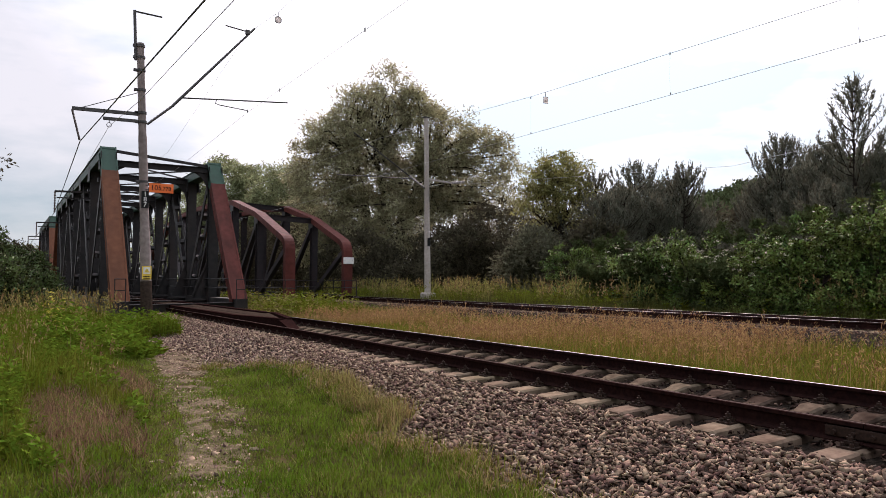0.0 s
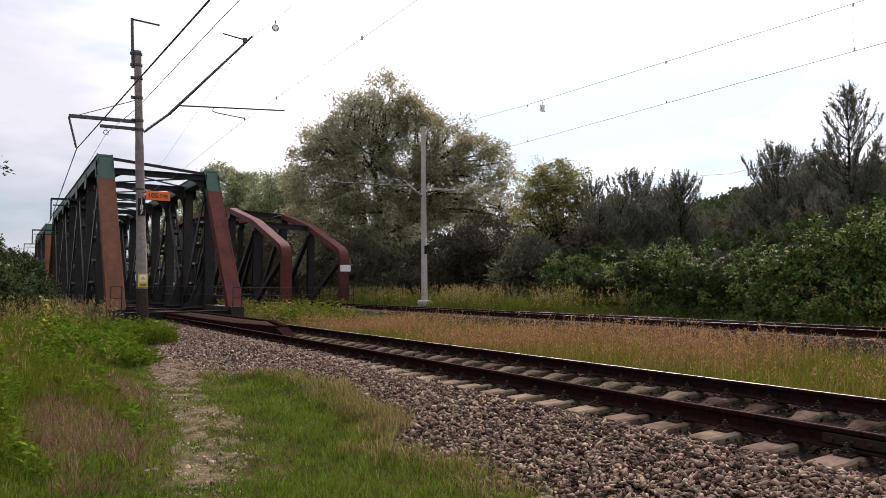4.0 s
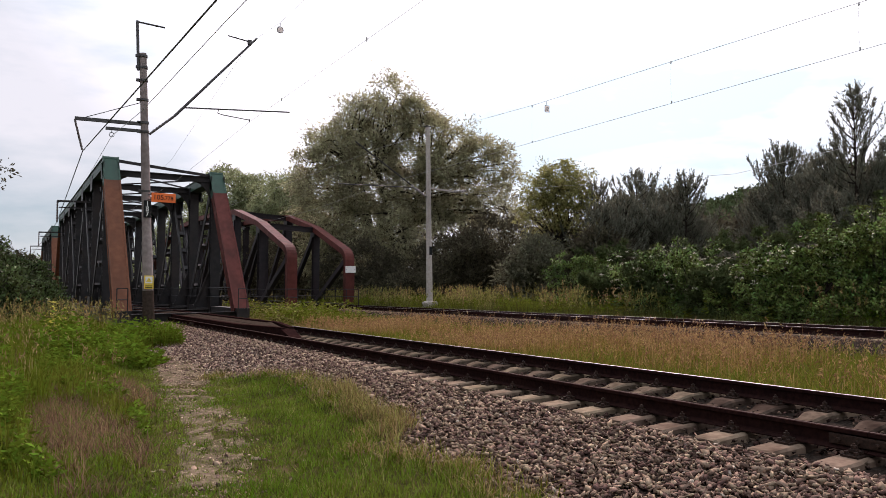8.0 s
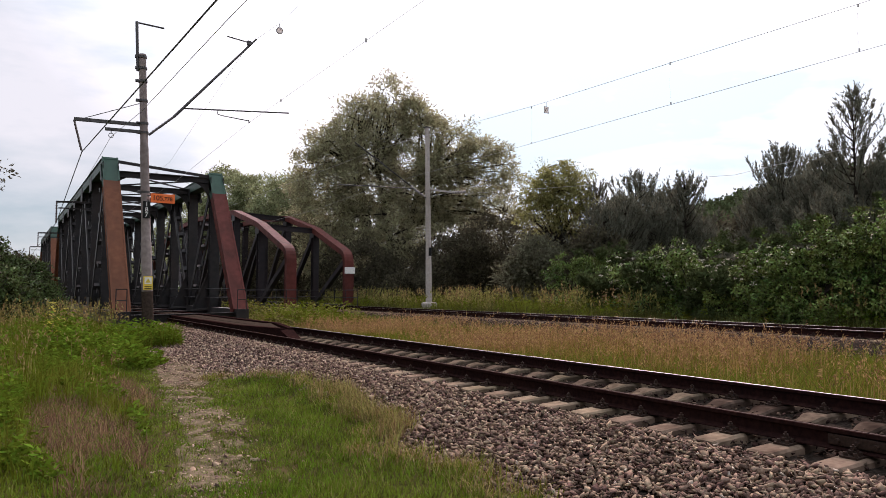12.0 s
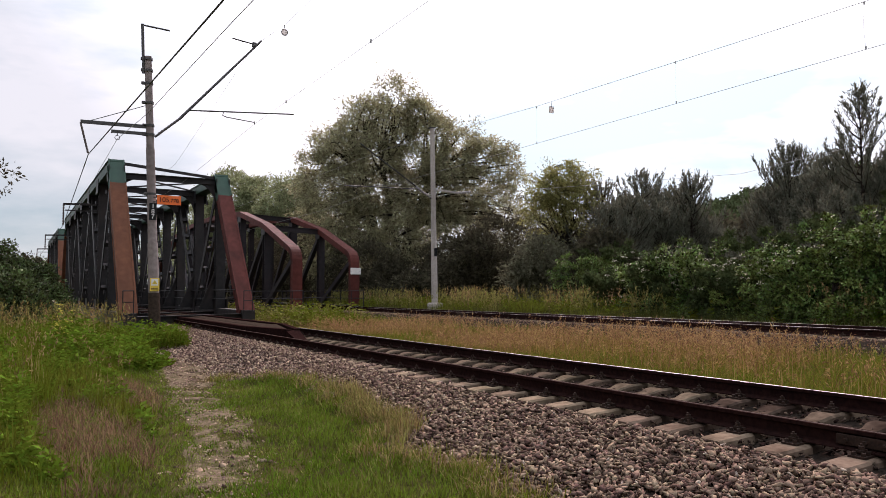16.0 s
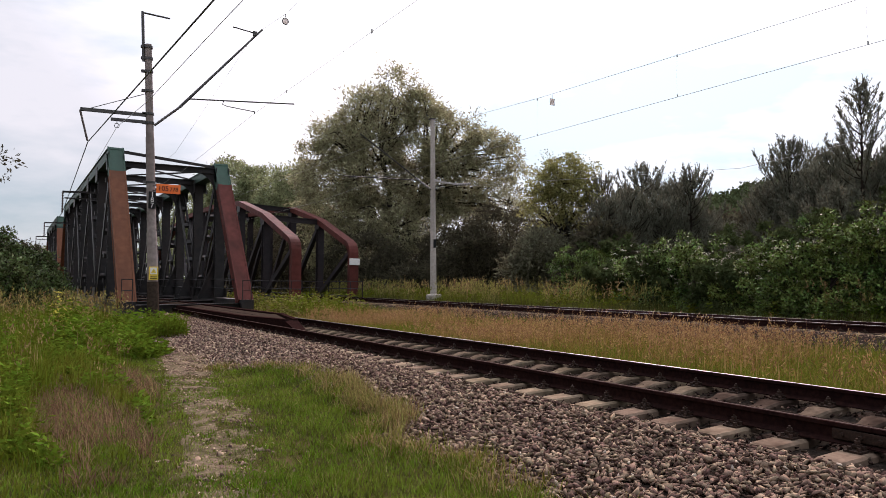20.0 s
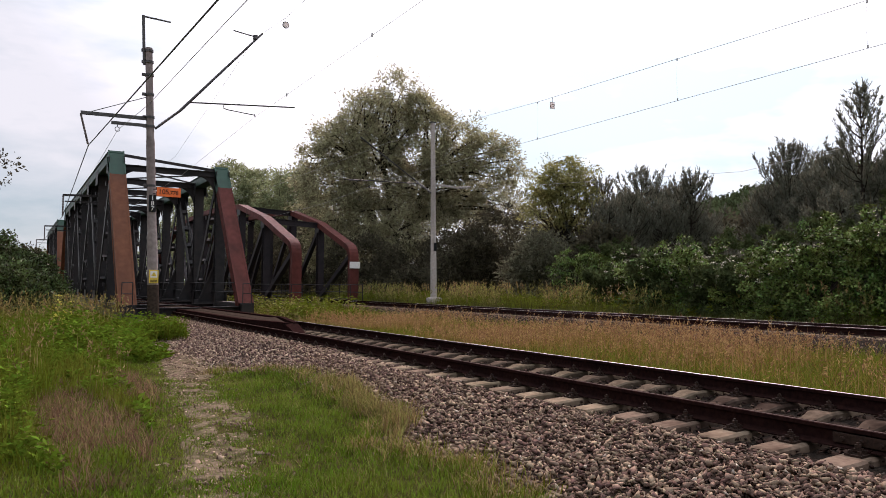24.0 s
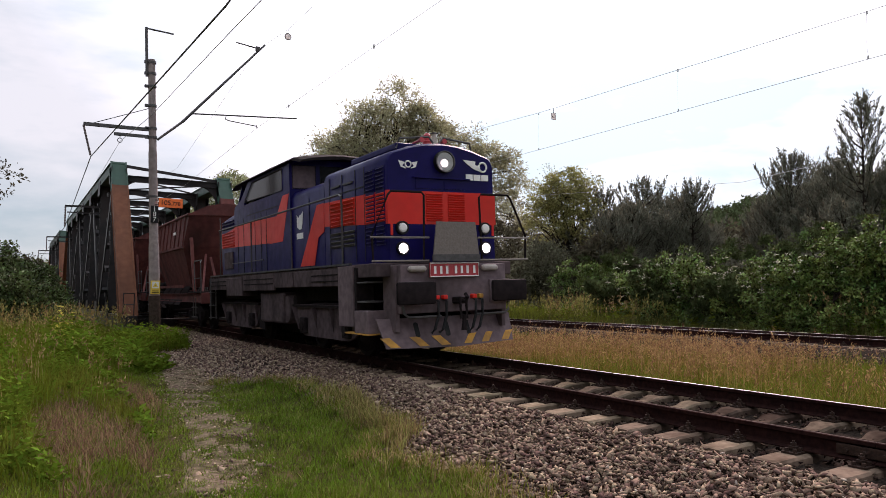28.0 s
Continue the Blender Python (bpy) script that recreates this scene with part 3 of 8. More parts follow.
def gusset(bridge, x, y, z, w, h, t=0.44):
    for s in (-1, 1):
        part("gusset", Geo().box((x + s * t / 2, y, z), (0.02, w, h)), M["steel"], bridge)


def truss(bridge, x, y0, n, z0, z1, inner, near_paint):
    """One parallel-chord truss with raking end posts; y0 is the foot of the first post."""
    y1 = y0 + n * TILE
    for ya, yb, paint, mat in ((y0, y0 + TILE, True, near_paint), (y1, y1 - TILE, False, near_paint)):
        a, b = Vector((x, ya, z0 - 0.1)), Vector((x, yb, z1))
        k = a.lerp(b, 0.85)
        d = (b - a).normalized()
        n_out = Vector((0, -d.z, d.y)) if d.y > 0 else Vector((0, d.z * -1, -d.y))
        lower = part("end_post", Geo().bar(a, k, 0.46, 0.66, up=(1, 0, 0)), mat, bridge, "raking end post in oxide-brown primer")
        upper = part("end_post", Geo().bar(k, b + d * 0.22, 0.46, 0.66, up=(1, 0, 0)), M["steel_green"], bridge, "green-painted head of the end post")
        # cover plates with a lip, proud of the box
        for lo, hi, own, m in ((a, k, lower, mat), (k + d * 0.02, b + d * 0.22, upper, M["steel_green"])):
            for s in (-1, 1):
                side = Vector((1, 0, 0)) * 0.32 * s
                face = d.cross(Vector((1, 0, 0))).normalized()
                for f in (-1, 1):
                    part("flange", Geo().bar(lo + side + face * 0.24 * f, hi + side + face * 0.24 * f, 0.03, 0.07, up=(1, 0, 0)), m, own)
    top = Geo().bar((x, y0 + TILE - 0.15, z1), (x, y1 - TILE + 0.15, z1), 0.62, 0.44)
    part("top_chord", top, M["steel_green"], bridge, "dark green top chord")
    part("flange", Geo().bar((x, y0 + TILE, z1 + 0.235), (x, y1 - TILE, z1 + 0.235), 0.74, 0.03), M["steel_green"], bridge)
    part("bottom_chord", Geo().bar((x, y0 - 0.5, z0 - 0.25), (x, y1 + 0.5, z0 - 0.25), 0.56, 0.6), M["steel"], bridge, "dark riveted bottom chord")
    for i in range(1, n):
        y = y0 + i * TILE
        v = Geo().ibeam((x, y, z0), (x, y, z1 - 0.2), 0.48, 0.46, 0.035, up=(0, 1, 0))
        vert = part("vertical", v, M["steel"], bridge)
        gusset(bridge, x, y, z1 - 0.35, 1.1, 0.75, 0.64)
        gusset(bridge, x, y, z0 + 0.15, 1.2, 0.8, 0.60)
        # outrigger stay from the floor beam to the vertical
        g = Geo()
        s = inner
        g.poly([(x + s * 0.25, y, z0), (x + s * 0.95, y, z0), (x + s * 0.25, y, z0 + 1.75)], 0.03, (0, 1, 0))
        g.bar((x + s * 0.98, y + 0.015, z0), (x + s * 0.25, y + 0.015, z0 + 1.8), 0.14, 0.03, up=(0, 1, 0))
        part("outrigger", g, M["steel"], bridge)
    for i in range(1, n - 1):
        lo_first = (i % 2 == 0)
        ya, yb = y0 + i * TILE, y0 + (i + 1) * TILE
        a = Vector((x, ya, z0 if lo_first else z1 - 0.2))
        b = Vector((x, yb, z1 - 0.2 if lo_first else z0))
        g = Geo()
        for s in (-1, 1):
            g.bar(a + Vector((s * 0.17, 0, 0)), b + Vector((s * 0.17, 0, 0)), 0.36, 0.05, up=(1, 0, 0))
        dg = part("diagonal", g, M["steel"], bridge, "twin-flat diagonal with batten plates")
        for k in range(1, 6):
            p = a.lerp(b, k / 6)
            g = Geo().box(p, (0.34, 0.26, 0.20), rot=Matrix.Rotation(math.atan2((b - a).z, (b - a).y), 3, "X"))
            part("batten", g, M["steel"], dg)
    # laced sub-verticals in mid panel
    for i in range(1, n - 1):
        y = y0 + (i + 0.5) * TILE
        sv = part("sub_vertical", Geo().bar((x - 0.12, y - 0.16, z0), (x - 0.12, y - 0.16, z1 - 0.2), 0.07, 0.09).bar((x - 0.12, y + 0.16, z0), (x - 0.12, y + 0.16, z1 - 0.2), 0.07, 0.09), M["steel"], bridge, "laced sub-vertical")
        for k in range(5):
            part("lacing", Geo().box((x - 0.12, y, z0 + 0.9 + k * 1.25), (0.05, 0.30, 0.20)), M["steel"], sv)
    # walkway rail along the truss
    g = Geo()
    for z in (0.55, 1.0):
        g.tube([(x + inner * 0.36, y0 + 0.6, z0 + z), (x + inner * 0.36, y1 - 0.6, z0 + z)], 0.025, 6)
    part("handrail", g, M["steel"], bridge)


def build_truss_bridge():
    br = thing("truss_bridge", "dark green steel through-truss railway bridge with brown end posts", "bridge")
    xl, xr, z0, z1, n = 4.1, 9.5, 0.72, 7.55, 8
    yl, yr = 32.3, 34.5
    truss(br, xl, yl, n, z0, z1, 1, M["steel_brown"])
    truss(br, xr, yr, n, z0, z1, -1, M["steel_maroon"])
    # overhead: cross struts with curved knees, and crossed laterals between them
    part("portal_brace", Geo().bar((xl + 0.3, yl + TILE, z1 + 0.15), (xr - 0.3, yr + TILE, z1 + 0.1), 0.12, 0.13), M["steel"], br)
    for i in range(1, n):
        ys = yr + i * TILE - 0.1
        a, b = Vector((xl + 0.3, ys, z1 - 0.12)), Vector((xr - 0.3, ys, z1 - 0.12))
        st = part("cross_strut", Geo().ibeam(a, b, 0.26, 0.30, 0.03), M["steel"], br)
        for e, s in ((a, 1), (b, -1)):
            pts = [e + Vector((0, 0, -0.12)), e + Vector((0, 0, -1.3))]
            for k in range(7):
                w = k / 6 * math.pi / 2
                pts.append(e + Vector((s * 1.0 * (1 - math.cos(w)), 0, -1.3 + 1.18 * math.sin(w))))
            part("knee_bracket", Geo().poly(pts, 0.05, (0, 1, 0)), M["steel"], st, "curved knee bracket")
        if i < n - 1:
            a2, b2 = a + Vector((0, TILE, 0)), b + Vector((0, TILE, 0))
            part("lateral_brace", Geo().bar(a + Vector((0, 0, 0.12)), b2 + Vector((0, 0, 0.12)), 0.07, 0.07), M["steel"], br)
            part("lateral_brace", Geo().bar(b + Vector((0, 0, 0.0)), a2 + Vector((0, 0, 0.0)), 0.07, 0.07), M["steel"], br)
    for i in range(n + 1):
        part("floor_beam", Geo().ibeam((xl, yl + i * TILE, z0 - 0.45), (xr, yr + i * TILE, z0 - 0.45), 0.34, 0.7, 0.03), M["steel"], br)
    for x in (5.95, 7.6):
        part("stringer", Geo().ibeam((x, yl + 0.8, 0.02), (x, yl + n * TILE + 1, 0.02), 0.26, 0.46, 0.03), M["steel"], br)
    for x in (4.75, 8.85):
        part("walkway", Geo().bar((x, yl + (x - xl) * 0.41, 0.42), (x, yl + n * TILE + (x - xl) * 0.41, 0.42), 0.9, 0.05), M["timber"], br, "dark plank walkway")
    # boxed kerb of the deck edge and small step rails at the posts
    part("edge_beam", Geo().bar((8.35, 27.6, 0.30), (8.35, 35.2, 0.36), 0.35, 0.24), M["steel"], br)
    for x, y in ((xl, yl), (xr, yr)):
        g = Geo()
        for dx in (-0.28, 0.12):
            g.tube([(x + dx, y - 0.62, z0 - 0.1), (x + dx, y - 0.62, z0 + 0.95)], 0.022, 6)
        for z in (0.5, 0.95):
            g.tube([(x - 0.28, y - 0.62, z0 + z), (x + 0.12, y - 0.62, z0 + z)], 0.022, 6)
        part("step_rail", g, M["steel"], br)
        part("bearing", Geo().box((x, y + 0.1, z0 - 0.7), (0.9, 1.0, 0.35), 0.03).box((x, y + 0.1, z0 - 0.95), (1.2, 1.3, 0.2), 0.03), M["steel"], br)
    # feeder brackets on the outside of the near truss
    for y, z in ((42.7, 6.2), (66.5, 6.2), (88.0, 6.2)):
        g = Geo().bar((2.2, y, z), (xl, y, z + 0.05), 0.08, 0.10).bar((2.3, y, z - 0.32), (xl, y, z - 0.3), 0.05, 0.06)
        fb = part("feeder_bracket", g, M["steel"], br)
        part("suspension_insulator", Geo().tube_axis(Vector((2.22, y, z)), Vector((2.22, y, z - 1.1)), [(k / 16, 0.055 if k % 2 else 0.025) for k in range(17)], 8), M["insul"], fb)
    ab = Geo()
    for s in (1, -1):
        yy = 33.0 if s > 0 else yl + n * TILE + 1.2
        sk = 0.41
        ab.poly([(2.6, yy - 0.9 * s - 1.0, -3.2), (11.2, yy - 0.9 * s + 8.6 * sk - 1.0, -3.2), (11.2, yy + 0.9 * s + 8.6 * sk - 1.0, -3.2), (2.6, yy + 0.9 * s - 1.0, -3.2)], 3.15, (0, 0, 1))
    tagged(part("bridge_abutment", ab, M["concrete"]), "concrete bridge abutments under the truss ends", "abutment", kind="structure")
    # the next span, seen past the first
    br2 = thing("truss_bridge", "second span of the truss bridge beyond the river pier", "bridge")
    o = n * TILE + 1.6
    truss(br2, xl, yl + o, 6, z0, z1, 1, M["steel_brown"])
    truss(br2, xr, yr + o, 6, z0, z1, -1, M["steel_maroon"])
    for i in range(1, 6):
        a, b = Vector((xl + 0.3, yl + o + i * TILE, z1 - 0.1)), Vector((xr - 0.3, yr + o + i * TILE, z1 - 0.1))
        part("cross_strut", Geo().ibeam(a, b, 0.30, 0.42, 0.03), M["steel"], br2)
        part("floor_beam", Geo().ibeam((xl, yl + o + i * TILE, z0 - 0.45), (xr, yr + o + i * TILE, z0 - 0.45), 0.34, 0.7, 0.03), M["steel"], br2)
    pier = Geo().poly([(2.4, yl + o - 1.9, -4), (11.2, yr + o + 0.0, -4), (11.2, yr + o + 1.6, -4), (2.4, yl + o - 0.3, -4)], 3.9, (0, 0, 1))
    pier.poly([(2.4, yl + o + 32.0, -4), (11.2, yr + o + 33.2, -4), (11.2, yr + o + 36, -4), (2.4, yl + o + 34.6, -4)], 3.9, (0, 0, 1))
    tagged(part("bridge_pier", pier, M["concrete"]), "concrete river piers under the truss spans", "pier", kind="structure")


def build_bow_bridge():
    """Older bridge of the far track: polygonal top chords over upright end posts."""
    br = thing("bowstring_bridge", "older riveted bowstring truss bridge with maroon end posts", "bridge")
    P = 6.5
    hs = [3.55, 5.75, 7.2, 7.6, 7.7, 7.6, 7.2, 5.75, 3.55]
    z0 = 0.62
    for x, y0, inner in ((15.8, 45.7, 1), (20.8, 48.0, -1)):
        pts = [Vector((x, y0 + i * P, z0 + h)) for i, h in enumerate(hs)]
        # rounded shoulder from the upright post into the first chord length
        for e in (0, 8):
            s = 1 if e == 0 else -1
            c, nx = pts[e], pts[e + s]
            d = (nx - c).normalized()
            bend = [Vector((x, c.y, z0 - 0.2)), Vector((x, c.y, c.z - 0.75))]
            for k in range(1, 6):
                t = k / 6
                p0, p1, p2 = Vector((x, c.y, c.z - 0.75)), c, c + d * 0.8
                bend.append(p0.lerp(p1, t).lerp(p1.lerp(p2, t), t))
            bend += [c + d * 0.8, nx]
            g = Geo()
            for a, b in zip(bend, bend[1:]):
                g.bar(a, b + (b - a).normalized() * 0.04, 0.40, 0.66, up=(1, 0, 0))
            part("end_post", g, M["steel_maroon"], br, "maroon end post bent into the top chord")
        for a, b in zip(pts[1:-1], pts[2:-1]):
            part("top_chord", Geo().bar(a, b, 0.62, 0.40), M["steel_maroon"], br)
        part("bottom_chord", Geo().bar((x, y0 - 0.4, z0 - 0.2), (x, y0 + 8 * P + 0.4, z0 - 0.2), 0.5, 0.55), M["steel_old"], br)
        for i in range(1, 8):
            part("vertical", Geo().ibeam((x, y0 + i * P, z0), pts[i] - Vector((0, 0, 0.15)), 0.46, 0.50, 0.035, up=(0, 1, 0)), M["steel_old"], br)
            gusset(br, x, y0 + i * P, pts[i].z - 0.3, 0.9, 0.7, 0.56)
        for i in range(8):
            a, b = (Vector((x, y0 + i * P, z0)), pts[i + 1]) if i >= 4 else (pts[i] - Vector((0, 0, 0.2)), Vector((x, y0 + (i + 1) * P, z0)))
            part("diagonal", Geo().bar(a, b, 0.34, 0.30, up=(1, 0, 0)), M["steel_old"], br)
        g = Geo()
        for z in (0.55, 1.05):
            g.tube([(x - 0.6, y0 - 3, z0 + z), (x - 0.6, y0 + 40, z0 + z)], 0.028, 6)
        for k in range(0, 22):
            g.tube([(x - 0.6, y0 - 3 + 2 * k, z0 - 0.3), (x - 0.6, y0 - 3 + 2 * k, z0 + 1.05)], 0.028, 6)
        part("handrail", g, M["steel_old"], br)
    for i in range(1, 8):
        part("cross_strut", Geo().ibeam((15.8, 45.7 + i * P, z0 + hs[i] - 0.1), (20.8, 48 + i * P, z0 + hs[i] - 0.1), 0.28, 0.4, 0.03), M["steel_old"], br)
    for i in range(9):
        part("floor_beam", Geo().ibeam((15.8, 45.7 + i * P, z0 - 0.35), (20.8, 48 + i * P, z0 - 0.35), 0.3, 0.5, 0.03), M["steel_old"], br)
    sign = part("sign_plate", Geo().box((20.8, 47.72, 3.05), (0.78, 0.04, 0.46), 0.01), M["white"], br, "white enamel plate on the end post")
    for s in (-0.3, 0.3):
        part("bolt", Geo().tube_axis(Vector((20.8 + s, 47.69, 3.05)), Vector((20.8 + s, 47.705, 3.05)), [(0, 0.015), (1, 0.02)], 6), M["clip"], sign)
    ab = Geo()
    for yy in (45.9, 45.7 + 8 * P + 1.2):
        ab.poly([(14.6, yy - 1.4, -3), (22, yy + 2.0, -3), (22, yy + 3.4, -3), (14.6, yy + 0.2, -3)], 3.05, (0, 0, 1))
    tagged(part("bridge_abutment", ab, M["concrete"]), "concrete abutments of the older bridge", "abutment", kind="structure")


build_truss_bridge()
build_bow_bridge()


# ---- overhead line ----
def insulator_rod(g, a, b, r=0.055, n=9):
    prof = []
    for k in range(n):
        prof += [(k / n + 0.02, 0.028), (k / n + 0.5 / n, r), (k / n + 0.7 / n, r)]
    g.tube_axis(Vector(a), Vector(b), [(0, 0.02)] + prof + [(1, 0.02)], 8)


def build_near_mast():
    Y = 23.8
    base, top = Vector((3.81, Y, -0.2)), Vector((3.44, Y, 8.84))
    ms = thing("catenary_mast", "weathered tubular catenary mast with cantilever and warning plates", "mast")
    cuts, radii = [0.0, 0.36, 0.37, 0.68, 0.69, 1.0], [0.165, 0.15, 0.135, 0.125, 0.115, 0.105]
    part("pole", Geo().tube([base.lerp(top, c) for c in cuts], radii, 16), M["mast_steel"], ms, smooth=True)
    ax = (top - base).normalized()
    part("pole_foot", Geo().tube([base, base + ax * 1.78, base + ax * 1.8], [0.178, 0.166, 0.15], 16), M["timber"], ms, "tar-blackened foot of the mast", smooth=True)

    def on(z):
        return base + ax * ((z - base.z) / ax.z)
    for z in (8.75, 8.4, 8.0, 7.4, 6.7, 6.42, 4.6):
        p = on(z)
        part("clamp_band", Geo().tube_axis(p - ax * 0.035, p + ax * 0.035, [(0, 0.135), (1, 0.135)], 14).box(p + Vector((-0.165, 0, 0)), (0.10, 0.08, 0.09), 0.012), M["galv"], ms)
    part("top_extension", Geo().tube([on(8.3) + Vector((-0.14, 0, 0)), Vector((3.26, Y, 9.83))], 0.045, 8).tube([Vector((3.26, Y, 9.8)), Vector((4.06, Y, 9.76))], 0.028, 8), M["galv"], ms)
    # feeder arms on the field side
    part("feeder_arm", Geo().bar((1.62, Y, 6.62), on(6.66), 0.08, 0.10), M["galv"], ms)
    part("feeder_arm", Geo().bar((2.45, Y, 6.42), on(6.44), 0.07, 0.09), M["galv"], ms)
    g = Geo()
    insulator_rod(g, (1.62, Y, 6.6), (1.84, Y, 5.7), 0.032, 10)
    part("suspension_insulator", g, M["insul"], ms)
    part("stay_wire", Geo().tube([(1.9, Y, 6.68), on(7.35)], 0.012, 5), M["galv"], ms)
    part("shackle", Geo().tube([Vector((2.62, Y, 6.24)) + Vector((math.cos(w) * 0.07, 0, math.sin(w) * 0.07)) for w in [k / 8 * math.tau for k in range(8)]], 0.012, 5, True).tube([(2.62, Y, 6.4), (2.62, Y, 6.3)], 0.012, 5), M["galv"], ms)
    # cantilever over the near track
    r0 = on(6.37) + Vector((0.14, 0, 0))
    part("cantilever_tube", Geo().tube([r0, (4.4, Y, 7.02)], 0.035, 8).tube([(4.4, Y, 7.02), (6.96, Y, 9.94)], [0.045, 0.032], 8), M["galv"], ms)
    g = Geo()
    insulator_rod(g, r0 + Vector((0.08, 0, 0.08)), (4.38, Y, 7.0), 0.042, 7)
    part("rod_insulator", g, M["insul"], ms)
    g = Geo()
    g.tube([(4.67, Y, 7.32), (8.1, Y, 7.6)], 0.024, 7)
    part("registration_tube", g, M["galv"], ms)
    part("steady_arm", Geo().tube([(5.75, Y, 7.4), (5.72, Y, 7.28), (5.85, Y, 7.24), (6.74, Y, 7.17)], 0.016, 6).tube([(6.74, Y, 7.2), (6.76, Y, 7.1)], 0.02, 6), M["galv"], ms)
    part("messenger_clamp", Geo().tube([(6.0, Y, 9.86), (6.7, Y, 9.78)], 0.022, 6).box((6.72, Y, 9.76), (0.14, 0.1, 0.16), 0.02), M["galv"], ms)
    part("kilometre_sign", Geo().box((4.10, Y - 0.17, 4.42), (0.70, 0.02, 0.28), 0.004), M["orange"], ms, "orange kilometre board")
    part("sign_bracket", Geo().bar((3.65, Y - 0.15, 4.49), (4.4, Y - 0.15, 4.49), 0.02, 0.03).bar((3.65, Y - 0.15, 4.35), (4.4, Y - 0.15, 4.35), 0.02, 0.03), M["galv"], ms)
    lettering("105", 0.21, M["black"], "lettering", ms, pose(3.95, Y - 0.184, 4.42), 0.006)
    lettering(".778", 0.165, M["black"], "lettering", ms, pose(4.24, Y - 0.184, 4.405), 0.006)
    p = on(4.05)
    part("number_plate", Geo().box((p.x, Y - 0.185, 4.05), (0.21, 0.02, 0.52), 0.004), M["black"], ms, "black enamel mast number plate")
    for i, ch in enumerate("187"):
        lettering(ch, 0.20, M["white"], "lettering", ms, pose(p.x, Y - 0.198, 4.21 - 0.16 * i))
    p = on(1.84)
    part("warning_plate", Geo().box((p.x, Y - 0.18, 1.84), (0.27, 0.015, 0.40), 0.004), M["yellow"], ms, "yellow high-voltage warning plate")
    part("warning_panel", Geo().box((p.x, Y - 0.19, 1.91), (0.2, 0.006, 0.2)), M["white"], ms)
    part("warning_triangle", Geo().poly([(p.x - 0.08, Y - 0.194, 1.85), (p.x + 0.08, Y - 0.194, 1.85), (p.x, Y - 0.194, 1.98)], 0.004, (0, -1, 0)), M["yellow"], ms)
    part("warning_mark", Geo().bar((p.x + 0.012, Y - 0.2, 1.94), (p.x - 0.008, Y - 0.2, 1.87), 0.012, 0.004), M["black"], ms)
    for i in range(2):
        part("text_bar", Geo().box((p.x, Y - 0.19, 1.73 - 0.05 * i), (0.2, 0.006, 0.022)), M["black"], ms)


def build_far_mast():
    Y = 37.5
    ms = thing("catenary_mast", "pale concrete catenary mast standing behind the far track", "mast")
    base, top = Vector((21.36, Y, 0.55)), Vector((21.22, Y, 11.23))
    part("pole", Geo().tube([base, base.lerp(top, 0.27), base.lerp(top, 0.275), top], [0.19, 0.175, 0.165, 0.13], 14), M["concrete"], ms, smooth=True)
    part("footing", Geo().box((21.38, Y, 0.70), (0.72, 0.72, 0.50), 0.10), M["concrete"], ms, "concrete footing block")
    part("number_plate", Geo().box((21.33, Y - 0.18, 3.9), (0.19, 0.02, 0.5), 0.004), M["black"], ms)
    part("cantilever_tube", Geo().tube([(21.2, Y, 7.03), (16.6, Y, 9.88)], 0.04, 8), M["galv"], ms)
    g = Geo()
    insulator_rod(g, (21.1, Y, 7.1), (20.1, Y, 7.7), 0.075, 9)
    part("rod_insulator", g, M["insul_grey"], ms, "dusty grey porcelain insulator")
    part("registration_tube", Geo().tube([(20.3, Y, 7.56), (15.63, Y, 7.45)], 0.028, 7), M["galv"], ms)
    part("steady_arm", Geo().tube([(16.0, Y, 7.4), (18.3, Y, 7.62)], 0.016, 6), M["galv"], ms)
    part("feeder_arm", Geo().bar((21.3, Y, 7.62), (23.0, Y, 7.5), 0.09, 0.1), M["concrete"], ms)
    g = Geo()
    insulator_rod(g, (23.0, Y, 7.5), (23.9, Y, 7.62), 0.09, 8)
    part("strain_insulator", g, M["insul_grey"], ms, "dusty grey porcelain insulator")
    part("cap", Geo().box((21.2, Y, 11.25), (0.34, 0.34, 0.06), 0.01), M["galv"], ms)


def wire(name, pts, r, mat, label, sag=0.0):
    g = Geo()
    full = []
    for a, b in zip(pts, pts[1:]):
        a, b = Vector(a), Vector(b)
        for k in range(12):
            t = k / 12
            p = a.lerp(b, t)
            p.z -= sag * 4 * t * (1 - t)
            full.append(p)
    full.append(Vector(pts[-1]))
    g.tube(full, r, 6)
    return tagged(part(name, g, mat), label, "wire")


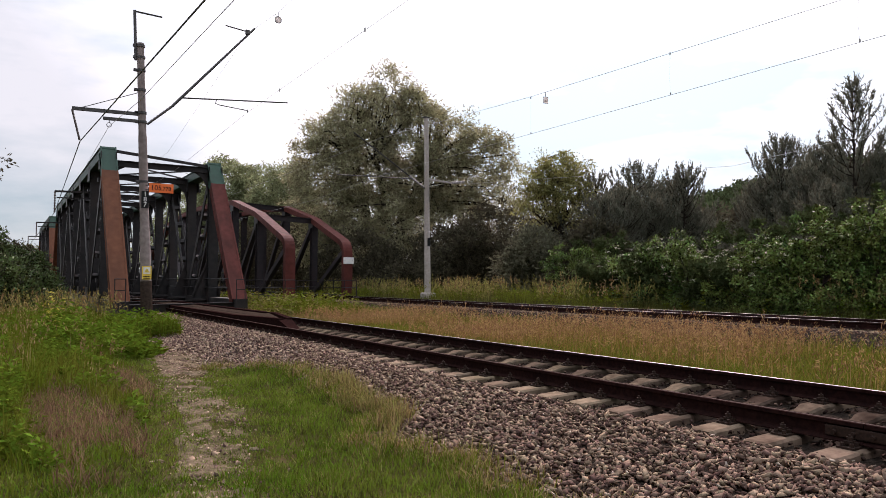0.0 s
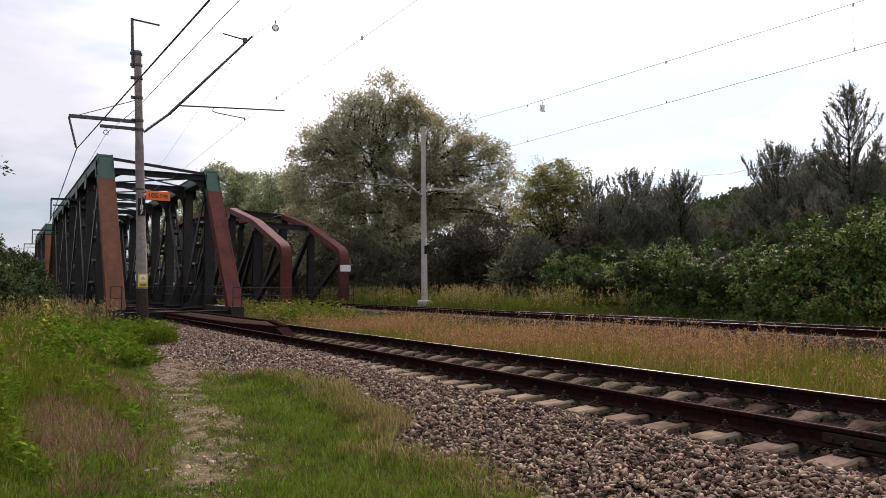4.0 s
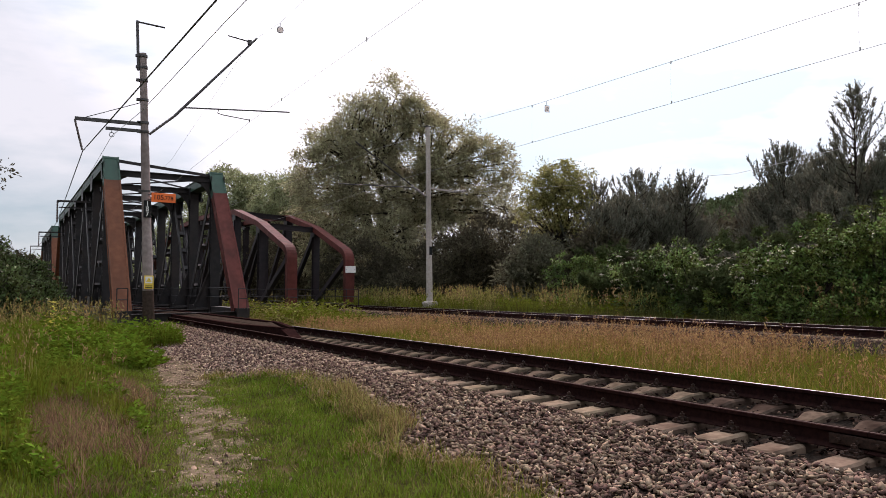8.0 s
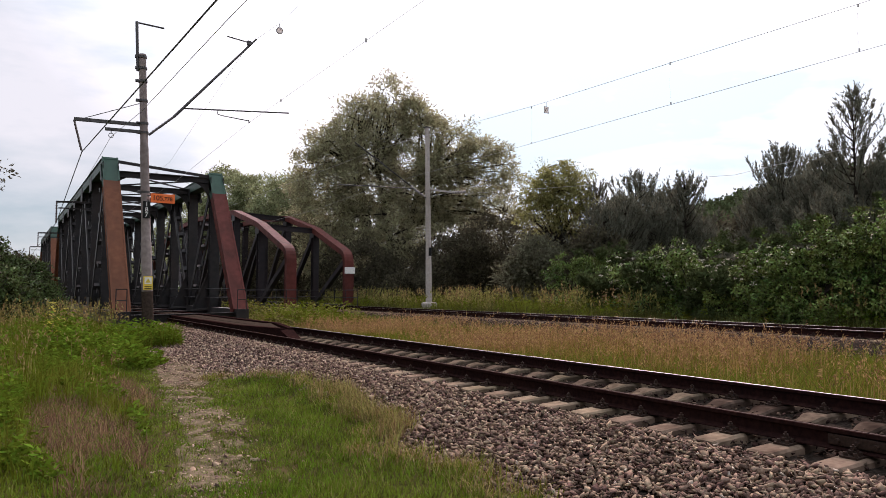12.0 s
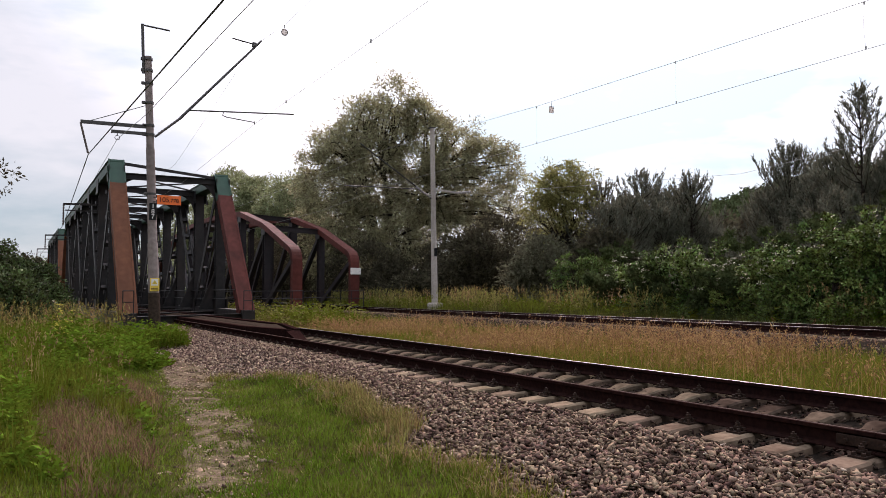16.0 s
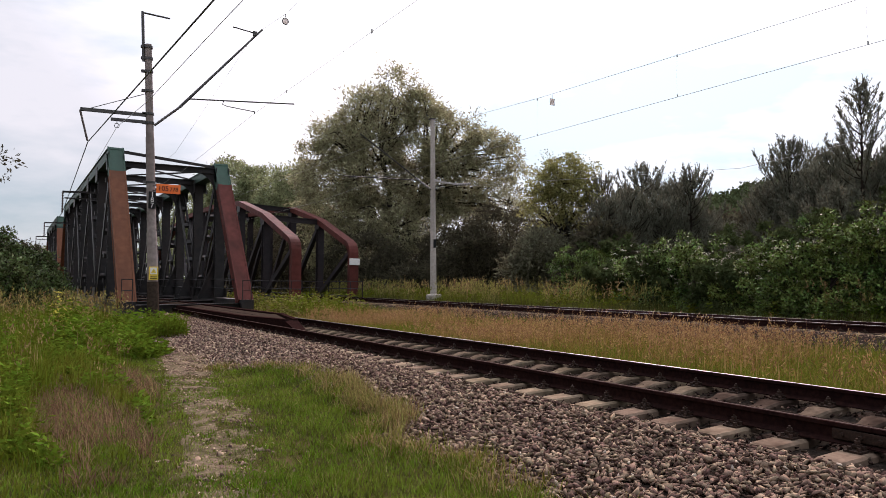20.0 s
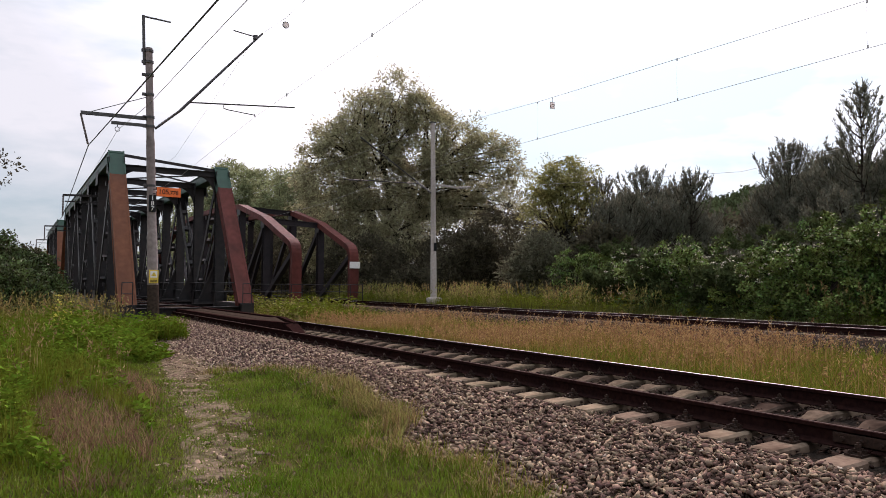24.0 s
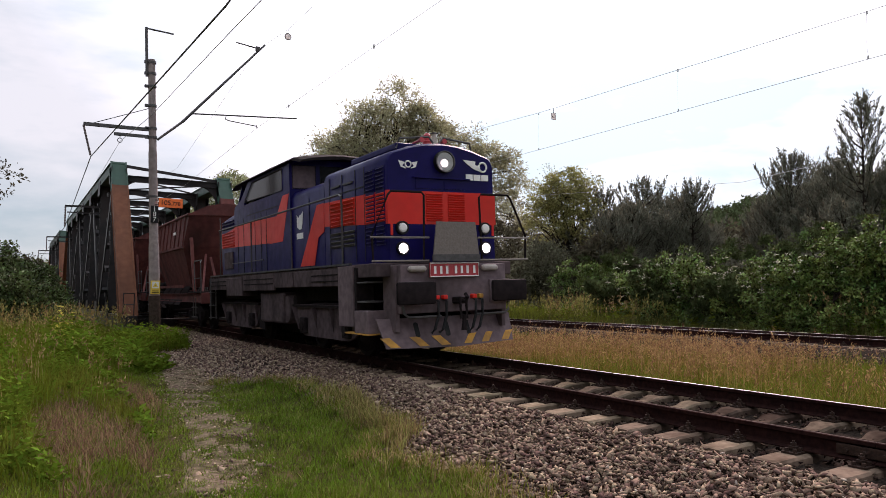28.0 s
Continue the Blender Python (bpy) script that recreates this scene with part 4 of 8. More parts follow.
def build_wires():
    feed = wire("feeder_cable", [(2.75, -25, 6.2), (2.3, 9.7, 5.43), (1.85, 23.8, 5.67), (2.22, 42.7, 5.1), (2.22, 66.5, 5.1), (2.22, 88.0, 5.1)], 0.015, M["wire"], "thick dark feeder cable beside the bridge")
    wire("feeder_cable", [(3.3, -25, 5.6), (2.78, 7.5, 5.51), (2.74, 11.0, 5.63), (2.72, 13.9, 5.72), (2.70, 18.5, 5.87), (2.62, 23.8, 6.2), (2.62, 40, 5.6)], 0.007, M["wire_hazed"], "thin grey feeder wire on the mast arm")
    wire("contact_wire", [(6.75, -30, 7.2), (6.8, 12.2, 7.2), (6.76, 23.8, 7.12), (6.8, 36, 6.75), (6.8, 110, 6.65)], 0.0055, M["wire_hazed"], "contact wire above the near track")
    wire("messenger_wire", [(6.75, -30, 9.0), (6.8, 20.9, 9.52), (6.7, 23.8, 9.72), (6.8, 37.6, 7.9), (6.8, 110, 7.6)], 0.005, M["wire_hazed"], "messenger wire above the near track")
    wire("contact_wire", [(18.3, -30, 7.63), (18.3, 37.5, 7.60), (18.3, 48, 7.2), (18.3, 110, 7.2)], 0.0075, M["wire_hazed"], "contact wire above the far track")
    wire("messenger_wire", [(18.3, -30, 8.7), (18.3, 10.3, 8.83), (18.3, 23.7, 9.13), (18.3, 37.5, 9.75), (18.3, 110, 9.6)], 0.0075, M["wire_hazed"], "messenger wire above the far track")
    wire("return_wire", [(22.0, -20, 6.9), (22.0, 13.2, 5.94), (22.0, 16.9, 5.69), (23.9, 37.5, 7.5)], 0.006, M["wire_hazed"], "slack return wire along the trees")
    for y, za, zb in ((10.3, 7.63, 8.83), (16.4, 7.62, 8.98), (23.7, 7.6, 9.12)):
        g = Geo().tube([(18.3, y, za), (18.33, y + 0.06, (za + zb) / 2), (18.3, y, zb)], 0.004 if y < 12 else 0.0012, 5)
        g.box((18.3, y, za + 0.03), (0.03, 0.035, 0.08)).box((18.3, y, zb - 0.03), (0.03, 0.035, 0.08))
        tagged(part("dropper", g, M["wire_hazed"]), "thin dropper between the far wires", "dropper", group="droppers")
    for y, za, zb in ((14.8, 7.17, 9.35), (20.7, 7.13, 9.5)):
        g = Geo().tube([(6.8, y, za), (6.8, y, zb)], 0.0012, 5).box((6.8, y, za + 0.03), (0.03, 0.04, 0.09))
        tagged(part("dropper", g, M["wire_hazed"]), "thin dropper above the near track", "dropper", group="droppers")
    # hanging marker plates
    for c, zt, shape in ((Vector((6.8, 20.9, 9.30)), 9.52, "round"), (Vector((18.3, 22.75, 8.78)), 9.1, "square")):
        mk = thing("line_marker", "small pale marker plate hanging from the messenger wire", "marker")
        if shape == "round":
            part("plate", Geo().tube_axis(c + Vector((0, -0.012, 0)), c + Vector((0, 0.012, 0)), [(0, 0.09), (1, 0.09)], 20), M["marker"], mk)
            part("rim", Geo().tube([c + Vector((math.cos(w) * 0.095, 0, math.sin(w) * 0.095)) for w in [k / 20 * math.tau for k in range(20)]], 0.014, 6, True), M["galv"], mk)
        else:
            part("plate", Geo().box(c, (0.22, 0.02, 0.26), 0.006), M["marker"], mk)
            part("rim", Geo().tube([c + Vector((sx * 0.11, -0.02, sz * 0.13)) for sx, sz in ((-1, -1), (1, -1), (1, 1), (-1, 1))], 0.008, 5, True).tube([c + Vector((math.cos(w) * 0.06, -0.03, math.sin(w) * 0.06)) for w in [k / 12 * math.tau for k in range(12)]], 0.007, 5, True), M["galv"], mk)
        part("hanger", Geo().tube([c + Vector((0, 0, 0.12)), Vector((c.x, c.y, zt))], 0.012, 5), M["galv"], mk)


build_near_mast()
build_far_mast()
build_wires()


# ---- plants ----
RNG = np.random.default_rng(7)
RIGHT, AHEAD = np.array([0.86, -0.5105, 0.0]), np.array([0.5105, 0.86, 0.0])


def unit(v):
    return v / np.maximum(np.linalg.norm(v, axis=-1, keepdims=True), 1e-9)


def leaf_mesh(name, P, D, length, width, mat, fold=0.25, slim=False):
    """One rhombic leaf (slim: a single pointed blade) at each point P along direction D."""
    n = len(P)
    length = np.broadcast_to(np.asarray(length, float), (n,))[:, None]
    width = np.broadcast_to(np.asarray(width, float), (n,))[:, None]
    D = unit(D)
    S = unit(np.cross(D, RNG.normal(size=(n, 3))))
    N = np.cross(D, S)
    if slim:
        V = np.stack([P - S * width * 0.75, P + S * width * 0.75, P + D * length * 1.1], 1).reshape(-1, 3)
        return raw_mesh(name, V, np.arange(3 * n).reshape(-1, 3), mat, 3)
    mid = P + D * length * 0.45
    V = np.stack([P, mid + S * width / 2 + N * width * fold, P + D * length, mid - S * width / 2 + N * width * fold], 1).reshape(-1, 3)
    F = np.arange(4 * n).reshape(-1, 4)
    return raw_mesh(name, V, F, mat, 4)


def blades(name, P, h, w, lean, mat, slim=False):
    """Grass blades, bent, or single slim points where they stay far off."""
    n = len(P)
    h = np.broadcast_to(np.asarray(h, float), (n,))
    w = np.broadcast_to(np.asarray(w, float), (n,))
    a = RNG.uniform(0, 2 * np.pi, n)
    b = a + RNG.uniform(0.8, 2.3, n)
    side = np.stack([np.cos(a), np.sin(a), 0 * a], 1) * (w / 2)[:, None]
    out = np.stack([np.cos(b), np.sin(b), 0 * b], 1) * (h * lean * RNG.uniform(0.1, 1.0, n))[:, None]
    up = np.array([0, 0, 1.0])
    m = P + out * 0.35 + up * (h * 0.6)[:, None]
    tip = P + out + up * (h * RNG.uniform(0.85, 1.0, n))[:, None]
    if slim:
        return raw_mesh(name, np.stack([P - side * 1.3, P + side * 1.3, tip], 1).reshape(-1, 3), np.arange(3 * n).reshape(-1, 3), mat, 3)
    V = np.stack([P - side, P + side, m - side * 0.75, m + side * 0.75, tip], 1).reshape(-1, 3)
    k = (np.arange(n) * 5)[:, None]
    F = np.concatenate([k + np.array([0, 1, 3]), k + np.array([0, 3, 2]), k + np.array([2, 3, 4])], 0)
    return raw_mesh(name, V, F, mat, 3)


def branch_path(a, b, bend, n=6):
    a, b = Vector(a), Vector(b)
    pts = []
    off = Vector((random.uniform(-1, 1), random.uniform(-1, 1), random.uniform(-0.2, 0.6))) * bend * (b - a).length
    for i in range(n):
        t = i / (n - 1)
        pts.append(a.lerp(b, t) + off * math.sin(t * math.pi) + Vector((0, 0, bend * (b - a).length * 0.5 * math.sin(t * math.pi))))
    return pts


def lobe_points(lobes, n, shell=0.55):
    """Points in the ellipsoids (right, away, up, radii): more towards their skins."""
    wts = np.array([l[3] * l[4] * l[5] for l in lobes]) ** 0.72
    which = RNG.choice(len(lobes), n, p=wts / wts.sum())
    d = unit(RNG.normal(size=(n, 3)))
    r = RNG.uniform(shell, 1.0, n)[:, None] ** 0.7
    L = np.array([l[:6] for l in lobes])[which]
    q = L[:, :3] + d * r * L[:, 3:6]
    return q[:, :1] * RIGHT + q[:, 1:2] * AHEAD + q[:, 2:3] * np.array([0, 0, 1.0]), d[:, :1] * RIGHT + d[:, 1:2] * AHEAD + d[:, 2:3] * np.array([0, 0, 1.0])


def tree(name, base, lobes, label, category="tree", n_limbs=26, n_clumps=500, per=70, size=0.16, aspect=0.35, spread=0.55, droop=0.0,
         leaf=None, trunk=0.35, trunk_h=0.45, forks=1, group="", kind="", twigs=True, slim=False, ragged=0.0):
    """Tapered trunk, limbs to points of the crown, twigs, and leaves in loose clumps."""
    leaf = leaf or M["leaf_shaded"]
    th = thing(name, label, category, group, kind)
    base = np.array([base[0], base[1], float(ground_z(base[0], base[1])) - 0.1])
    top = max(l[2] + l[5] for l in lobes)
    wood = Geo()
    starts = []
    for f in range(forks):
        o = Vector((random.uniform(-1, 1), random.uniform(-1, 1), 0)) * (0.18 * top if forks > 1 else 0.05 * top)
        b0 = Vector(base) + (o * 0.12 if forks > 1 else Vector())
        p = branch_path(b0, Vector(base) + o + Vector((0, 0, top * trunk_h * random.uniform(0.8, 1.15))), 0.05, 6)
        wood.tube(p, [trunk * (1.25, 1, 0.92, 0.84, 0.76, 0.66)[i] / (1 if forks == 1 else 1.5) for i in range(6)], 9)
        starts += p[2:]
    tips, _ = lobe_points(lobes, n_limbs, 0.3)
    limb_nodes = []
    for t in tips:
        t = Vector(base + t)
        s = min(starts, key=lambda q: (q - t).length + 0.6 * max(0, q.z - t.z))
        p = branch_path(s, t, 0.10, 7)
        r0 = trunk * 0.36 * random.uniform(0.7, 1.15)
        wood.tube(p, [r0 * (1 - 0.86 * i / 6) for i in range(7)], 6)
        limb_nodes += p[2:]
    C, Dn = lobe_points(lobes, n_clumps)
    C = C + base + Dn * np.abs(RNG.normal(size=(len(C), 1))) * ragged * 2.2
    keep = C[:, 2] > ground_z(C[:, 0], C[:, 1]) + 0.1
    C, Dn = C[keep], Dn[keep]
    if twigs:
        LN = np.array([tuple(q) for q in limb_nodes])
        for c in C[:: max(1, len(C) // 420)]:
            j = np.argmin(np.linalg.norm(LN - c, axis=1))
            wood.tube(branch_path(LN[j], c, 0.08, 4), [trunk * 0.07, trunk * 0.05, trunk * 0.035, trunk * 0.015], 4)
    part("trunk", wood, M["bark"], th)
    n = len(C) * per
    ci = np.repeat(np.arange(len(C)), per)
    sp = spread * RNG.uniform(0.5, 1.3, len(C))[ci][:, None]
    off = RNG.normal(size=(n, 3)) * sp * np.array([1, 1, 0.75]) * 0.55
    P = C[ci] + off
    P[:, 2] -= np.abs(RNG.normal(size=n)) * droop
    D = unit(off) * 0.6 + Dn[ci] * 0.5 + RNG.normal(size=(n, 3)) * 0.6 + np.array([0, 0, -droop * 1.2])
    ok = P[:, 2] > ground_z(P[:, 0], P[:, 1]) + 0.02
    P, D = P[ok], D[ok]
    s = size * RNG.uniform(0.6, 1.35, len(P))
    part("crown", leaf_mesh("crown", P, D, s, s * aspect, leaf, slim=slim), None, th)
    return th


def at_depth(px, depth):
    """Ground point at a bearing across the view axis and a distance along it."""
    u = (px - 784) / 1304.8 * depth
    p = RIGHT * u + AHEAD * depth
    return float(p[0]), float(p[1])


def pine(base, height, label, width=1.0, seed=0, sparse=False, dense=1.0):
    """Whorls of boughs that curve upwards, brushy twigs along them, and upright young shoots on the top."""
    rnd = random.Random(seed)
    rng = np.random.default_rng(500 + seed)
    th = thing("pine_tree", label, "pine", "pines at the wood's edge")
    z0 = float(ground_z(*base)) - 0.1
    b = Vector((base[0], base[1], z0))
    wood = Geo()
    tip = b + Vector((rnd.uniform(-0.2, 0.2), rnd.uniform(-0.2, 0.2), height))
    wood.tube([b.lerp(tip, k / 8) for k in range(9)], [0.16 * (1 - 0.95 * k / 8) for k in range(9)], 7)
    twigs = []      # start, end, needles, young
    h = 0.5
    while h < height - 0.35:
        left = height - h
        airy = sparse and left < 3.8
        reach = min(1.5, 0.10 + 0.36 * left) if airy else width * min(2.5, 0.22 + 0.40 * left ** 0.92)
        s = b.lerp(tip, h / height)
        turn = rnd.uniform(0, math.tau)
        count = rnd.randint(5, 6) if airy else rnd.randint(5, 7)
        for k in range(count):
            if not airy and rnd.random() < 0.12:
                continue
            w = turn + (k + rnd.uniform(-0.3, 0.3)) / count * math.tau
            r = reach * rnd.uniform(0.62, 1.12)
            d = Vector((math.cos(w), math.sin(w), 0))
            rise = (1.25 if left < 3.5 else 0.75) * rnd.uniform(0.75, 1.25)
            bow, up0 = (1.35, 0.15) if airy else (2.0, 0.10)
            pts = [s + d * r * t + Vector((0, 0, r * rise * 0.85 * t ** bow + up0 * r * t)) for t in (0, 0.3, 0.6, 0.85, 1.0)]
            wood.tube(pts, [0.030, 0.024, 0.018, 0.013, 0.007], 4)
            m = int((4 if airy else 5) + r * (4.6 if airy else 5.5 * dense))
            for i in range(m):
                t = 0.28 + 0.72 * (i + rnd.random()) / m
                q = min(3, int(t * 4))
                p = pts[q].lerp(pts[q + 1], t * 4 - q)
                along = (pts[q + 1] - pts[q]).normalized()
                side = Vector((rnd.gauss(0, 1), rnd.gauss(0, 1), rnd.gauss(0.15, 0.5))).normalized()
                way = (along * 0.55 + side * 0.5 + Vector((0, 0, 0.75))).normalized()
                twigs.append((p, p + way * rnd.uniform(0.28, 0.60), 10 if airy else 12, False))
            e = pts[-1]
            up = (pts[-1] - pts[-2]).normalized() * 0.5 + Vector((0, 0, 1))
            young = left < 3.0 or rnd.random() < 0.10
            for j in range(3 if left < 2.6 else 2):
                way = (up + Vector((rnd.gauss(0, 0.25), rnd.gauss(0, 0.25), 0))).normalized()
                twigs.append((e, e + way * rnd.uniform(0.35, 0.7), 13, young and j == 0))
        h += rnd.uniform(0.32, 0.48) * (0.8 + 0.03 * height) * (1.15 if airy else 1.0)
    for j in range(4):
        way = Vector((rnd.gauss(0, 0.22), rnd.gauss(0, 0.22), 1)) if j else Vector((0, 0, 1.3))
        foot = tip - Vector((0, 0, 0.3))
        twigs.append((foot, foot + way * rnd.uniform(0.4, 0.75), 14, True))
    part("trunk", wood, M["bark"], th)
    for name, flag, mat, lab in (("needles", False, "needle", ""), ("young_growth", True, "shoot", "upright pale brown young shoots")):
        own = [t for t in twigs if t[3] == flag]
        if not own:
            continue
        n = np.array([t[2] for t in own])
        A = np.repeat(np.array([tuple(t[0]) for t in own]), n, 0)
        B = np.repeat(np.array([tuple(t[1]) for t in own]), n, 0)
        k = rng.uniform(0, 1, (len(A), 1))
        D = unit(B - A) * 0.75 + unit(rng.normal(size=A.shape)) * (0.36 if flag else 0.55)
        ln = rng.uniform(0.10, 0.17, len(A)) * (0.75 if flag else 1.1)
        part(name, leaf_mesh(name, A + (B - A) * k, D, ln, ln * (0.20 if flag else 0.23), M[mat], 0.1, True), None, th, lab)["kind"] = "stuff"
    return th


def build_trees():
    lobes = [(-0.3, 0, 19.2, 1.8, 1.8, 2.2), (-2.3, 0.3, 18.1, 1.7, 1.8, 1.6), (1.7, 0, 17.5, 1.8, 1.8, 1.7), (-4.1, -0.5, 16.9, 1.6, 2, 1.5), (-0.5, -1, 15.9, 2.4, 2, 1.8), (3.3, -0.5, 15.7, 1.9, 2, 1.7),
             (6.0, 0, 15.1, 1.9, 2, 1.5), (-6.3, 0, 15.2, 1.5, 1.9, 1.4), (-7.7, 0, 12.9, 1.0, 1.7, 1.1), (-5.0, -1, 13.7, 2.2, 2, 1.6), (-9.6, 0, 14.2, 0.5, 0.8, 0.35), (-8.8, 0, 11.3, 1.0, 1.2, 1.0),
             (-2.2, -1.4, 13.4, 2.3, 2, 1.6), (1.2, -1, 13.2, 2.3, 2, 1.5), (4.4, -0.8, 12.7, 2.2, 2, 1.4), (7.6, 0, 13.8, 2.0, 2, 1.5), (9.6, 0, 13.0, 1.6, 1.7, 1.6), (10.5, 0, 11.2, 1.0, 1.2, 0.8),
             (-6.5, -0.8, 10.7, 2.3, 2.2, 1.7), (-3.4, -1.5, 10.5, 2.3, 2, 1.6), (-5.0, -1.2, 7.8, 2.7, 2.3, 1.8), (-2.2, -1.8, 7.4, 2.4, 2, 1.7), (-3.6, -1.5, 4.6, 3.2, 2.4, 2.2), (-0.2, -2, 5.6, 2.3, 2, 2.0),
             (-6.8, -0.5, 4.8, 2.2, 2, 2.2), (-7.8, 0, 8.2, 1.6, 1.8, 1.6), (1.6, -0.5, 10.4, 1.5, 1.8, 0.9), (5.8, 0, 10.2, 1.5, 1.8, 0.8), (8.4, 0.3, 9.6, 1.2, 1.5, 0.7),
             (3.0, 0, 7.8, 2.0, 2, 1.0), (6.8, 0.5, 8.0, 1.8, 2, 0.9), (9.8, 0.5, 8.2, 1.4, 1.8, 1.0), (2.4, 0.4, 9.2, 1.9, 1.8, 0.9), (5.2, 0.6, 8.9, 1.9, 1.8, 0.9), (-0.6, -0.6, 9.2, 1.6, 1.8, 1.2), (4.2, -0.3, 11.2, 1.8, 1.8, 0.9), (7.6, 0.2, 11.4, 1.7, 1.8, 0.9), (0.4, 0.6, 11.4, 1.6, 1.8, 0.9)]
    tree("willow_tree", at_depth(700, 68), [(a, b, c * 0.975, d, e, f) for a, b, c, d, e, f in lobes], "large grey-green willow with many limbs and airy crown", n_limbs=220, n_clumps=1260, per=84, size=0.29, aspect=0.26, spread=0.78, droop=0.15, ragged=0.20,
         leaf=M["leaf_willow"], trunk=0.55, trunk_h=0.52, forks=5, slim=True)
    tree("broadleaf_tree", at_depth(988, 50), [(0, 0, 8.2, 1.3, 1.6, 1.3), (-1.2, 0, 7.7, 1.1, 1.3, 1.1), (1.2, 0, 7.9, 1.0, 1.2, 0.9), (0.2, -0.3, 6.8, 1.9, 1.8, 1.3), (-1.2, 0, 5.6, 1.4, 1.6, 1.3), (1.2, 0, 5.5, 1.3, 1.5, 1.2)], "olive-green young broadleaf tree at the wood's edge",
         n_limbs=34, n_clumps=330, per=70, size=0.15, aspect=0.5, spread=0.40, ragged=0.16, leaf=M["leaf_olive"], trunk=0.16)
    # shrubs and low growth under the willow and along the wood;
    # darkest leaves stand for shaded hollows, greyish ones for hazier stretches
    for i, (x, z, w, h, m) in enumerate(((560, 74, 8, 9.0, "leaf_shaded"), (505, 76, 8, 8.5, "leaf_shaded"), (455, 80, 8, 7.5, "leaf_shaded"), (610, 84, 11, 10.5, "leaf_shaded"), (690, 86, 11, 9.5, "leaf_shaded"), (770, 84, 11, 12.5, "leaf_shaded"), (830, 88, 11, 13.0, "leaf_scrub"), (890, 82, 10, 12.5, "leaf_scrub"), (930, 70, 7, 8.5, "leaf_scrub"), (640, 62, 6, 5.5, "leaf_shaded"), (700, 60, 5, 2.4, "leaf_shaded"), (735, 64, 6, 4.6, "leaf_shaded"), (790, 62, 5, 5.6, "leaf_shaded"), (830, 56, 4.8, 5.6, "leaf_shaded"), (880, 57, 6, 7.4, "leaf_shaded"), (950, 46, 3.2, 4.6, "leaf_scrub"), (1010, 52, 4.5, 6.0, "leaf_shaded"), (1060, 44, 3.4, 4.6, "leaf_shaded"))):
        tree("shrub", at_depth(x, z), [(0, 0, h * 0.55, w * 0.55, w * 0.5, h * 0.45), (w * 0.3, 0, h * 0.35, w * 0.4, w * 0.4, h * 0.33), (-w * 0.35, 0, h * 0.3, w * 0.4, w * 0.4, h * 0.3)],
             "dense shrub at the foot of the wood, shade and haze in its leaf colour", "shrub", n_limbs=12, slim=True, n_clumps=210, per=62, size=0.22, aspect=0.32, spread=0.55, leaf=M[m], trunk=0.10, trunk_h=0.3, forks=2, group="shrubs under the trees", twigs=False)
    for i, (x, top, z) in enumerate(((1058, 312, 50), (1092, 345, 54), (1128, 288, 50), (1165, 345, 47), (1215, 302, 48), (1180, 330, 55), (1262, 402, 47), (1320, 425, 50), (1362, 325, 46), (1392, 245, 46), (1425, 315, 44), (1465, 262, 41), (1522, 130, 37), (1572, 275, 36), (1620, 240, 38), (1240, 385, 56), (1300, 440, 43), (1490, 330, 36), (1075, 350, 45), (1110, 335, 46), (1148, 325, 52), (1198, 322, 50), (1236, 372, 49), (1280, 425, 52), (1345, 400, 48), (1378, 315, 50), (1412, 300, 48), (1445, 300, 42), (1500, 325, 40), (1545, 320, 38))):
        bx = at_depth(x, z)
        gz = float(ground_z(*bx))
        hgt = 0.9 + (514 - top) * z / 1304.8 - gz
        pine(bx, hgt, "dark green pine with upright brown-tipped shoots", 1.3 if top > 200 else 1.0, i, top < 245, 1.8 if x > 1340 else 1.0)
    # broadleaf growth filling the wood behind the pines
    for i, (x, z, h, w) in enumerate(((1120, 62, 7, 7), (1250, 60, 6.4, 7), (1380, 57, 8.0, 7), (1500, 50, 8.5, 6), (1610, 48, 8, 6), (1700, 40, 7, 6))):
        tree("broadleaf_tree", at_depth(x, z), [(0, 0, h * 0.6, w * 0.5, w * 0.5, h * 0.38), (0, 0, h * 0.3, w * 0.6, w * 0.5, h * 0.3)], "dark broadleaf tree in the wood behind the pines", n_limbs=14, slim=True, n_clumps=220, per=40, size=0.36, aspect=0.4, spread=0.9, leaf=M["leaf_shaded"], trunk=0.16, twigs=False)
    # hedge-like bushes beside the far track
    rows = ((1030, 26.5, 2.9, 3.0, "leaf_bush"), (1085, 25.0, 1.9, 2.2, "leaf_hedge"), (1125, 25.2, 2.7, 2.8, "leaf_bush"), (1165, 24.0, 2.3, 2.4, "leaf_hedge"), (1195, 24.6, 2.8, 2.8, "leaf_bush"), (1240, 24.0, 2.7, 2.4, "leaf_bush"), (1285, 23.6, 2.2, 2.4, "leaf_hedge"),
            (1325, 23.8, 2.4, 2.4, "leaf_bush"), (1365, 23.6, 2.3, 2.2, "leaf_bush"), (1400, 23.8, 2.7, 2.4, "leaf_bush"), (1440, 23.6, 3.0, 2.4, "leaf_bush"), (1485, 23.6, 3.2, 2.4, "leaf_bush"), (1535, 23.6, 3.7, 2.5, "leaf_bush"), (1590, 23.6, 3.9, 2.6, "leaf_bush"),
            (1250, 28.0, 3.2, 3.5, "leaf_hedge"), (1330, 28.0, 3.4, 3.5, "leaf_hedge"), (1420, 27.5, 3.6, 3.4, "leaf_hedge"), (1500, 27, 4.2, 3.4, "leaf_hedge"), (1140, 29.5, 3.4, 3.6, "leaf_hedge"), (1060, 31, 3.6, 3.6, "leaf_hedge"))
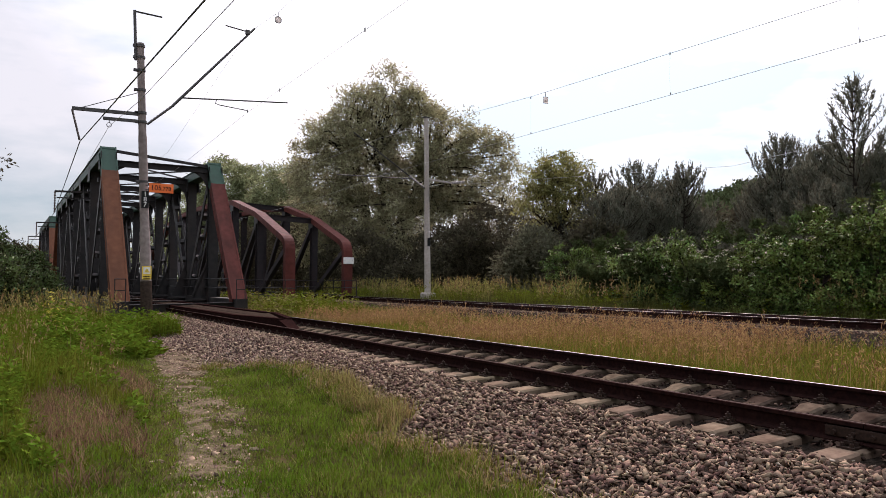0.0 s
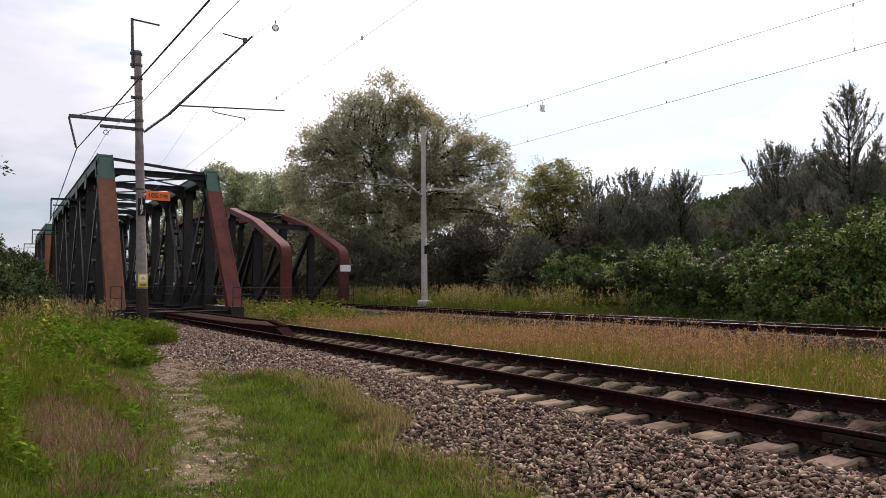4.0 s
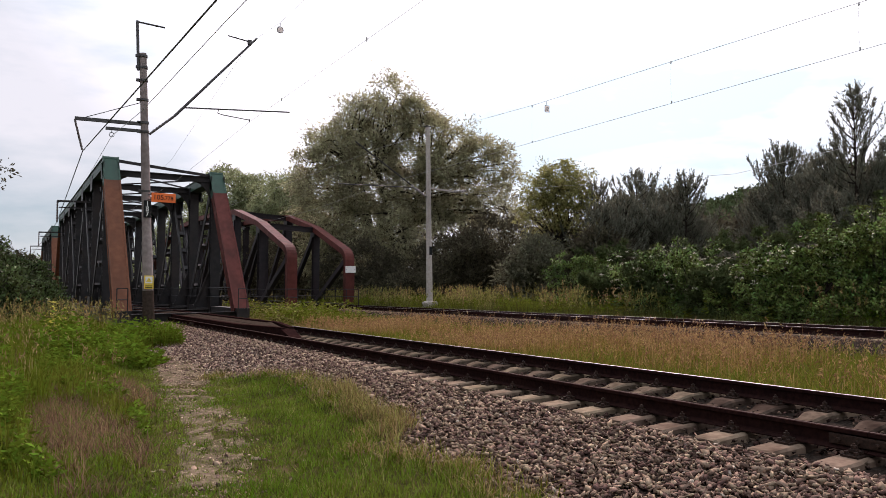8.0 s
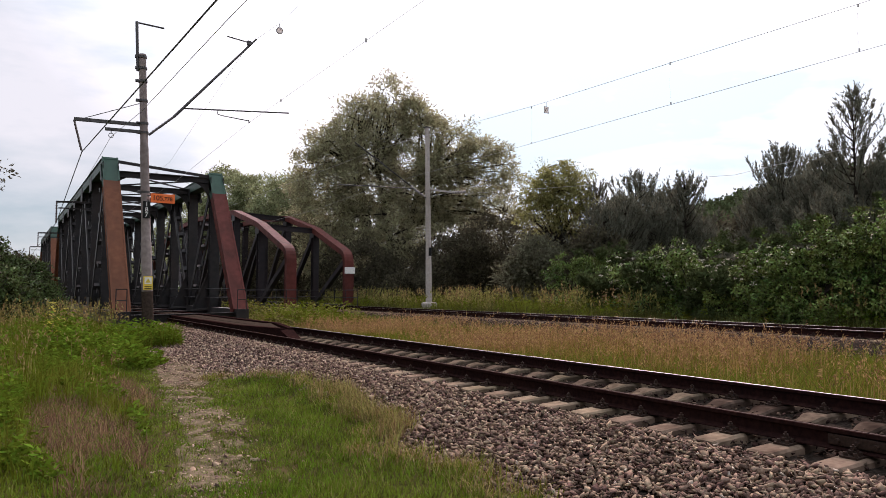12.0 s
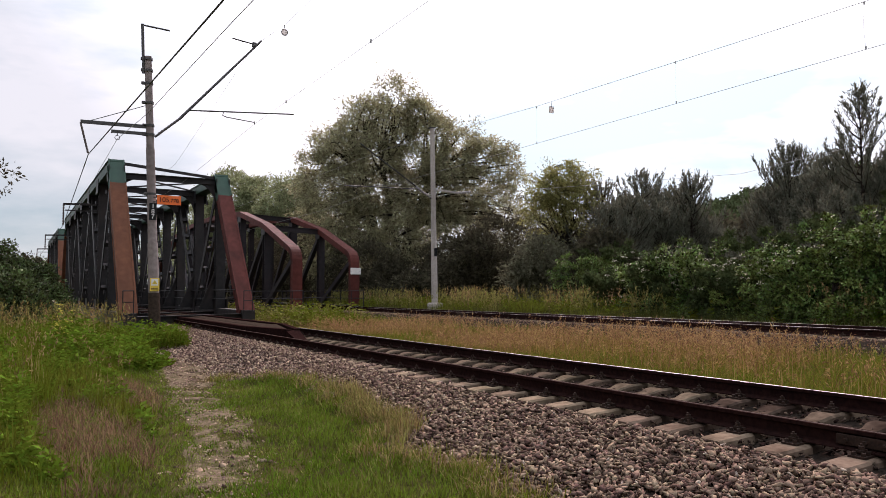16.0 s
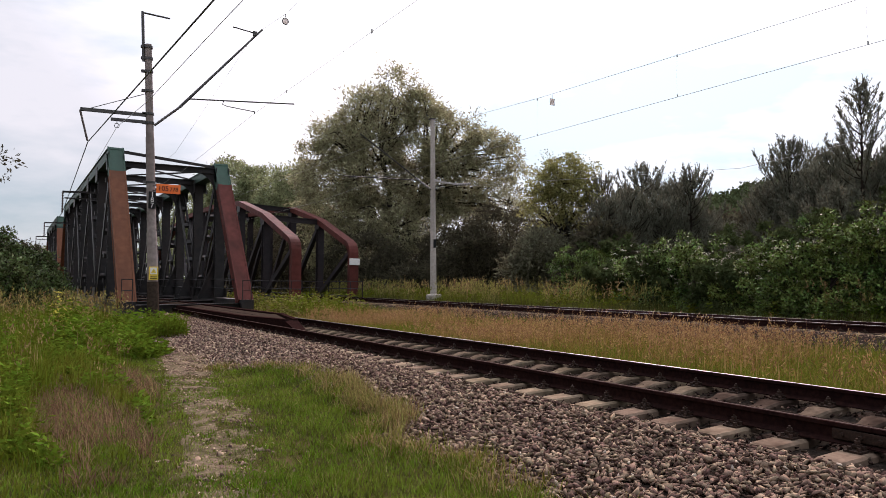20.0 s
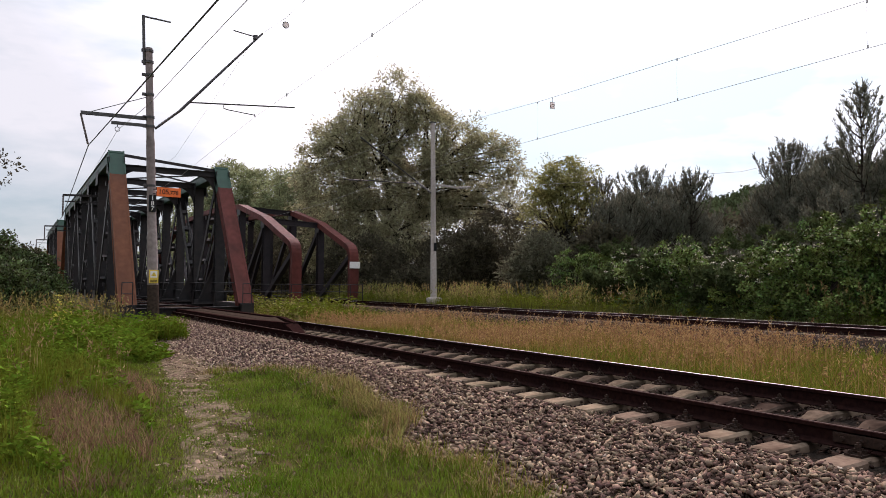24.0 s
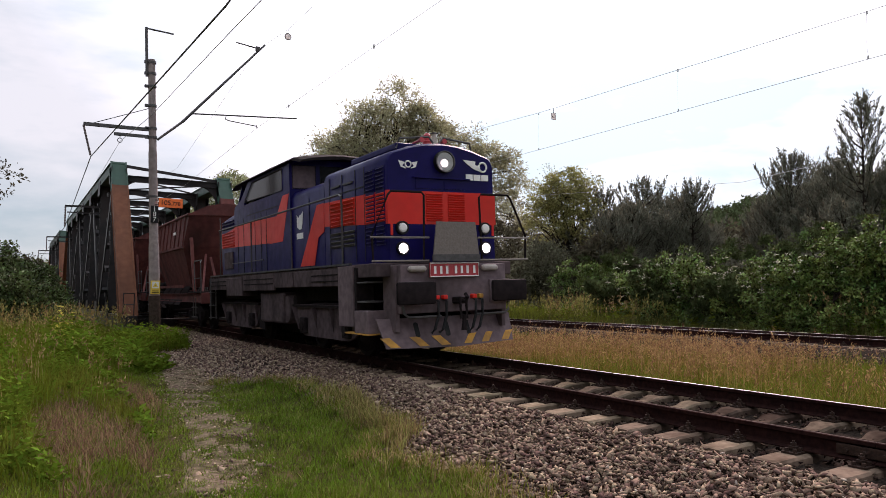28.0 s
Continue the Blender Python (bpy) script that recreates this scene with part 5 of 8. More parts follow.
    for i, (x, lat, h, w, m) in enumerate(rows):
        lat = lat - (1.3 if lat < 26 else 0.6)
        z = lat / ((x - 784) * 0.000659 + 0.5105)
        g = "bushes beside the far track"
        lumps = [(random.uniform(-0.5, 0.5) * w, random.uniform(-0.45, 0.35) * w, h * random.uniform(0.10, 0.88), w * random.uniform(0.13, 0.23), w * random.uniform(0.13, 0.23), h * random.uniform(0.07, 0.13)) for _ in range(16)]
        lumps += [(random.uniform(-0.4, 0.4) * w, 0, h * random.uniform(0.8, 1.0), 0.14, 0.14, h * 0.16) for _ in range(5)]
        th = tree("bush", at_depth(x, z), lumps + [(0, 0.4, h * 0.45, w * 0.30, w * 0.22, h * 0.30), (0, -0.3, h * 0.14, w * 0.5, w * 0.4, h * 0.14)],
                  "leafy green elder bush beside the far track" if m == "leaf_bush" else "dark green dense bush beside the far track", "bush", n_limbs=16, n_clumps=240, per=60, size=0.105, aspect=0.55, spread=0.17, leaf=M[m], trunk=0.06, trunk_h=0.3, forks=3, group=g, twigs=False, slim=m == "leaf_hedge")
        if m == "leaf_bush" and 1100 < x < 1410:
            C, d = lobe_points([(0, -0.1, h * 0.6, w * 0.55, w * 0.5, h * 0.42)], 46, 0.97)
            base = np.array([*at_depth(x, z), float(ground_z(*at_depth(x, z)))])
            P = np.repeat(C + base, 9, 0) + RNG.normal(size=(46 * 9, 3)) * np.array([0.05, 0.05, 0.015])
            part("blossom", leaf_mesh("blossom", P, RNG.normal(size=P.shape), 0.045, 0.04, M["blossom"]), None, th, "flat cream-white flower heads")
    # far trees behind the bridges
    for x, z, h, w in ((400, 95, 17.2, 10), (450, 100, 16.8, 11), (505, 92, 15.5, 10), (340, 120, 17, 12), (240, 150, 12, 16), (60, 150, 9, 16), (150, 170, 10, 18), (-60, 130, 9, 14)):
        tree("broadleaf_tree", at_depth(x, z), [(0, 0, h * 0.72, w * 0.42, w * 0.4, h * 0.27), (w * 0.2, 0, h * 0.45, w * 0.5, w * 0.4, h * 0.3), (-w * 0.25, 0, h * 0.4, w * 0.4, w * 0.4, h * 0.3)], "grey-green tree across the river, haze put into its leaf colour", n_limbs=16, slim=True, n_clumps=380 if x > 330 else 200, per=95 if x > 330 else 60, size=0.30, aspect=0.4, spread=0.9, leaf=M["leaf_hazed"], trunk=0.3, twigs=False, group="trees across the river")
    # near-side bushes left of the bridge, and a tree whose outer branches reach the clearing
    for x, z, h, w, m in ((22, 33, 3.3, 2.4, "leaf_elder"), (-25, 30, 3.8, 2.6, "leaf_elder"), (58, 36, 3.0, 2.1, "leaf_elder"), (-5, 27, 2.6, 2.5, "leaf_elder"), (86, 33, 1.9, 1.2, "leaf_elder"), (70, 31, 2.0, 1.4, "leaf_elder"), (-90, 26, 3, 3, "leaf_elder"), (20, 46, 4.4, 4, "leaf_shaded")):
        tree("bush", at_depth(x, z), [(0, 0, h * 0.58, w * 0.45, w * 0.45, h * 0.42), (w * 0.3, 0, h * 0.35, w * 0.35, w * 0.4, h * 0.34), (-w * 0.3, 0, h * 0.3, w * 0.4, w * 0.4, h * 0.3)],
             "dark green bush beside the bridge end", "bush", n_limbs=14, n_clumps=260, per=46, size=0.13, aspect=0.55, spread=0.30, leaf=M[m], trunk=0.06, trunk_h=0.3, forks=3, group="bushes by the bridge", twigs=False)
    tree("broadleaf_tree", at_depth(-110, 27), [(-0.5, 0, 5.6, 1.7, 2, 1.4), (1.7, 0, 5.9, 0.8, 0.8, 0.65), (-1.5, 0, 4, 1.8, 2, 2), (-3.6, 0, 6.6, 2.4, 2.6, 2.4), (-4.4, -1, 4, 2.4, 2.6, 2.2)], "leafy tree whose outer twigs reach over the verge", n_limbs=34, n_clumps=460, per=36, size=0.17, aspect=0.45, spread=0.34, leaf=M["leaf_shaded"], trunk=0.18)
    # unseen tree row, added to cut low sky light on the train's side
    for x, y, h, w in ((-13, -6, 10, 7), (-15, 4, 11, 7.5), (-12.5, 13, 10, 6.5), (-14.5, 22, 11, 7), (-12, 31, 9.5, 6.5), (-15, 40, 11, 7.5), (-12, 49, 10, 7)):
        tree("broadleaf_tree", (x, y), [(0, 0, h * 0.68, w * 0.5, w * 0.5, h * 0.32), (w * 0.2, 0, h * 0.35, w * 0.5, w * 0.5, h * 0.33)], "unseen broadleaf tree added to dim the field-side light", n_limbs=14, slim=True, n_clumps=190, per=40, size=0.45, aspect=0.45, spread=0.9, leaf=M["leaf_shaded"], trunk=0.2, twigs=False)


build_trees()


def build_hill():
    """Wooded hill in the distance."""
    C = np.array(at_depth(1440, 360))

    def zf(X, Y):
        d = (np.stack([X, Y], -1) - C)
        u = d @ RIGHT[:2]
        w = d @ AHEAD[:2]
        ridge = 46 * np.exp(-((u - 50) / 95.0) ** 2) + 26 * np.exp(-((u + 60) / 120.0) ** 2)
        bump = 3.2 * np.sin(u * 0.36 + np.sin(w * 0.3)) * np.sin(w * 0.33) + 1.6 * np.sin(u * 1.1) * np.sin(w * 0.9)
        return 2 + ridge * np.exp(-(w / 70.0) ** 2) + bump
    xs = np.linspace(C[0] - 260, C[0] + 300, 110)
    ys = np.linspace(C[1] - 260, C[1] + 220, 100)
    th = tagged(new("backdrop_hill", grid_mesh("backdrop_hill", xs, ys, zf, M["leaf_hill"])), "distant wooded hill behind the pines", "hill", kind="structure")
    n = 60000
    u, w = RNG.uniform(-110, 90, n), RNG.uniform(-90, 45, n)
    X, Y = C[0] + u * RIGHT[0] + w * AHEAD[0], C[1] + u * RIGHT[1] + w * AHEAD[1]
    P = np.stack([X, Y, zf(X, Y)], 1) + RNG.normal(size=(n, 3)) * np.array([0.9, 0.9, 0.5])
    part("tree_canopy", leaf_mesh("tree_canopy", P, RNG.normal(size=(n, 3)) + np.array([0, 0, 0.5]), 1.5, 1.1, M["leaf_hill"]), None, th)["kind"] = "stuff"


build_hill()


# ---- grass and weeds ----
def scatter(n, x0, x1, y0, y1, near=0.0):
    """Random points of a stretch; near > 0 crowds them to small y."""
    y = y0 + (y1 - y0) * RNG.uniform(0, 1, n) ** (1 + near)
    return RNG.uniform(x0, x1, n), y


def patch(x, y, scale, seed):
    return np.array([noise.noise((a * scale, b * scale, seed)) for a, b in zip(x, y)])


def surface_z(x, y):
    z = ground_z(x, y)
    z = np.where((x > 3.35) & (x < 9.7), np.maximum(z, bed_z(NEAR_BED, x)), z)
    return np.where((x > 15.6) & (x < 21), np.maximum(z, bed_z(FAR_BED, x)), z)


def turf_edge(y):
    """Where the turf meets the ballast: a lobe that narrows to a bay and widens towards the bridge."""
    y = np.asarray(y, float)
    e = np.interp(y, [2.5, 4.7, 5.4, 6.2, 6.8, 7.4, 8.0, 8.6, 10.0, 12.0, 13.0, 13.5, 15.0, 20.0], [3.3, 3.4, 3.5, 3.22, 3.08, 3.7, 3.98, 3.95, 4.08, 4.35, 4.1, 3.5, 3.0, 2.9])
    return e + 0.07 * np.sin(y * 7.3) + 0.05 * np.sin(y * 17.0 + 1)


def path_x(y):
    return np.interp(y, [-3, 5.8, 8.7, 12.0, 15.5, 19.2], [0.2, 1.42, 2.12, 2.45, 2.95, 3.45])


def sward(name, x, y, h, w, lean, mat, label, category="grass", slim=False):
    P = np.stack([x, y, surface_z(x, y) - 0.01], 1)
    return tagged(part(name, blades(name, P, h, w, lean, mat, slim), None), label, category, kind="stuff")


def seed_heads(name, x, y, h, mat, label, head=0.10, w=0.018, bend=0.12):
    """Thin stalks, each with a loose seed head of small leaves."""
    n = len(x)
    P = np.stack([x, y, surface_z(x, y)], 1)
    lean = RNG.normal(size=(n, 3)) * bend
    top = P + (np.array([0, 0, 1.0]) + lean * [1, 1, 0]) * h[:, None]
    th = sward(name, x, y, h, 0.007, 0.12, mat, label)
    k = 7
    Q = np.repeat(top, k, 0) + RNG.normal(size=(n * k, 3)) * np.array([0.018, 0.018, head * 0.5])
    D = np.repeat(lean, k, 0) * 3 + RNG.normal(size=(n * k, 3)) * 0.35 + np.array([0, 0, 1.0])
    part("seed_head", leaf_mesh("seed_head", Q, D, head * 0.6, w, mat), None, th)["kind"] = "stuff"
    return th


def leafy(name, x, y, h, mat, label, per=16, size=0.08, aspect=0.35):
    n = len(x)
    P = np.repeat(np.stack([x, y, surface_z(x, y)], 1), per, 0)
    hh = np.repeat(h, per)
    t = RNG.uniform(0.15, 1, n * per)
    P = P + np.stack([RNG.normal(size=n * per) * 0.03, RNG.normal(size=n * per) * 0.03, t * hh], 1)
    a = RNG.uniform(0, 2 * np.pi, n * per)
    D = np.stack([np.cos(a), np.sin(a), RNG.uniform(-0.1, 0.7, n * per)], 1)
    s = size * RNG.uniform(0.6, 1.4, n * per)
    return tagged(part(name, leaf_mesh(name, P, D, s, s * aspect, mat), None), label, "weeds", kind="stuff")


def build_grass():
    # short turf beside the path
    x, y = scatter(205000, -0.6, 4.6, 2.6, 19, 0.5)
    edge = turf_edge(y) + RNG.normal(size=len(x)) * 0.06
    d = np.abs(x - path_x(y))
    pn = np.array([noise.noise((a * 4.4, b * 3.4, 5.0)) + 0.6 * noise.noise((a * 9.5, b * 7.5, 8.0)) for a, b in zip(x, y)])
    ok = (x < edge) & ((pn < 0.16 + 2.3 * d) | (RNG.uniform(size=len(x)) < 0.16)) & ((y < 13.4 + 0.8 * np.sin(x * 4)) | (x < path_x(y) - 0.3)) & (y < 17)
    x, y = x[ok], y[ok]
    g = patch(x, y, 0.8, 9.0)
    tuft = patch(x, y, 6.5, 19.0)
    h = (0.03 + 0.05 * RNG.uniform(size=len(x)) + 0.07 * np.clip(tuft, -0.2, 1) + 0.06 * np.clip(g, 0, 1)) * np.clip(0.55 + 0.55 * np.abs(x - path_x(y)), 0.5, 1.1) + 0.06 * (np.abs(x - edge[ok]) < 0.3) * RNG.uniform(size=len(x))
    g2 = patch(x, y, 1.7, 14.0) + 0.5 * RNG.normal(size=len(x))
    for a, mat, label in (((g2 < 0.42) & (g2 > -0.62), "lawn", "short green turf beside the trodden path"), (g2 >= 0.42, "grass_dark", "dark green turf patches beside the path"), (g2 <= -0.62, "grass_pale", "yellowing turf patches beside the path")):
        sward("turf", x[a], y[a], h[a], 0.0085, 1.1, M[mat], label, slim=True)
    x, y = scatter(52000, -16, 3.3, -14, 4)
    sward("rough_grass", x, y, RNG.uniform(0.05, 0.16, len(x)), 0.016, 1.0, M["lawn"], "short rough grass around the standpoint", slim=True)
    x, y = scatter(90000, -4.5, 3.35, -5, 2.7)
    ok = (np.abs(x - path_x(y)) > 0.25 + 0.15 * np.sin(y * 5)) & (RNG.uniform(size=len(x)) < np.clip((x + 4.5 + patch(x, y, 0.7, 61.0)) / 1.6, 0, 1) * np.clip((y + 5) / 1.6, 0, 1))
    x, y = x[ok], y[ok]
    sward("rough_grass", x, y, RNG.uniform(0.04, 0.13, len(x)), 0.011, 1.1, M["lawn"], "short trodden grass beside the path", slim=True)
    x, y = scatter(42000, -26, -6, 2, 60)
    sward("rough_grass", x, y, RNG.uniform(0.2, 0.6, len(x)), 0.03, 0.8, M["grass"], "rough grass away from the path", slim=True)
    # longer yellowing tufts where turf meets ballast
    n = 210
    ty = 3 + 11 * RNG.uniform(size=n) ** 1.2
    tx = turf_edge(ty) - 0.05 + RNG.normal(size=n) * 0.13
    x, y = np.repeat(tx, 16) + RNG.normal(size=n * 16) * 0.08, np.repeat(ty, 16) + RNG.normal(size=n * 16) * 0.08
    sward("grass_tuft", x, y, RNG.uniform(0.05, 0.19, len(x)), 0.007, 1.6, M["tan"], "yellowing grass tufts along the ballast edge")
    sward("grass_tuft", x[::2] + 0.04, y[::2], RNG.uniform(0.06, 0.22, len(x[::2])), 0.009, 1.3, M["grass"], "green grass tufts along the ballast edge")
    # ragged clumps that lean out over the stones
    n = 46
    ty = RNG.uniform(6.6, 10.6, n)
    tx = np.interp(ty, [6.4, 7.1, 8.6, 10.8], [3.35, 3.62, 3.92, 4.35]) + RNG.normal(size=n) * 0.13
    x, y = np.repeat(tx, 34) + RNG.normal(size=n * 34) * 0.05, np.repeat(ty, 34) + RNG.normal(size=n * 34) * 0.05
    a = RNG.uniform(size=len(x)) < 0.4
    sward("grass_tuft", x[a], y[a], RNG.uniform(0.12, 0.34, a.sum()), 0.008, 1.0, M["tan"], "tall straw-coloured tufts at the ballast foot")
    sward("grass_tuft", x[~a], y[~a], RNG.uniform(0.10, 0.32, (~a).sum()), 0.009, 1.0, M["grass_pale"], "tall yellow-green tufts at the ballast foot")
    # left verge: tall mixed grass
    x, y = scatter(80000, -7, 2.9, 4, 34, 0.25)
    d = path_x(y) - x
    ok = (d > 0.85 + 0.25 * np.sin(y * 1.7)) & ~((np.hypot((x - 0.72) / 0.45, (y - 9.0) / 2.2) < 1))
    x, y, d = x[ok], y[ok], d[ok]
    sward("tall_grass", x, y, np.clip(0.02 + 0.26 * d, 0.06, 0.60) * np.clip((y - 4) / 5, 0.3, 1) * RNG.uniform(0.55, 1.25, len(x)) * np.clip(0.72 + 1.1 * patch(x, y, 1.5, 51.0), 0.25, 1.35), 0.011, 0.7, M["grass"], "tall green grass on the verge")
    k = (RNG.uniform(size=len(x)) < 0.016) & (y > 9.5)
    seed_heads("seed_grass", x[k], y[k], np.clip(0.10 + 0.30 * d[k], 0.2, 0.85) * RNG.uniform(0.7, 1.2, k.sum()), M["tan"], "tan seeding grass on the verge")
    # dead brown patch
    x, y = scatter(24000, -1.2, 2.1, 5.0, 15)
    ok = (np.hypot((x - 0.72) / 0.52, (y - 8.9) / 2.7) + 0.9 * patch(x, y, 1.9, 4.0) < 1.0) | (np.hypot((x - 1.6) / 0.4, (y - 12.2) / 1.9) + 0.4 * patch(x, y, 1.6, 5.0) < 0.9)
    x, y = x[ok], y[ok]
    sward("dead_grass", x, y, RNG.uniform(0.05, 0.24, len(x)), 0.007, 1.6, M["dead"], "matted dead brown grass patch", "dead grass")
    # leafy weeds
    x, y = scatter(9500, -5, 1.6, 6.5, 26, 0.2)
    lush = patch(x, y, 1.1, 11.0)
    ok = (lush > -0.08) & (path_x(y) - x > 0.75) & (np.hypot((x - 0.75) / 0.6, (y - 8.9) / 2.8) > 1)
    x, y, lush = x[ok], y[ok], lush[ok]
    leafy("weeds", x, y, RNG.uniform(0.2, 0.6, len(x)) * np.clip((path_x(y) - x) / 2.4, 0.35, 1) * np.clip(0.6 + 1.6 * lush, 0.4, 1.5), M["weed"], "bright green leafy weeds on the verge", 16, 0.085)
    x, y = scatter(1500, 0.6, 3.75, 15.5, 24.5)
    ok = x < 3.15 - 0.5 * np.abs(np.sin(y * 1.3))
    x, y = x[ok], y[ok]
    leafy("weeds", x, y, RNG.uniform(0.15, 0.9, len(x)) * np.clip(3.4 - x, 0.35, 1) * np.clip(0.75 + 1.1 * patch(x, y, 1.1, 27.0), 0.35, 1.3), M["weed"], "green nettle clump at the foot of the mast", 18, 0.12)
    x, y = scatter(11000, -4, 3.3, 22, 32.5)
    sward("tall_grass", x, y, RNG.uniform(0.45, 1.15, len(x)) * np.clip(0.70 + 0.8 * patch(x, y, 0.6, 23.0), 0.45, 1.15), 0.018, 0.6, M["grass"], "tall green grass before the bridge end", slim=True)
    x, y = scatter(500, -4, 3.2, 23, 32)
    seed_heads("seed_grass", x, y, RNG.uniform(0.5, 1.15, len(x)), M["grass_pale"], "pale green seeding grass before the bridge end", 0.16, 0.03)
    x, y = scatter(240, -4, 3.4, 24, 32)
    seed_heads("seed_grass", x, y, RNG.uniform(0.6, 1.15, len(x)), M["tan"], "tall seeding grass before the bridge end", 0.16, 0.03)
    # rank growth hiding the foot of the mast
    x, y = scatter(260, 2.5, 4.35, 21.3, 23.5)
    leafy("weeds", x, y, RNG.uniform(0.25, 0.75, len(x)) * np.clip(1.25 - 0.45 * np.abs(x - 3.2), 0.3, 1.1), M["weed"], "nettles hiding the foot of the mast", 18, 0.10)
    x, y = scatter(900, 2.6, 4.3, 21.2, 23.6)
    sward("tall_grass", x, y, RNG.uniform(0.3, 0.8, len(x)), 0.014, 0.8, M["grass"], "tall grass at the foot of the mast")
    # a yellow-flowering stalk cluster
    x, y = np.array([1.05] * 9 + [-0.5] * 7) + RNG.normal(size=16) * 0.12, np.array([20.6] * 9 + [19.8] * 7) + RNG.normal(size=16) * 0.18
    h = RNG.uniform(0.7, 1.4, 16)
    leafy("flowering_weed", x, y, h, M["goldenrod"], "yellow flowering weed on the verge", 60, 0.07, 0.4)
    # median: dry orange-tan meadow
    x, y = scatter(150000, 8.7, 16.3, -6, 45, 0.35)
    ok = RNG.uniform(size=len(x)) < np.clip((16.4 - x) / 0.8, 0, 1)
    x, y = x[ok], y[ok]
    far = patch(x, y, 0.22, 2.0)
    dry = (y < 25 + 7 * far) & (x > 8.95)
    kk = RNG.uniform(size=len(x))
    a = dry & (kk < (0.34 + 0.6 * np.clip(far + 0.15 + 0.5 * patch(x, y, 0.9, 6.0), -0.3, 1)) * np.clip((x - 8.8) / 2.5, 0.12, 1) * np.clip((y - 2) / 11, 0.25, 1))
    sward("dry_meadow", x[a], y[a], RNG.uniform(0.16, 0.40, a.sum()) * (1.0 - 0.4 * np.clip((x[a] - 12.5) / 3, 0, 1)), 0.011, 1.5, M["dry"], "dry orange-brown meadow grass between the tracks", slim=True)
    a = ~a
    sward("tall_grass", x[a], y[a], RNG.uniform(0.10, 0.30, a.sum()), 0.012, 1.4, M["grass"], "green grass between the tracks", slim=True)
    x, y = scatter(15000, 9.4, 15.6, -2, 27, 0.2)
    ok = RNG.uniform(size=len(x)) < np.clip(0.35 + 1.6 * patch(x, y, 0.22, 2.0), 0.05, 0.9) * np.clip((y - 1) / 9 + 0.25 * (x - 11), 0.2, 1)
    x, y = x[ok], y[ok]
    seed_heads("seed_grass", x, y, RNG.uniform(0.26, 0.52, len(x)) * (1 + 0.5 * (RNG.uniform(size=len(x)) < 0.06)), M["seed"], "dry seeding grass between the tracks", 0.11, 0.017, 0.26)
    x, y = scatter(900, 9.8, 13.4, 28, 42)
    ok = patch(x, y, 0.45, 17.0) > -0.05
    x, y = x[ok], y[ok]
    leafy("weeds", x[::2], y[::2], RNG.uniform(0.3, 1.1, len(x[::2])), M["grass_pale"], "pale green weeds by the older bridge", 16, 0.16)
    leafy("weeds", x[1::2], y[1::2], RNG.uniform(0.3, 1.2, len(x[1::2])), M["grass"], "green leafy weeds by the older bridge", 20, 0.13)
    x, y = scatter(420, 10.0, 12.6, 26, 33)
    hump = np.exp(-((x - 11.2) / 0.8) ** 2 - ((y - 29.5) / 2.2) ** 2)
    leafy("weeds", x, y, RNG.uniform(0.35, 0.6, len(x)) + 0.75 * hump * RNG.uniform(0.6, 1.0, len(x)), M["grass"], "hump of tall green weeds between the tracks", 20, 0.12)
    x, y = scatter(30000, 9.4, 15.4, 24, 46)
    sward("tall_grass", x, y, RNG.uniform(0.12, 0.42, len(x)) * np.clip(1.5 - (x - 9.4) / 6, 0.35, 1), 0.02, 1.1, M["tan"], "straw-coloured grass by the older bridge", slim=True)
    # beyond the far track
    x, y = scatter(52000, 20.4, 25.5, 6, 58)
    k = patch(x, y, 0.35, 21.0)
    h = RNG.uniform(0.25, 0.75, len(x)) * (0.8 + 0.8 * np.clip(k, -0.5, 0.6))
    sward("tall_grass", x, y, h, 0.022, 0.6, M["grass_dark"], "tall dark grass behind the far track", slim=True)
    a = (k > 0.12) & (y > 23)
    sward("tall_grass", x[a], y[a], h[a] * 1.15, 0.02, 0.7, M["grass"], "bright grass clumps behind the far track", slim=True)
    x, y = scatter(3600, 20.6, 24.0, 12, 56)
    ok = (y > 21) | (RNG.uniform(size=len(x)) < 0.35)
    x, y = x[ok], y[ok]
    a = patch(x, y, 0.5, 37.0) > 0.12
    seed_heads("seed_grass", x[a], y[a], RNG.uniform(0.5, 1.1, a.sum()), M["grass_pale"], "pale green reeds behind the far track", 0.24, 0.04)
    leafy("weeds", x[~a][::3], y[~a][::3], RNG.uniform(0.3, 0.9, len(x[~a][::3])), M["grass"], "leafy green weeds behind the far track", 18, 0.13)
    x, y = scatter(240, 20.9, 22.2, 1.5, 13.5)
    leafy("weeds", x, y, RNG.uniform(0.5, 1.35, len(x)) * np.clip(0.6 + patch(x, y, 0.7, 41.0), 0.25, 1.2), M["weed"], "upright light green weeds before the bushes", 22, 0.11)
    x, y = scatter(220, 20.8, 22.0, 2, 14)
    seed_heads("seed_grass", x, y, RNG.uniform(0.7, 1.3, len(x)), M["tan"], "tan seeding grass before the bushes", 0.16, 0.03)
    x, y = scatter(1500, 20.8, 24.5, 22, 56)
    a = patch(x, y, 0.5, 31.0) > 0.1
    seed_heads("seed_grass", x[a], y[a], RNG.uniform(0.6, 1.2, a.sum()), M["tan"], "tall tan reeds behind the far track", 0.22, 0.035)


build_grass()


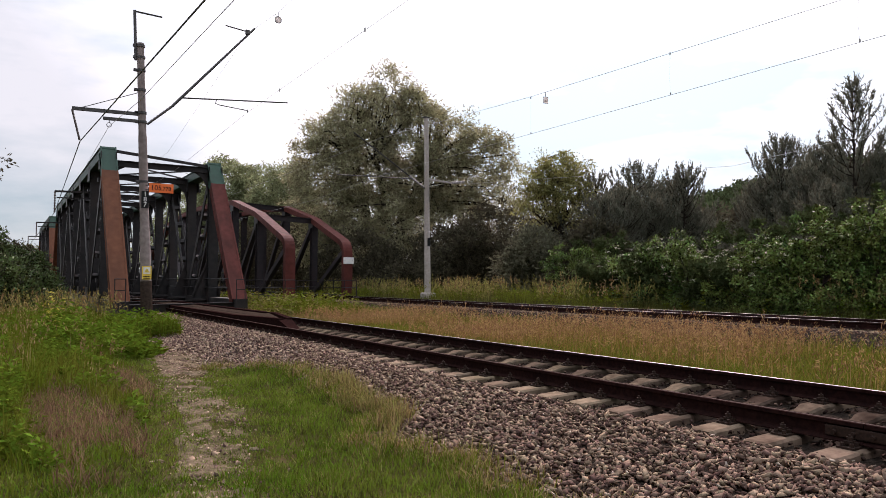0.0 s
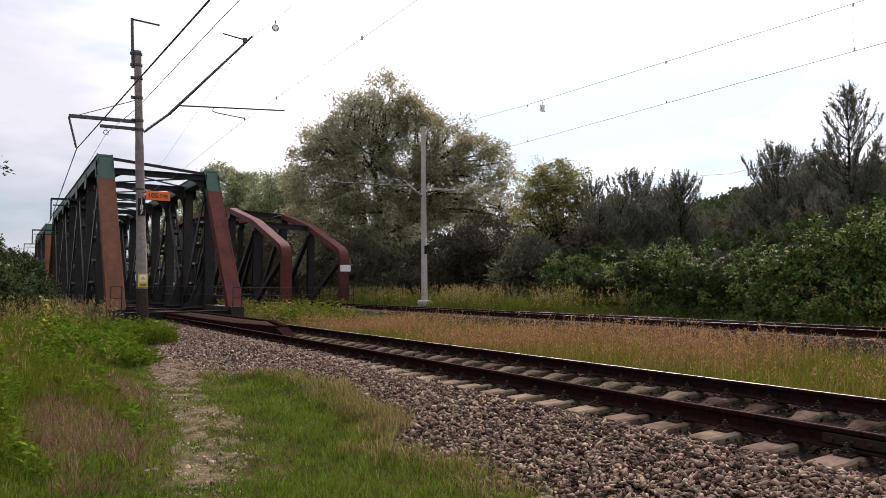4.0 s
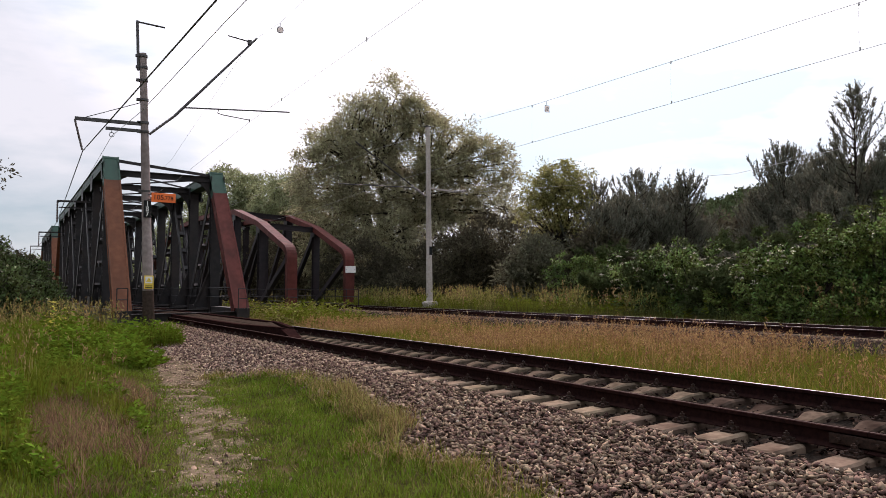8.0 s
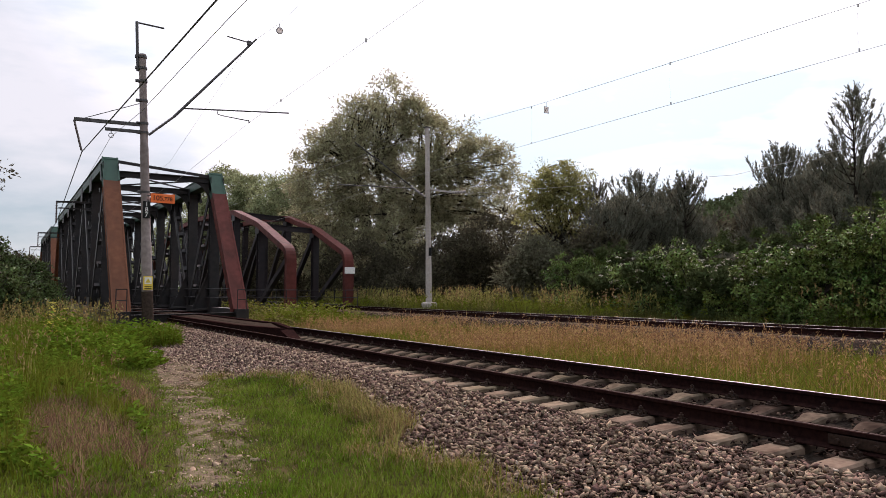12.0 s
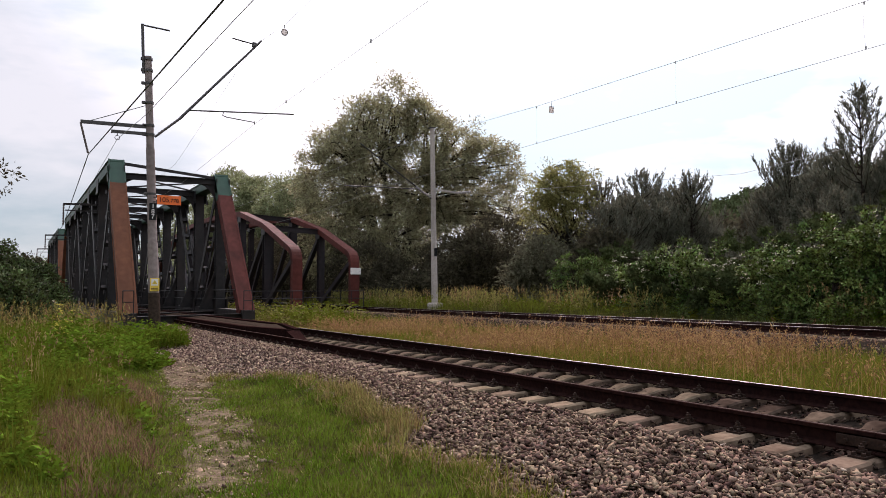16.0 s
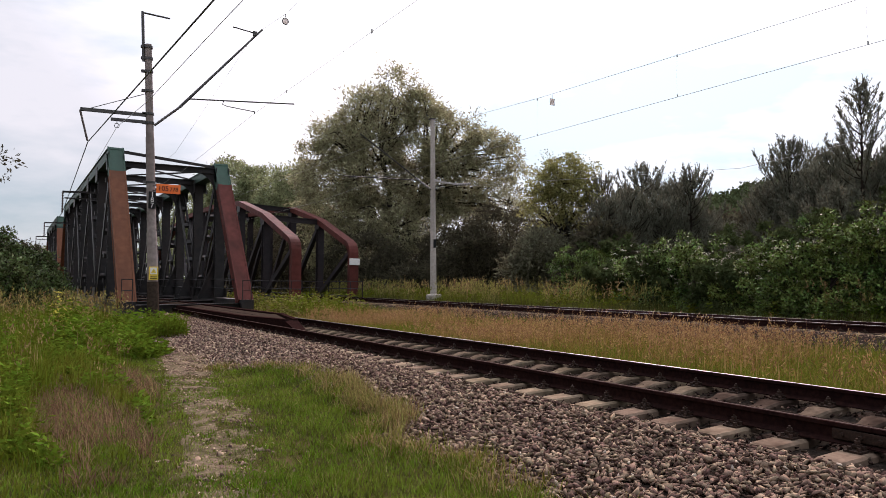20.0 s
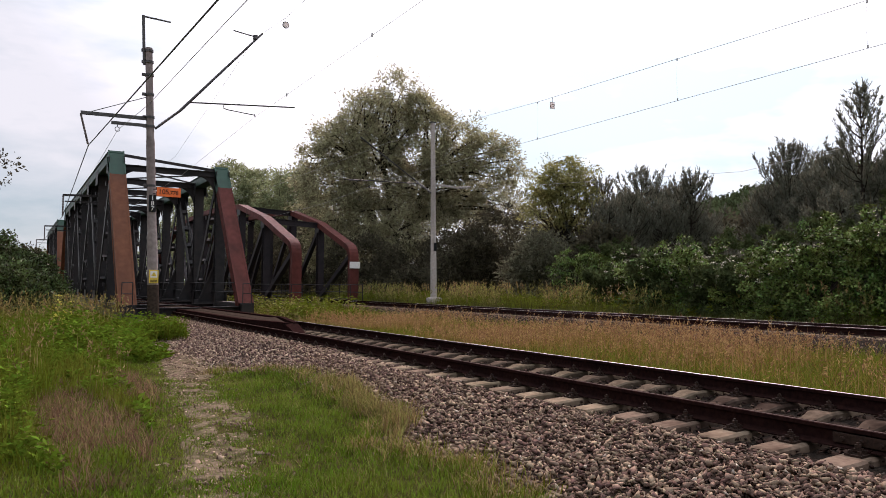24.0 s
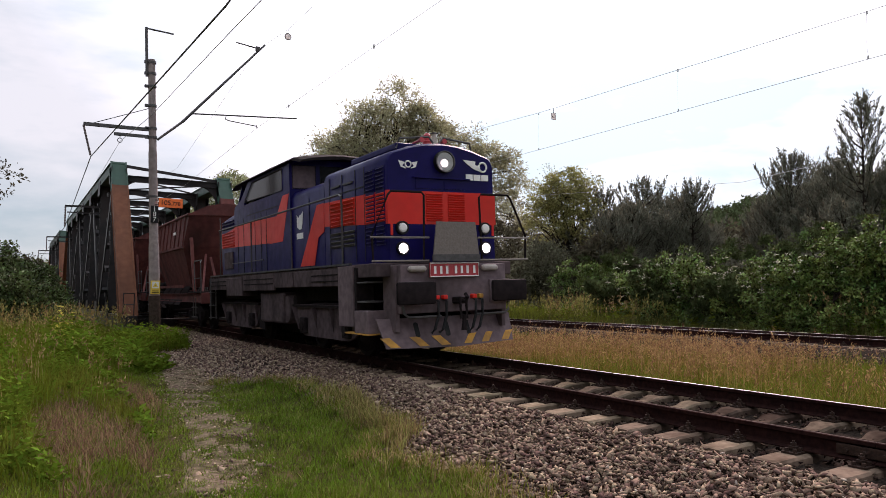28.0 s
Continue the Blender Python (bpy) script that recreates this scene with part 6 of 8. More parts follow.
# ---- loose ballast ----
def stone_shapes(k=16):
    """Angular crushed-rock shapes: hulls of a few random points."""
    out = []
    for i in range(k):
        bm = bmesh.new()
        ext = np.array([1.0, RNG.uniform(0.42, 0.85), RNG.uniform(0.26, 0.50)])
        for p in unit(RNG.normal(size=(8, 3))) * RNG.uniform(0.8, 1.2, (8, 1)):
            bm.verts.new(p * ext)
        bmesh.ops.convex_hull(bm, input=bm.verts[:])
        bmesh.ops.delete(bm, geom=[v for v in bm.verts if not v.link_faces], context="VERTS")
        bmesh.ops.triangulate(bm, faces=bm.faces[:])
        bm.verts.index_update()
        out.append((np.array([v.co[:] for v in bm.verts]), np.array([[v.index for v in f.verts] for f in bm.faces])))
        bm.free()
    return out


def lying(n):
    """Random turns about the upright with a moderate tilt."""
    a, b, c = RNG.uniform(0, 2 * np.pi, n), RNG.normal(size=n) * 0.5, RNG.normal(size=n) * 0.5
    o, i = np.zeros(n), np.ones(n)
    mz = np.stack([np.cos(a), -np.sin(a), o, np.sin(a), np.cos(a), o, o, o, i], 1).reshape(-1, 3, 3)
    mx = np.stack([i, o, o, o, np.cos(b), -np.sin(b), o, np.sin(b), np.cos(b)], 1).reshape(-1, 3, 3)
    my = np.stack([np.cos(c), o, np.sin(c), o, i, o, -np.sin(c), o, np.cos(c)], 1).reshape(-1, 3, 3)
    return mx @ my @ mz


def stone_field(name, P, size, mat, label):
    shapes = stone_shapes()
    which = RNG.integers(0, len(shapes), len(P))
    size = np.asarray(size)
    VS, TS, k = [], [], 0
    for i, (S, F) in enumerate(shapes):
        q = which == i
        n = int(q.sum())
        V = np.einsum("nij,kj->nki", lying(n), S) * size[q][:, None, None] / 2 + P[q][:, None]
        TS.append(((np.arange(n) * len(S) + k)[:, None, None] + F[None]).reshape(-1, 3))
        VS.append(V.reshape(-1, 3))
        k += n * len(S)
    return tagged(part(name, raw_mesh(name, np.concatenate(VS), np.concatenate(TS), mat), None), label, "ballast", kind="stuff")


def bed_points(n, prof, x0, x1, y0, y1, lift=0.012, near=0.0):
    x, y = scatter(n, x0, x1, y0, y1, near)
    return np.stack([x, y, bed_z(prof, x) + RNG.uniform(-0.01, lift, n)], 1)


def build_stones():
    toe = lambda P: P[P[:, 0] > turf_edge(P[:, 1]) - 0.16]
    P = toe(bed_points(21000, NEAR_BED, 3.0, 5.6, 1.5, 14, 0.035, 0.35))
    stone_field("ballast_stones", P, 0.05 + 0.075 * RNG.uniform(size=len(P)) ** 1.6, M["stone"], "crushed grey-brown ballast stones on the shoulder")
    P = toe(bed_points(10000, NEAR_BED, 3.0, 5.6, -10, 1.6, 0.035))
    stone_field("ballast_stones", P, RNG.uniform(0.06, 0.11, len(P)), M["stone"], "crushed ballast stones behind the standpoint")
    P = toe(bed_points(15000, NEAR_BED, 2.7, 5.5, 13, 33, 0.03))
    stone_field("ballast_stones", P, RNG.uniform(0.05, 0.10, len(P)), M["stone_dusty"], "dusty crushed ballast stones towards the bridge")
    # stones heaped over the sleeper ends towards the bridge
    P = bed_points(4200, NEAR_BED, 5.2, 5.86, 9.5, 33, 0.03)
    P[:, 2] += 0.075 * RNG.uniform(0.2, 1.0, len(P)) * np.clip((P[:, 1] - 8.5) / 6, 0, 1)
    stone_field("ballast_stones", P, RNG.uniform(0.05, 0.10, len(P)), M["stone_dusty"], "dusty ballast heaped over the sleeper ends")
    P = bed_points(13000, NEAR_BED, 5.6, 8.6, -8, 33, 0.02, 0.3)
    P[:, 2] += 0.012
    stone_field("ballast_stones", P, RNG.uniform(0.045, 0.085, len(P)), M["stone_oily"], "oil-darkened ballast stones between the sleepers")
    P = bed_points(3500, NEAR_BED, 8.4, 9.3, 1, 33)
    stone_field("ballast_stones", P, RNG.uniform(0.05, 0.08, len(P)), M["stone"], "ballast stones at the meadow edge")
    P = bed_points(6000, FAR_BED, 15.7, 17.2, -2, 46, 0.03)
    stone_field("ballast_stones", P, RNG.uniform(0.06, 0.11, len(P)), M["stone"], "ballast stones on the far shoulder")
    P = bed_points(4500, FAR_BED, 16.0, 20.4, -4, 46)
    stone_field("ballast_stones", P, RNG.uniform(0.05, 0.09, len(P)), M["stone"], "ballast stones of the far track")
    P = toe(bed_points(1100, NEAR_BED, 3.3, 5.7, 1.5, 24, 0.03))
    P[:, 2] += 0.012
    stone_field("ballast_stones", P, RNG.uniform(0.035, 0.08, len(P)), M["stone_pale"], "scattered pale limestone pieces in the ballast")
    # gravel trodden into the path
    n = 4200
    y = RNG.uniform(3, 19.5, n)
    x = path_x(y) + RNG.normal(size=n) * 0.27
    k = 4500
    y2 = 10.5 + 12 * RNG.uniform(size=k) ** 0.8
    x2 = path_x(y2) + RNG.normal(size=k) * 0.42 + 0.2
    x, y = np.concatenate([x, x2]), np.concatenate([y, y2])
    P = np.stack([x, y, surface_z(x, y) + 0.004], 1)
    stone_field("path_gravel", P, 0.014 + 0.05 * RNG.uniform(size=len(P)) ** 2.4, M["stone_dusty"], "small stones trodden into the path")
    # flat stones bedded in the path, proud by a finger's width
    n = 560
    y = 4.5 + 12 * RNG.uniform(size=n) ** 1.15
    x = path_x(y) + RNG.normal(size=n) * 0.24
    P = np.stack([x, y, surface_z(x, y) - 0.006], 1)
    stone_field("path_stones", P, RNG.uniform(0.04, 0.13, n), M["stone"], "flat grey stones bedded in the trodden path")
    # single stones nearest the walker's way
    meshes = [raw_mesh("stone", W * 0.5, F, M["stone_piece"]) for W, F in stone_shapes()]
    heap = tagged(new("loose_stones"), "loose ballast stones at the foot of the shoulder", "ballast", kind="structure")
    for i in range(280):
        y = random.uniform(3.2, 9.0)
        x = 3.3 + random.random() ** 1.3 * 1.9
        if x < turf_edge(y) - 0.05:
            continue
        s = random.uniform(0.055, 0.10)
        ob = part("stone", meshes[i % 16], None, heap)
        ob.matrix_basis = pose(x, y, float(bed_z(NEAR_BED, x)) + 0.022, random.uniform(0, 360), random.uniform(0, 360), random.uniform(0, 360)) @ Matrix.Scale(s, 4)


build_stones()


# ---- train ----
def loft(sections, closed_ends=True):
    """A skin through equal-length rings of points."""
    g = Geo()
    n = len(sections[0])
    vs = [p for s in sections for p in s]
    fs = [(i * n + j, i * n + (j + 1) % n, (i + 1) * n + (j + 1) % n, (i + 1) * n + j) for i in range(len(sections) - 1) for j in range(n)]
    if closed_ends:
        fs += [tuple(range(n))[::-1], tuple(range((len(sections) - 1) * n, len(sections) * n))]
    return g.add(vs, fs)


def hood_ring(y, half, low, eave, crown, inset=0.0):
    h = half - inset
    side = [(-h, low), (-h, eave - 0.16), (-h + 0.035, eave - 0.06), (-h + 0.10, eave), (-h * 0.6, eave + (crown - eave) * 0.55), (-h * 0.3, eave + (crown - eave) * 0.88), (0, crown)]
    ring = side + [(-a, b) for a, b in side[::-1][1:]]
    return [(a, y, b) for a, b in ring]


def slats(owner, mat, x, y0, y1, z0, z1, n, out=-1):
    """Louvre blades on a side at x, one part each."""
    for k in range(n):
        z = z0 + (z1 - z0) * (k + 0.5) / n
        g = Geo()
        g.box((x + out * 0.012, (y0 + y1) / 2, z), (0.03, y1 - y0, (z1 - z0) / n * 0.5), rot=Matrix.Rotation(0.5 * out, 3, "Y"))
        part("louvre", g, mat, owner)


def wheelset_mesh(r):
    g = Geo()
    for s in (-1, 1):
        a, b = Vector((s * 0.685, 0, 0)), Vector((s * 0.82, 0, 0))
        g.tube_axis(a, b, [(0, r + 0.028), (0.22, r + 0.028), (0.26, r), (1, r - 0.006), (1, r - 0.07), (0.75, r - 0.09), (0.72, 0.2), (1.1, 0.17), (1.1, 0.0)], 28)
        for k in range(6):
            w = k / 6 * math.tau
            g.tube_axis(Vector((s * 0.775, math.cos(w) * r * 0.6, math.sin(w) * r * 0.6)), Vector((s * 0.80, math.cos(w) * r * 0.6, math.sin(w) * r * 0.6)), [(0, 0.05), (1, 0.045)], 8)
    g.tube_axis(Vector((-0.8, 0, 0)), Vector((0.8, 0, 0)), [(0, 0.085), (1, 0.085)], 12)
    return g


WHEELS = []


def build_loco():
    lo = thing("diesel_locomotive", "dark blue and red diesel shunting locomotive with lit headlights", "locomotive", at=NEAR @ pose(0, 560, 0))
    H = 1.12
    # hoods
    hood = part("engine_hood", loft([hood_ring(0.0, H, 1.75, 3.66, 3.86, 0.03), hood_ring(0.05, H, 1.75, 3.69, 3.90), hood_ring(2.95, H, 1.75, 3.69, 3.90), hood_ring(3.0, H, 1.75, 3.66, 3.86, 0.03)]), M["blue"], lo, "dark blue long hood", smooth=True)
    mid = part("engine_hood", loft([hood_ring(3.0, H - 0.01, 1.75, 3.56, 3.72), hood_ring(5.1, H - 0.01, 1.75, 3.56, 3.72)]), M["blue"], lo, smooth=True)
    rear = part("engine_hood", loft([hood_ring(9.9, H, 1.75, 3.58, 3.68), hood_ring(10.4, H, 1.75, 3.56, 3.66), hood_ring(11.6, H, 1.75, 3.46, 3.56), hood_ring(11.66, H, 1.75, 3.42, 3.52, 0.04)]), M["blue"], lo, smooth=True)
    # cab: tall glazed house with raked rear screen and an arched roof that runs out as a visor
    C0, C1, S = 5.05, 10.0, 3.60
    cab = part("cab", loft([[(-1.16, y, 1.75), (-1.16, y, S), (1.16, y, S), (1.16, y, 1.75)] for y in (C0, C1)]), M["blue"], lo)
    g = Geo()
    for x in (-1.13, 1.13):
        g.poly([(x - 0.03, C0, S), (x - 0.03, 5.58, S), (x - 0.03, 5.58, 4.27), (x - 0.03, C0, 4.27)], 0.06, (1, 0, 0))
        g.poly([(x - 0.03, 8.92, S), (x - 0.03, 9.98, S), (x - 0.03, 9.94, 3.70), (x - 0.03, 9.30, 3.84), (x - 0.03, 8.50, 4.27), (x - 0.03, 8.10, 4.27), (x - 0.03, 8.92, 3.74)], 0.06, (1, 0, 0))
        g.span((x - 0.028, 5.5, S), (x + 0.028, 9.0, S + 0.07))
        g.span((x - 0.028, 5.5, 4.20), (x + 0.028, 8.3, 4.28))
    for x in (-0.46, 0.46):
        g.span((x - 0.05, C0 + 0.01, S), (x + 0.05, C0 + 0.07, 4.36))
    g.span((-1.12, C0 + 0.012, 4.22), (1.12, C0 + 0.068, 4.36)).span((-1.1, C0 + 0.012, S), (1.1, C0 + 0.068, S + 0.06))
    for x in (-1.06, 0, 1.06):
        g.bar((x, 9.38, 4.24), (x, 9.94, 3.62), 0.08, 0.06)
    part("window_frame", g, M["blue"], cab, "dark blue window posts")
    for x in (-1.165, 1.165):
        part("window_gasket", Geo().tube([(x, 5.58, 3.68), (x, 8.88, 3.74), (x, 8.08, 4.2), (x, 5.58, 4.2)], 0.014, 5, True), M["black"], cab)
    part("window_gasket", Geo().tube([(-1.08, C0 - 0.005, 3.67), (-0.52, C0 - 0.005, 3.67), (-0.52, C0 - 0.005, 4.21), (-1.08, C0 - 0.005, 4.21)], 0.012, 5, True), M["black"], cab)

    def roof_ring(y, z, w=1.25):
        top = [(-w, y, z), (-w * 0.94, y, z + 0.06), (-w * 0.7, y, z + 0.12), (-w * 0.35, y, z + 0.17), (0, y, z + 0.19)]
        low = [(w * 0.7, y, z + 0.06), (0, y, z + 0.12), (-w * 0.7, y, z + 0.06)]
        return top + [(-p[0], p[1], p[2]) for p in top[::-1][1:]] + low
    part("cab_roof", loft([roof_ring(4.52, 4.20, 1.1), roof_ring(4.72, 4.27), roof_ring(8.6, 4.28), roof_ring(9.5, 4.27), roof_ring(10.45, 4.24, 1.12)]), M["darkgrey"], cab, "dark arched cab roof running out as a visor")
    for x in (-1.14, 1.14):
        part("side_window", Geo().poly([(x - 0.006, 5.58, 3.68), (x - 0.006, 8.88, 3.74), (x - 0.006, 8.08, 4.2), (x - 0.006, 5.58, 4.2)], 0.012, (1, 0, 0)), M["glass"], cab, "large dark cab window with raked rear edge")
    # outer panes are opaque grey, the sky's reflection painted in
    part("front_window", Geo().span((-1.09, C0 + 0.01, 3.66), (-0.51, C0 + 0.025, 4.22)), M["grey"], cab, "end window painted grey for its sky reflection")
    part("front_window", Geo().span((-0.41, C0 + 0.01, 3.66), (0.41, C0 + 0.025, 4.22)), M["glass"], cab)
    part("front_window", Geo().span((0.51, C0 + 0.01, 3.66), (1.09, C0 + 0.025, 4.22)), M["grey"], cab)
    for x0, x1 in ((-1.02, -0.04), (0.04, 1.02)):
        part("rear_windscreen", Geo().poly([(x0, 9.40, 4.23), (x1, 9.40, 4.23), (x1, 9.94, 3.64), (x0, 9.94, 3.64)], 0.012, (0, 0.74, 0.67)), M["glass"], cab)
    # black blocks behind the glass stand for the dim inside of the cab
    part("cab_interior", Geo().span((-0.95, 5.5, 3.3), (0.95, 6.9, 3.95)).span((-0.5, 7.2, 3.3), (0.3, 7.7, 4.05), 0.08).span((-1.0, 8.6, 3.3), (1.0, 9.3, 3.68)), M["black"], cab)
    part("sun_blind", Geo().span((-1.08, 8.35, 3.68), (-1.06, 8.75, 3.90)), M["screen"], cab, "pale folded curtain behind the cab window")
    part("roof_vent", Geo().span((-0.9, 7.1, 4.40), (-0.4, 7.9, 4.50), 0.03), M["darkgrey"], cab)
    part("rain_gutter", Geo().tube([(-1.2, 4.9, 4.30), (-1.2, 9.6, 4.30)], 0.016, 5).tube([(1.2, 4.9, 4.30), (1.2, 9.6, 4.30)], 0.016, 5), M["darkgrey"], cab)
    # paint: red band and slashes, set slightly proud
    e = 0.006
    part("red_band", Geo().span((-H - e, -e, 2.42), (H + e, 0.0 + 0.012, 3.01)), M["red"], hood, "bright red band across the nose")
    for s in (-1, 1):
        x = s * H
        o = (s, 0, 0)
        part("red_band", Geo().poly([(x, 0.0, 2.42), (x, 2.98, 2.60), (x, 2.98, 3.09), (x, 0.0, 3.01)], e, o), M["red"], hood)
        part("red_slash", Geo().poly([(x, 3.0, 3.10), (x, 3.4, 3.10), (x, 4.5, 1.82), (x, 3.6, 1.82), (x, 3.35, 2.4), (x, 3.0, 2.5)], e, o), M["red"], mid, "slanting red flash")
        part("red_slash", Geo().poly([(x * 1.036, 5.10, 3.55), (x * 1.036, 5.55, 3.55), (x * 1.036, 6.65, 2.55), (x * 1.036, 6.65, 2.46), (x * 1.036, 5.6, 2.46)], e, o), M["red"], cab, "slanting red flash")
        part("red_band", Geo().poly([(x * 1.036, 5.95, 2.46), (x * 1.036, 9.98, 2.56), (x * 1.036, 9.98, 3.18), (x * 1.036, 5.95, 3.1)], e * 0.8, o), M["red"], cab)
        part("red_band", Geo().poly([(x, 10.04, 2.56), (x, 11.6, 2.6), (x, 11.6, 3.0), (x, 10.04, 3.14)], e, o), M["red"], rear)
    # side louvres, doors, seams
    for s in (-1, 1):
        x = s * H
        for y0, y1 in ((0.10, 0.43), (0.52, 0.86)):
            bz = part("louvre_panel", Geo().span((x + s * 0.004, y0 - 0.02, 2.06), (x + s * 0.014, y1 + 0.02, 3.46)), M["blue"], hood)
            slats(bz, M["red"], x + s * 0.006, y0, y1, 2.46, 3.0, 8, s)
            slats(bz, M["blue"], x + s * 0.006, y0, y1, 3.04, 3.44, 6, s)
            slats(bz, M["blue"], x + s * 0.006, y0, y1, 2.08, 2.42, 5, s)
        for y0, y1 in ((1.42, 1.95), (2.05, 2.6)):
            slats(hood, M["red"], x + s * 0.006, y0, y1, 2.52, 3.04, 7, s)
            slats(hood, M["galv"], x + s * 0.006, y0, y1, 2.1, 2.44, 4, s)
            part("louvre", Geo().box((x + s * 0.014, (y0 + y1) / 2, 3.34), (0.03, (y1 - y0) * 0.8, 0.035)), M["galv"], hood)
        g = Geo()
        for y in (0.95, 1.36, 2.0, 2.66):
            g.span((x + s * 0.002, y - 0.012, 1.8), (x + s * 0.010, y + 0.012, 3.55))
        g.span((x + s * 0.002, 0.95, 3.18), (x + s * 0.010, 2.9, 3.2))
        part("door_seam", g, M["black"], hood)
        g = Geo()
        for y in (3.9,):
            g.span((x - 0.01 * s + s * 0.002, y - 0.012, 1.8), (x - 0.01 * s + s * 0.012, y + 0.012, 3.3))
        part("door_seam", g, M["black"], mid)
        g = Geo()
        for y in (6.9, 7.35, 7.9, 9.0, 9.6):
            g.span((s * 1.161, y - 0.014, 1.8), (s * 1.171, y + 0.014, 3.3))
        g.span((s * 1.161, 6.0, 3.34), (s * 1.171, 8.6, 3.36))
        part("door_seam", g, M["black"], cab)
        slats(rear, M["blue"], x + s * 0.006, 10.15, 11.5, 3.12, 3.4, 3, s)
        slats(rear, M["red"], x + s * 0.006, 10.15, 11.5, 2.58, 3.06, 6, s)
        part("side_box", Geo().span((x, 10.3, 1.95), (x + s * 0.05, 11.2, 2.45), 0.015), M["frame_dirty"], rear, "small grey equipment door")
        # handrail along the hood with stanchions
        g = Geo().tube([(s * 1.36, 11.0, 3.1), (s * 1.36, 1.62, 3.1), (s * 1.36, 1.5, 3.05), (s * 1.36, 1.48, 2.9), (s * 1.36, 1.48, 1.76)], 0.022, 8)
        for y in (4.4, 7.6, 10.9):
            g.tube([(s * 1.36, y, 1.76), (s * 1.36, y, 3.1)], 0.018, 7)
        part("handrail", g, M["galv"], lo, "slim grey side handrail", smooth=True)
        part("grab_rail", Geo().tube([(s * 1.24, 6.9, 2.05), (s * 1.26, 6.9, 2.08), (s * 1.26, 9.9, 2.08), (s * 1.24, 9.9, 2.05)], 0.014, 6), M["galv"], lo)
        # white mark and bars on the side
        sx = s * (H - 0.01)
        part("logo_wing", Geo().poly([(sx, 4.30, 3.06), (sx, 4.42, 3.0), (sx, 4.52, 2.98), (sx, 4.62, 2.92), (sx, 4.72, 3.0), (sx, 4.70, 2.72), (sx, 4.56, 2.66), (sx, 4.42, 2.66), (sx, 4.34, 2.80)], 0.008, (s, 0, 0)), M["white"], mid, "white winged mark")
        part("logo_bar", Geo().poly([(sx, 4.32, 2.58), (sx, 4.74, 2.58), (sx, 4.74, 2.45), (sx, 4.32, 2.45)], 0.008, (s, 0, 0)), M["white"], mid)
    # nose details
    c = Vector((0.02, 0, 3.55))
    lamp = part("headlamp_housing", Geo().tube_axis(c + Vector((0, 0.05, 0)), c + Vector((0, -0.10, 0)), [(0, 0.205), (0.8, 0.2), (1, 0.19), (1, 0.175), (0.35, 0.165), (0.3, 0.0)], 28), M["black"], lo, "large round top headlight", smooth=True)
    part("lens", Geo().tube_axis(c + Vector((0, -0.085, 0)), c + Vector((0, -0.095, 0)), [(0, 0.172), (1, 0.165)], 28), M["lens"], lamp)
    part("bulb", Geo().tube_axis(c + Vector((-0.02, -0.03, -0.03)), c + Vector((-0.02, -0.10, -0.03)), [(0, 0.05), (0.5, 0.075), (1, 0.062)], 18), M["lamp_on"], lamp)
    part("lamp_ring", Geo().tube([c + Vector((math.cos(w) * 0.188, -0.1, math.sin(w) * 0.188)) for w in [k / 28 * math.tau for k in range(28)]], 0.012, 6, True), M["galv"], lamp)
    for s in (-1, 1):
        for z, lit in ((2.35, False), (1.99, True)):
            c = Vector((s * 0.86, 0, z))
            lh = part("headlamp", Geo().tube_axis(c + Vector((0, 0.03, 0)), c + Vector((0, -0.07, 0)), [(0, 0.125), (1, 0.115), (1, 0.095), (0.5, 0.08)], 20), M["black"], lo, "lit round lower headlight" if lit else "unlit round marker light", smooth=True)
            part("lens", Geo().tube_axis(c + Vector((0, -0.05, 0)), c + Vector((0, -0.085, 0)), [(0, 0.088), (0.7, 0.078), (1, 0.05)], 20), M["lamp_on"] if lit else M["white"], lh)
        part("red_strip", Geo().span((s * 1.03, -0.012, 2.22), (s * 1.075, 0, 2.42)), M["red"], hood)
        part("marker_bar", Geo().tube_axis(Vector((s * 0.74 - 0.17 - 0.04, -0.66, 1.62)), Vector((s * 0.74 + 0.17 - 0.04, -0.66, 1.62)), [(0, 0.03), (0.1, 0.055), (0.9, 0.055), (1, 0.03)], 12), M["concrete"], lo, "pale marker lamp bar")
    for x0, x1 in ((-0.36, -0.03), (0.10, 0.44)):
        for k in range(12):
            g = Geo().box(((x0 + x1) / 2, -0.018, 2.49 + k * 0.043), (x1 - x0, 0.026, 0.018), rot=Matrix.Rotation(0.5, 3, "X"))
            part("nose_louvre", g, M["red"], hood)
    g = Geo().span((-0.62, -0.05, 3.24), (0.56, 0, 3.262)).span((-0.56, -0.012, 3.06), (-0.01, 0, 3.075)).span((0.03, -0.012, 3.06), (0.5, 0, 3.075)).span((0.03, -0.012, 3.09), (0.045, 0, 3.22)).span((-0.56, -0.01, 3.06), (-0.548, 0, 3.24))
    part("nose_ledge", g, M["blue"], hood)
    part("screen_panel", Geo().add([(-0.41, -0.46, 2.43), (0.38, -0.46, 2.43), (0.45, -0.46, 1.76), (-0.50, -0.46, 1.76), (-0.41, -0.43, 2.43), (0.38, -0.43, 2.43), (0.45, -0.43, 1.76), (-0.50, -0.43, 1.76)],
                                   [(0, 1, 2, 3), (7, 6, 5, 4), (0, 4, 5, 1), (1, 5, 6, 2), (2, 6, 7, 3), (3, 7, 4, 0)]), M["screen"], lo, "grey tread plate before the nose")
    part("plate_edge", Geo().span((-0.50, -0.475, 1.74), (0.45, -0.43, 1.86)), M["galv"], lo)
    # winged badge and white logo as plain shapes
    bx, bz = -0.70, 3.48
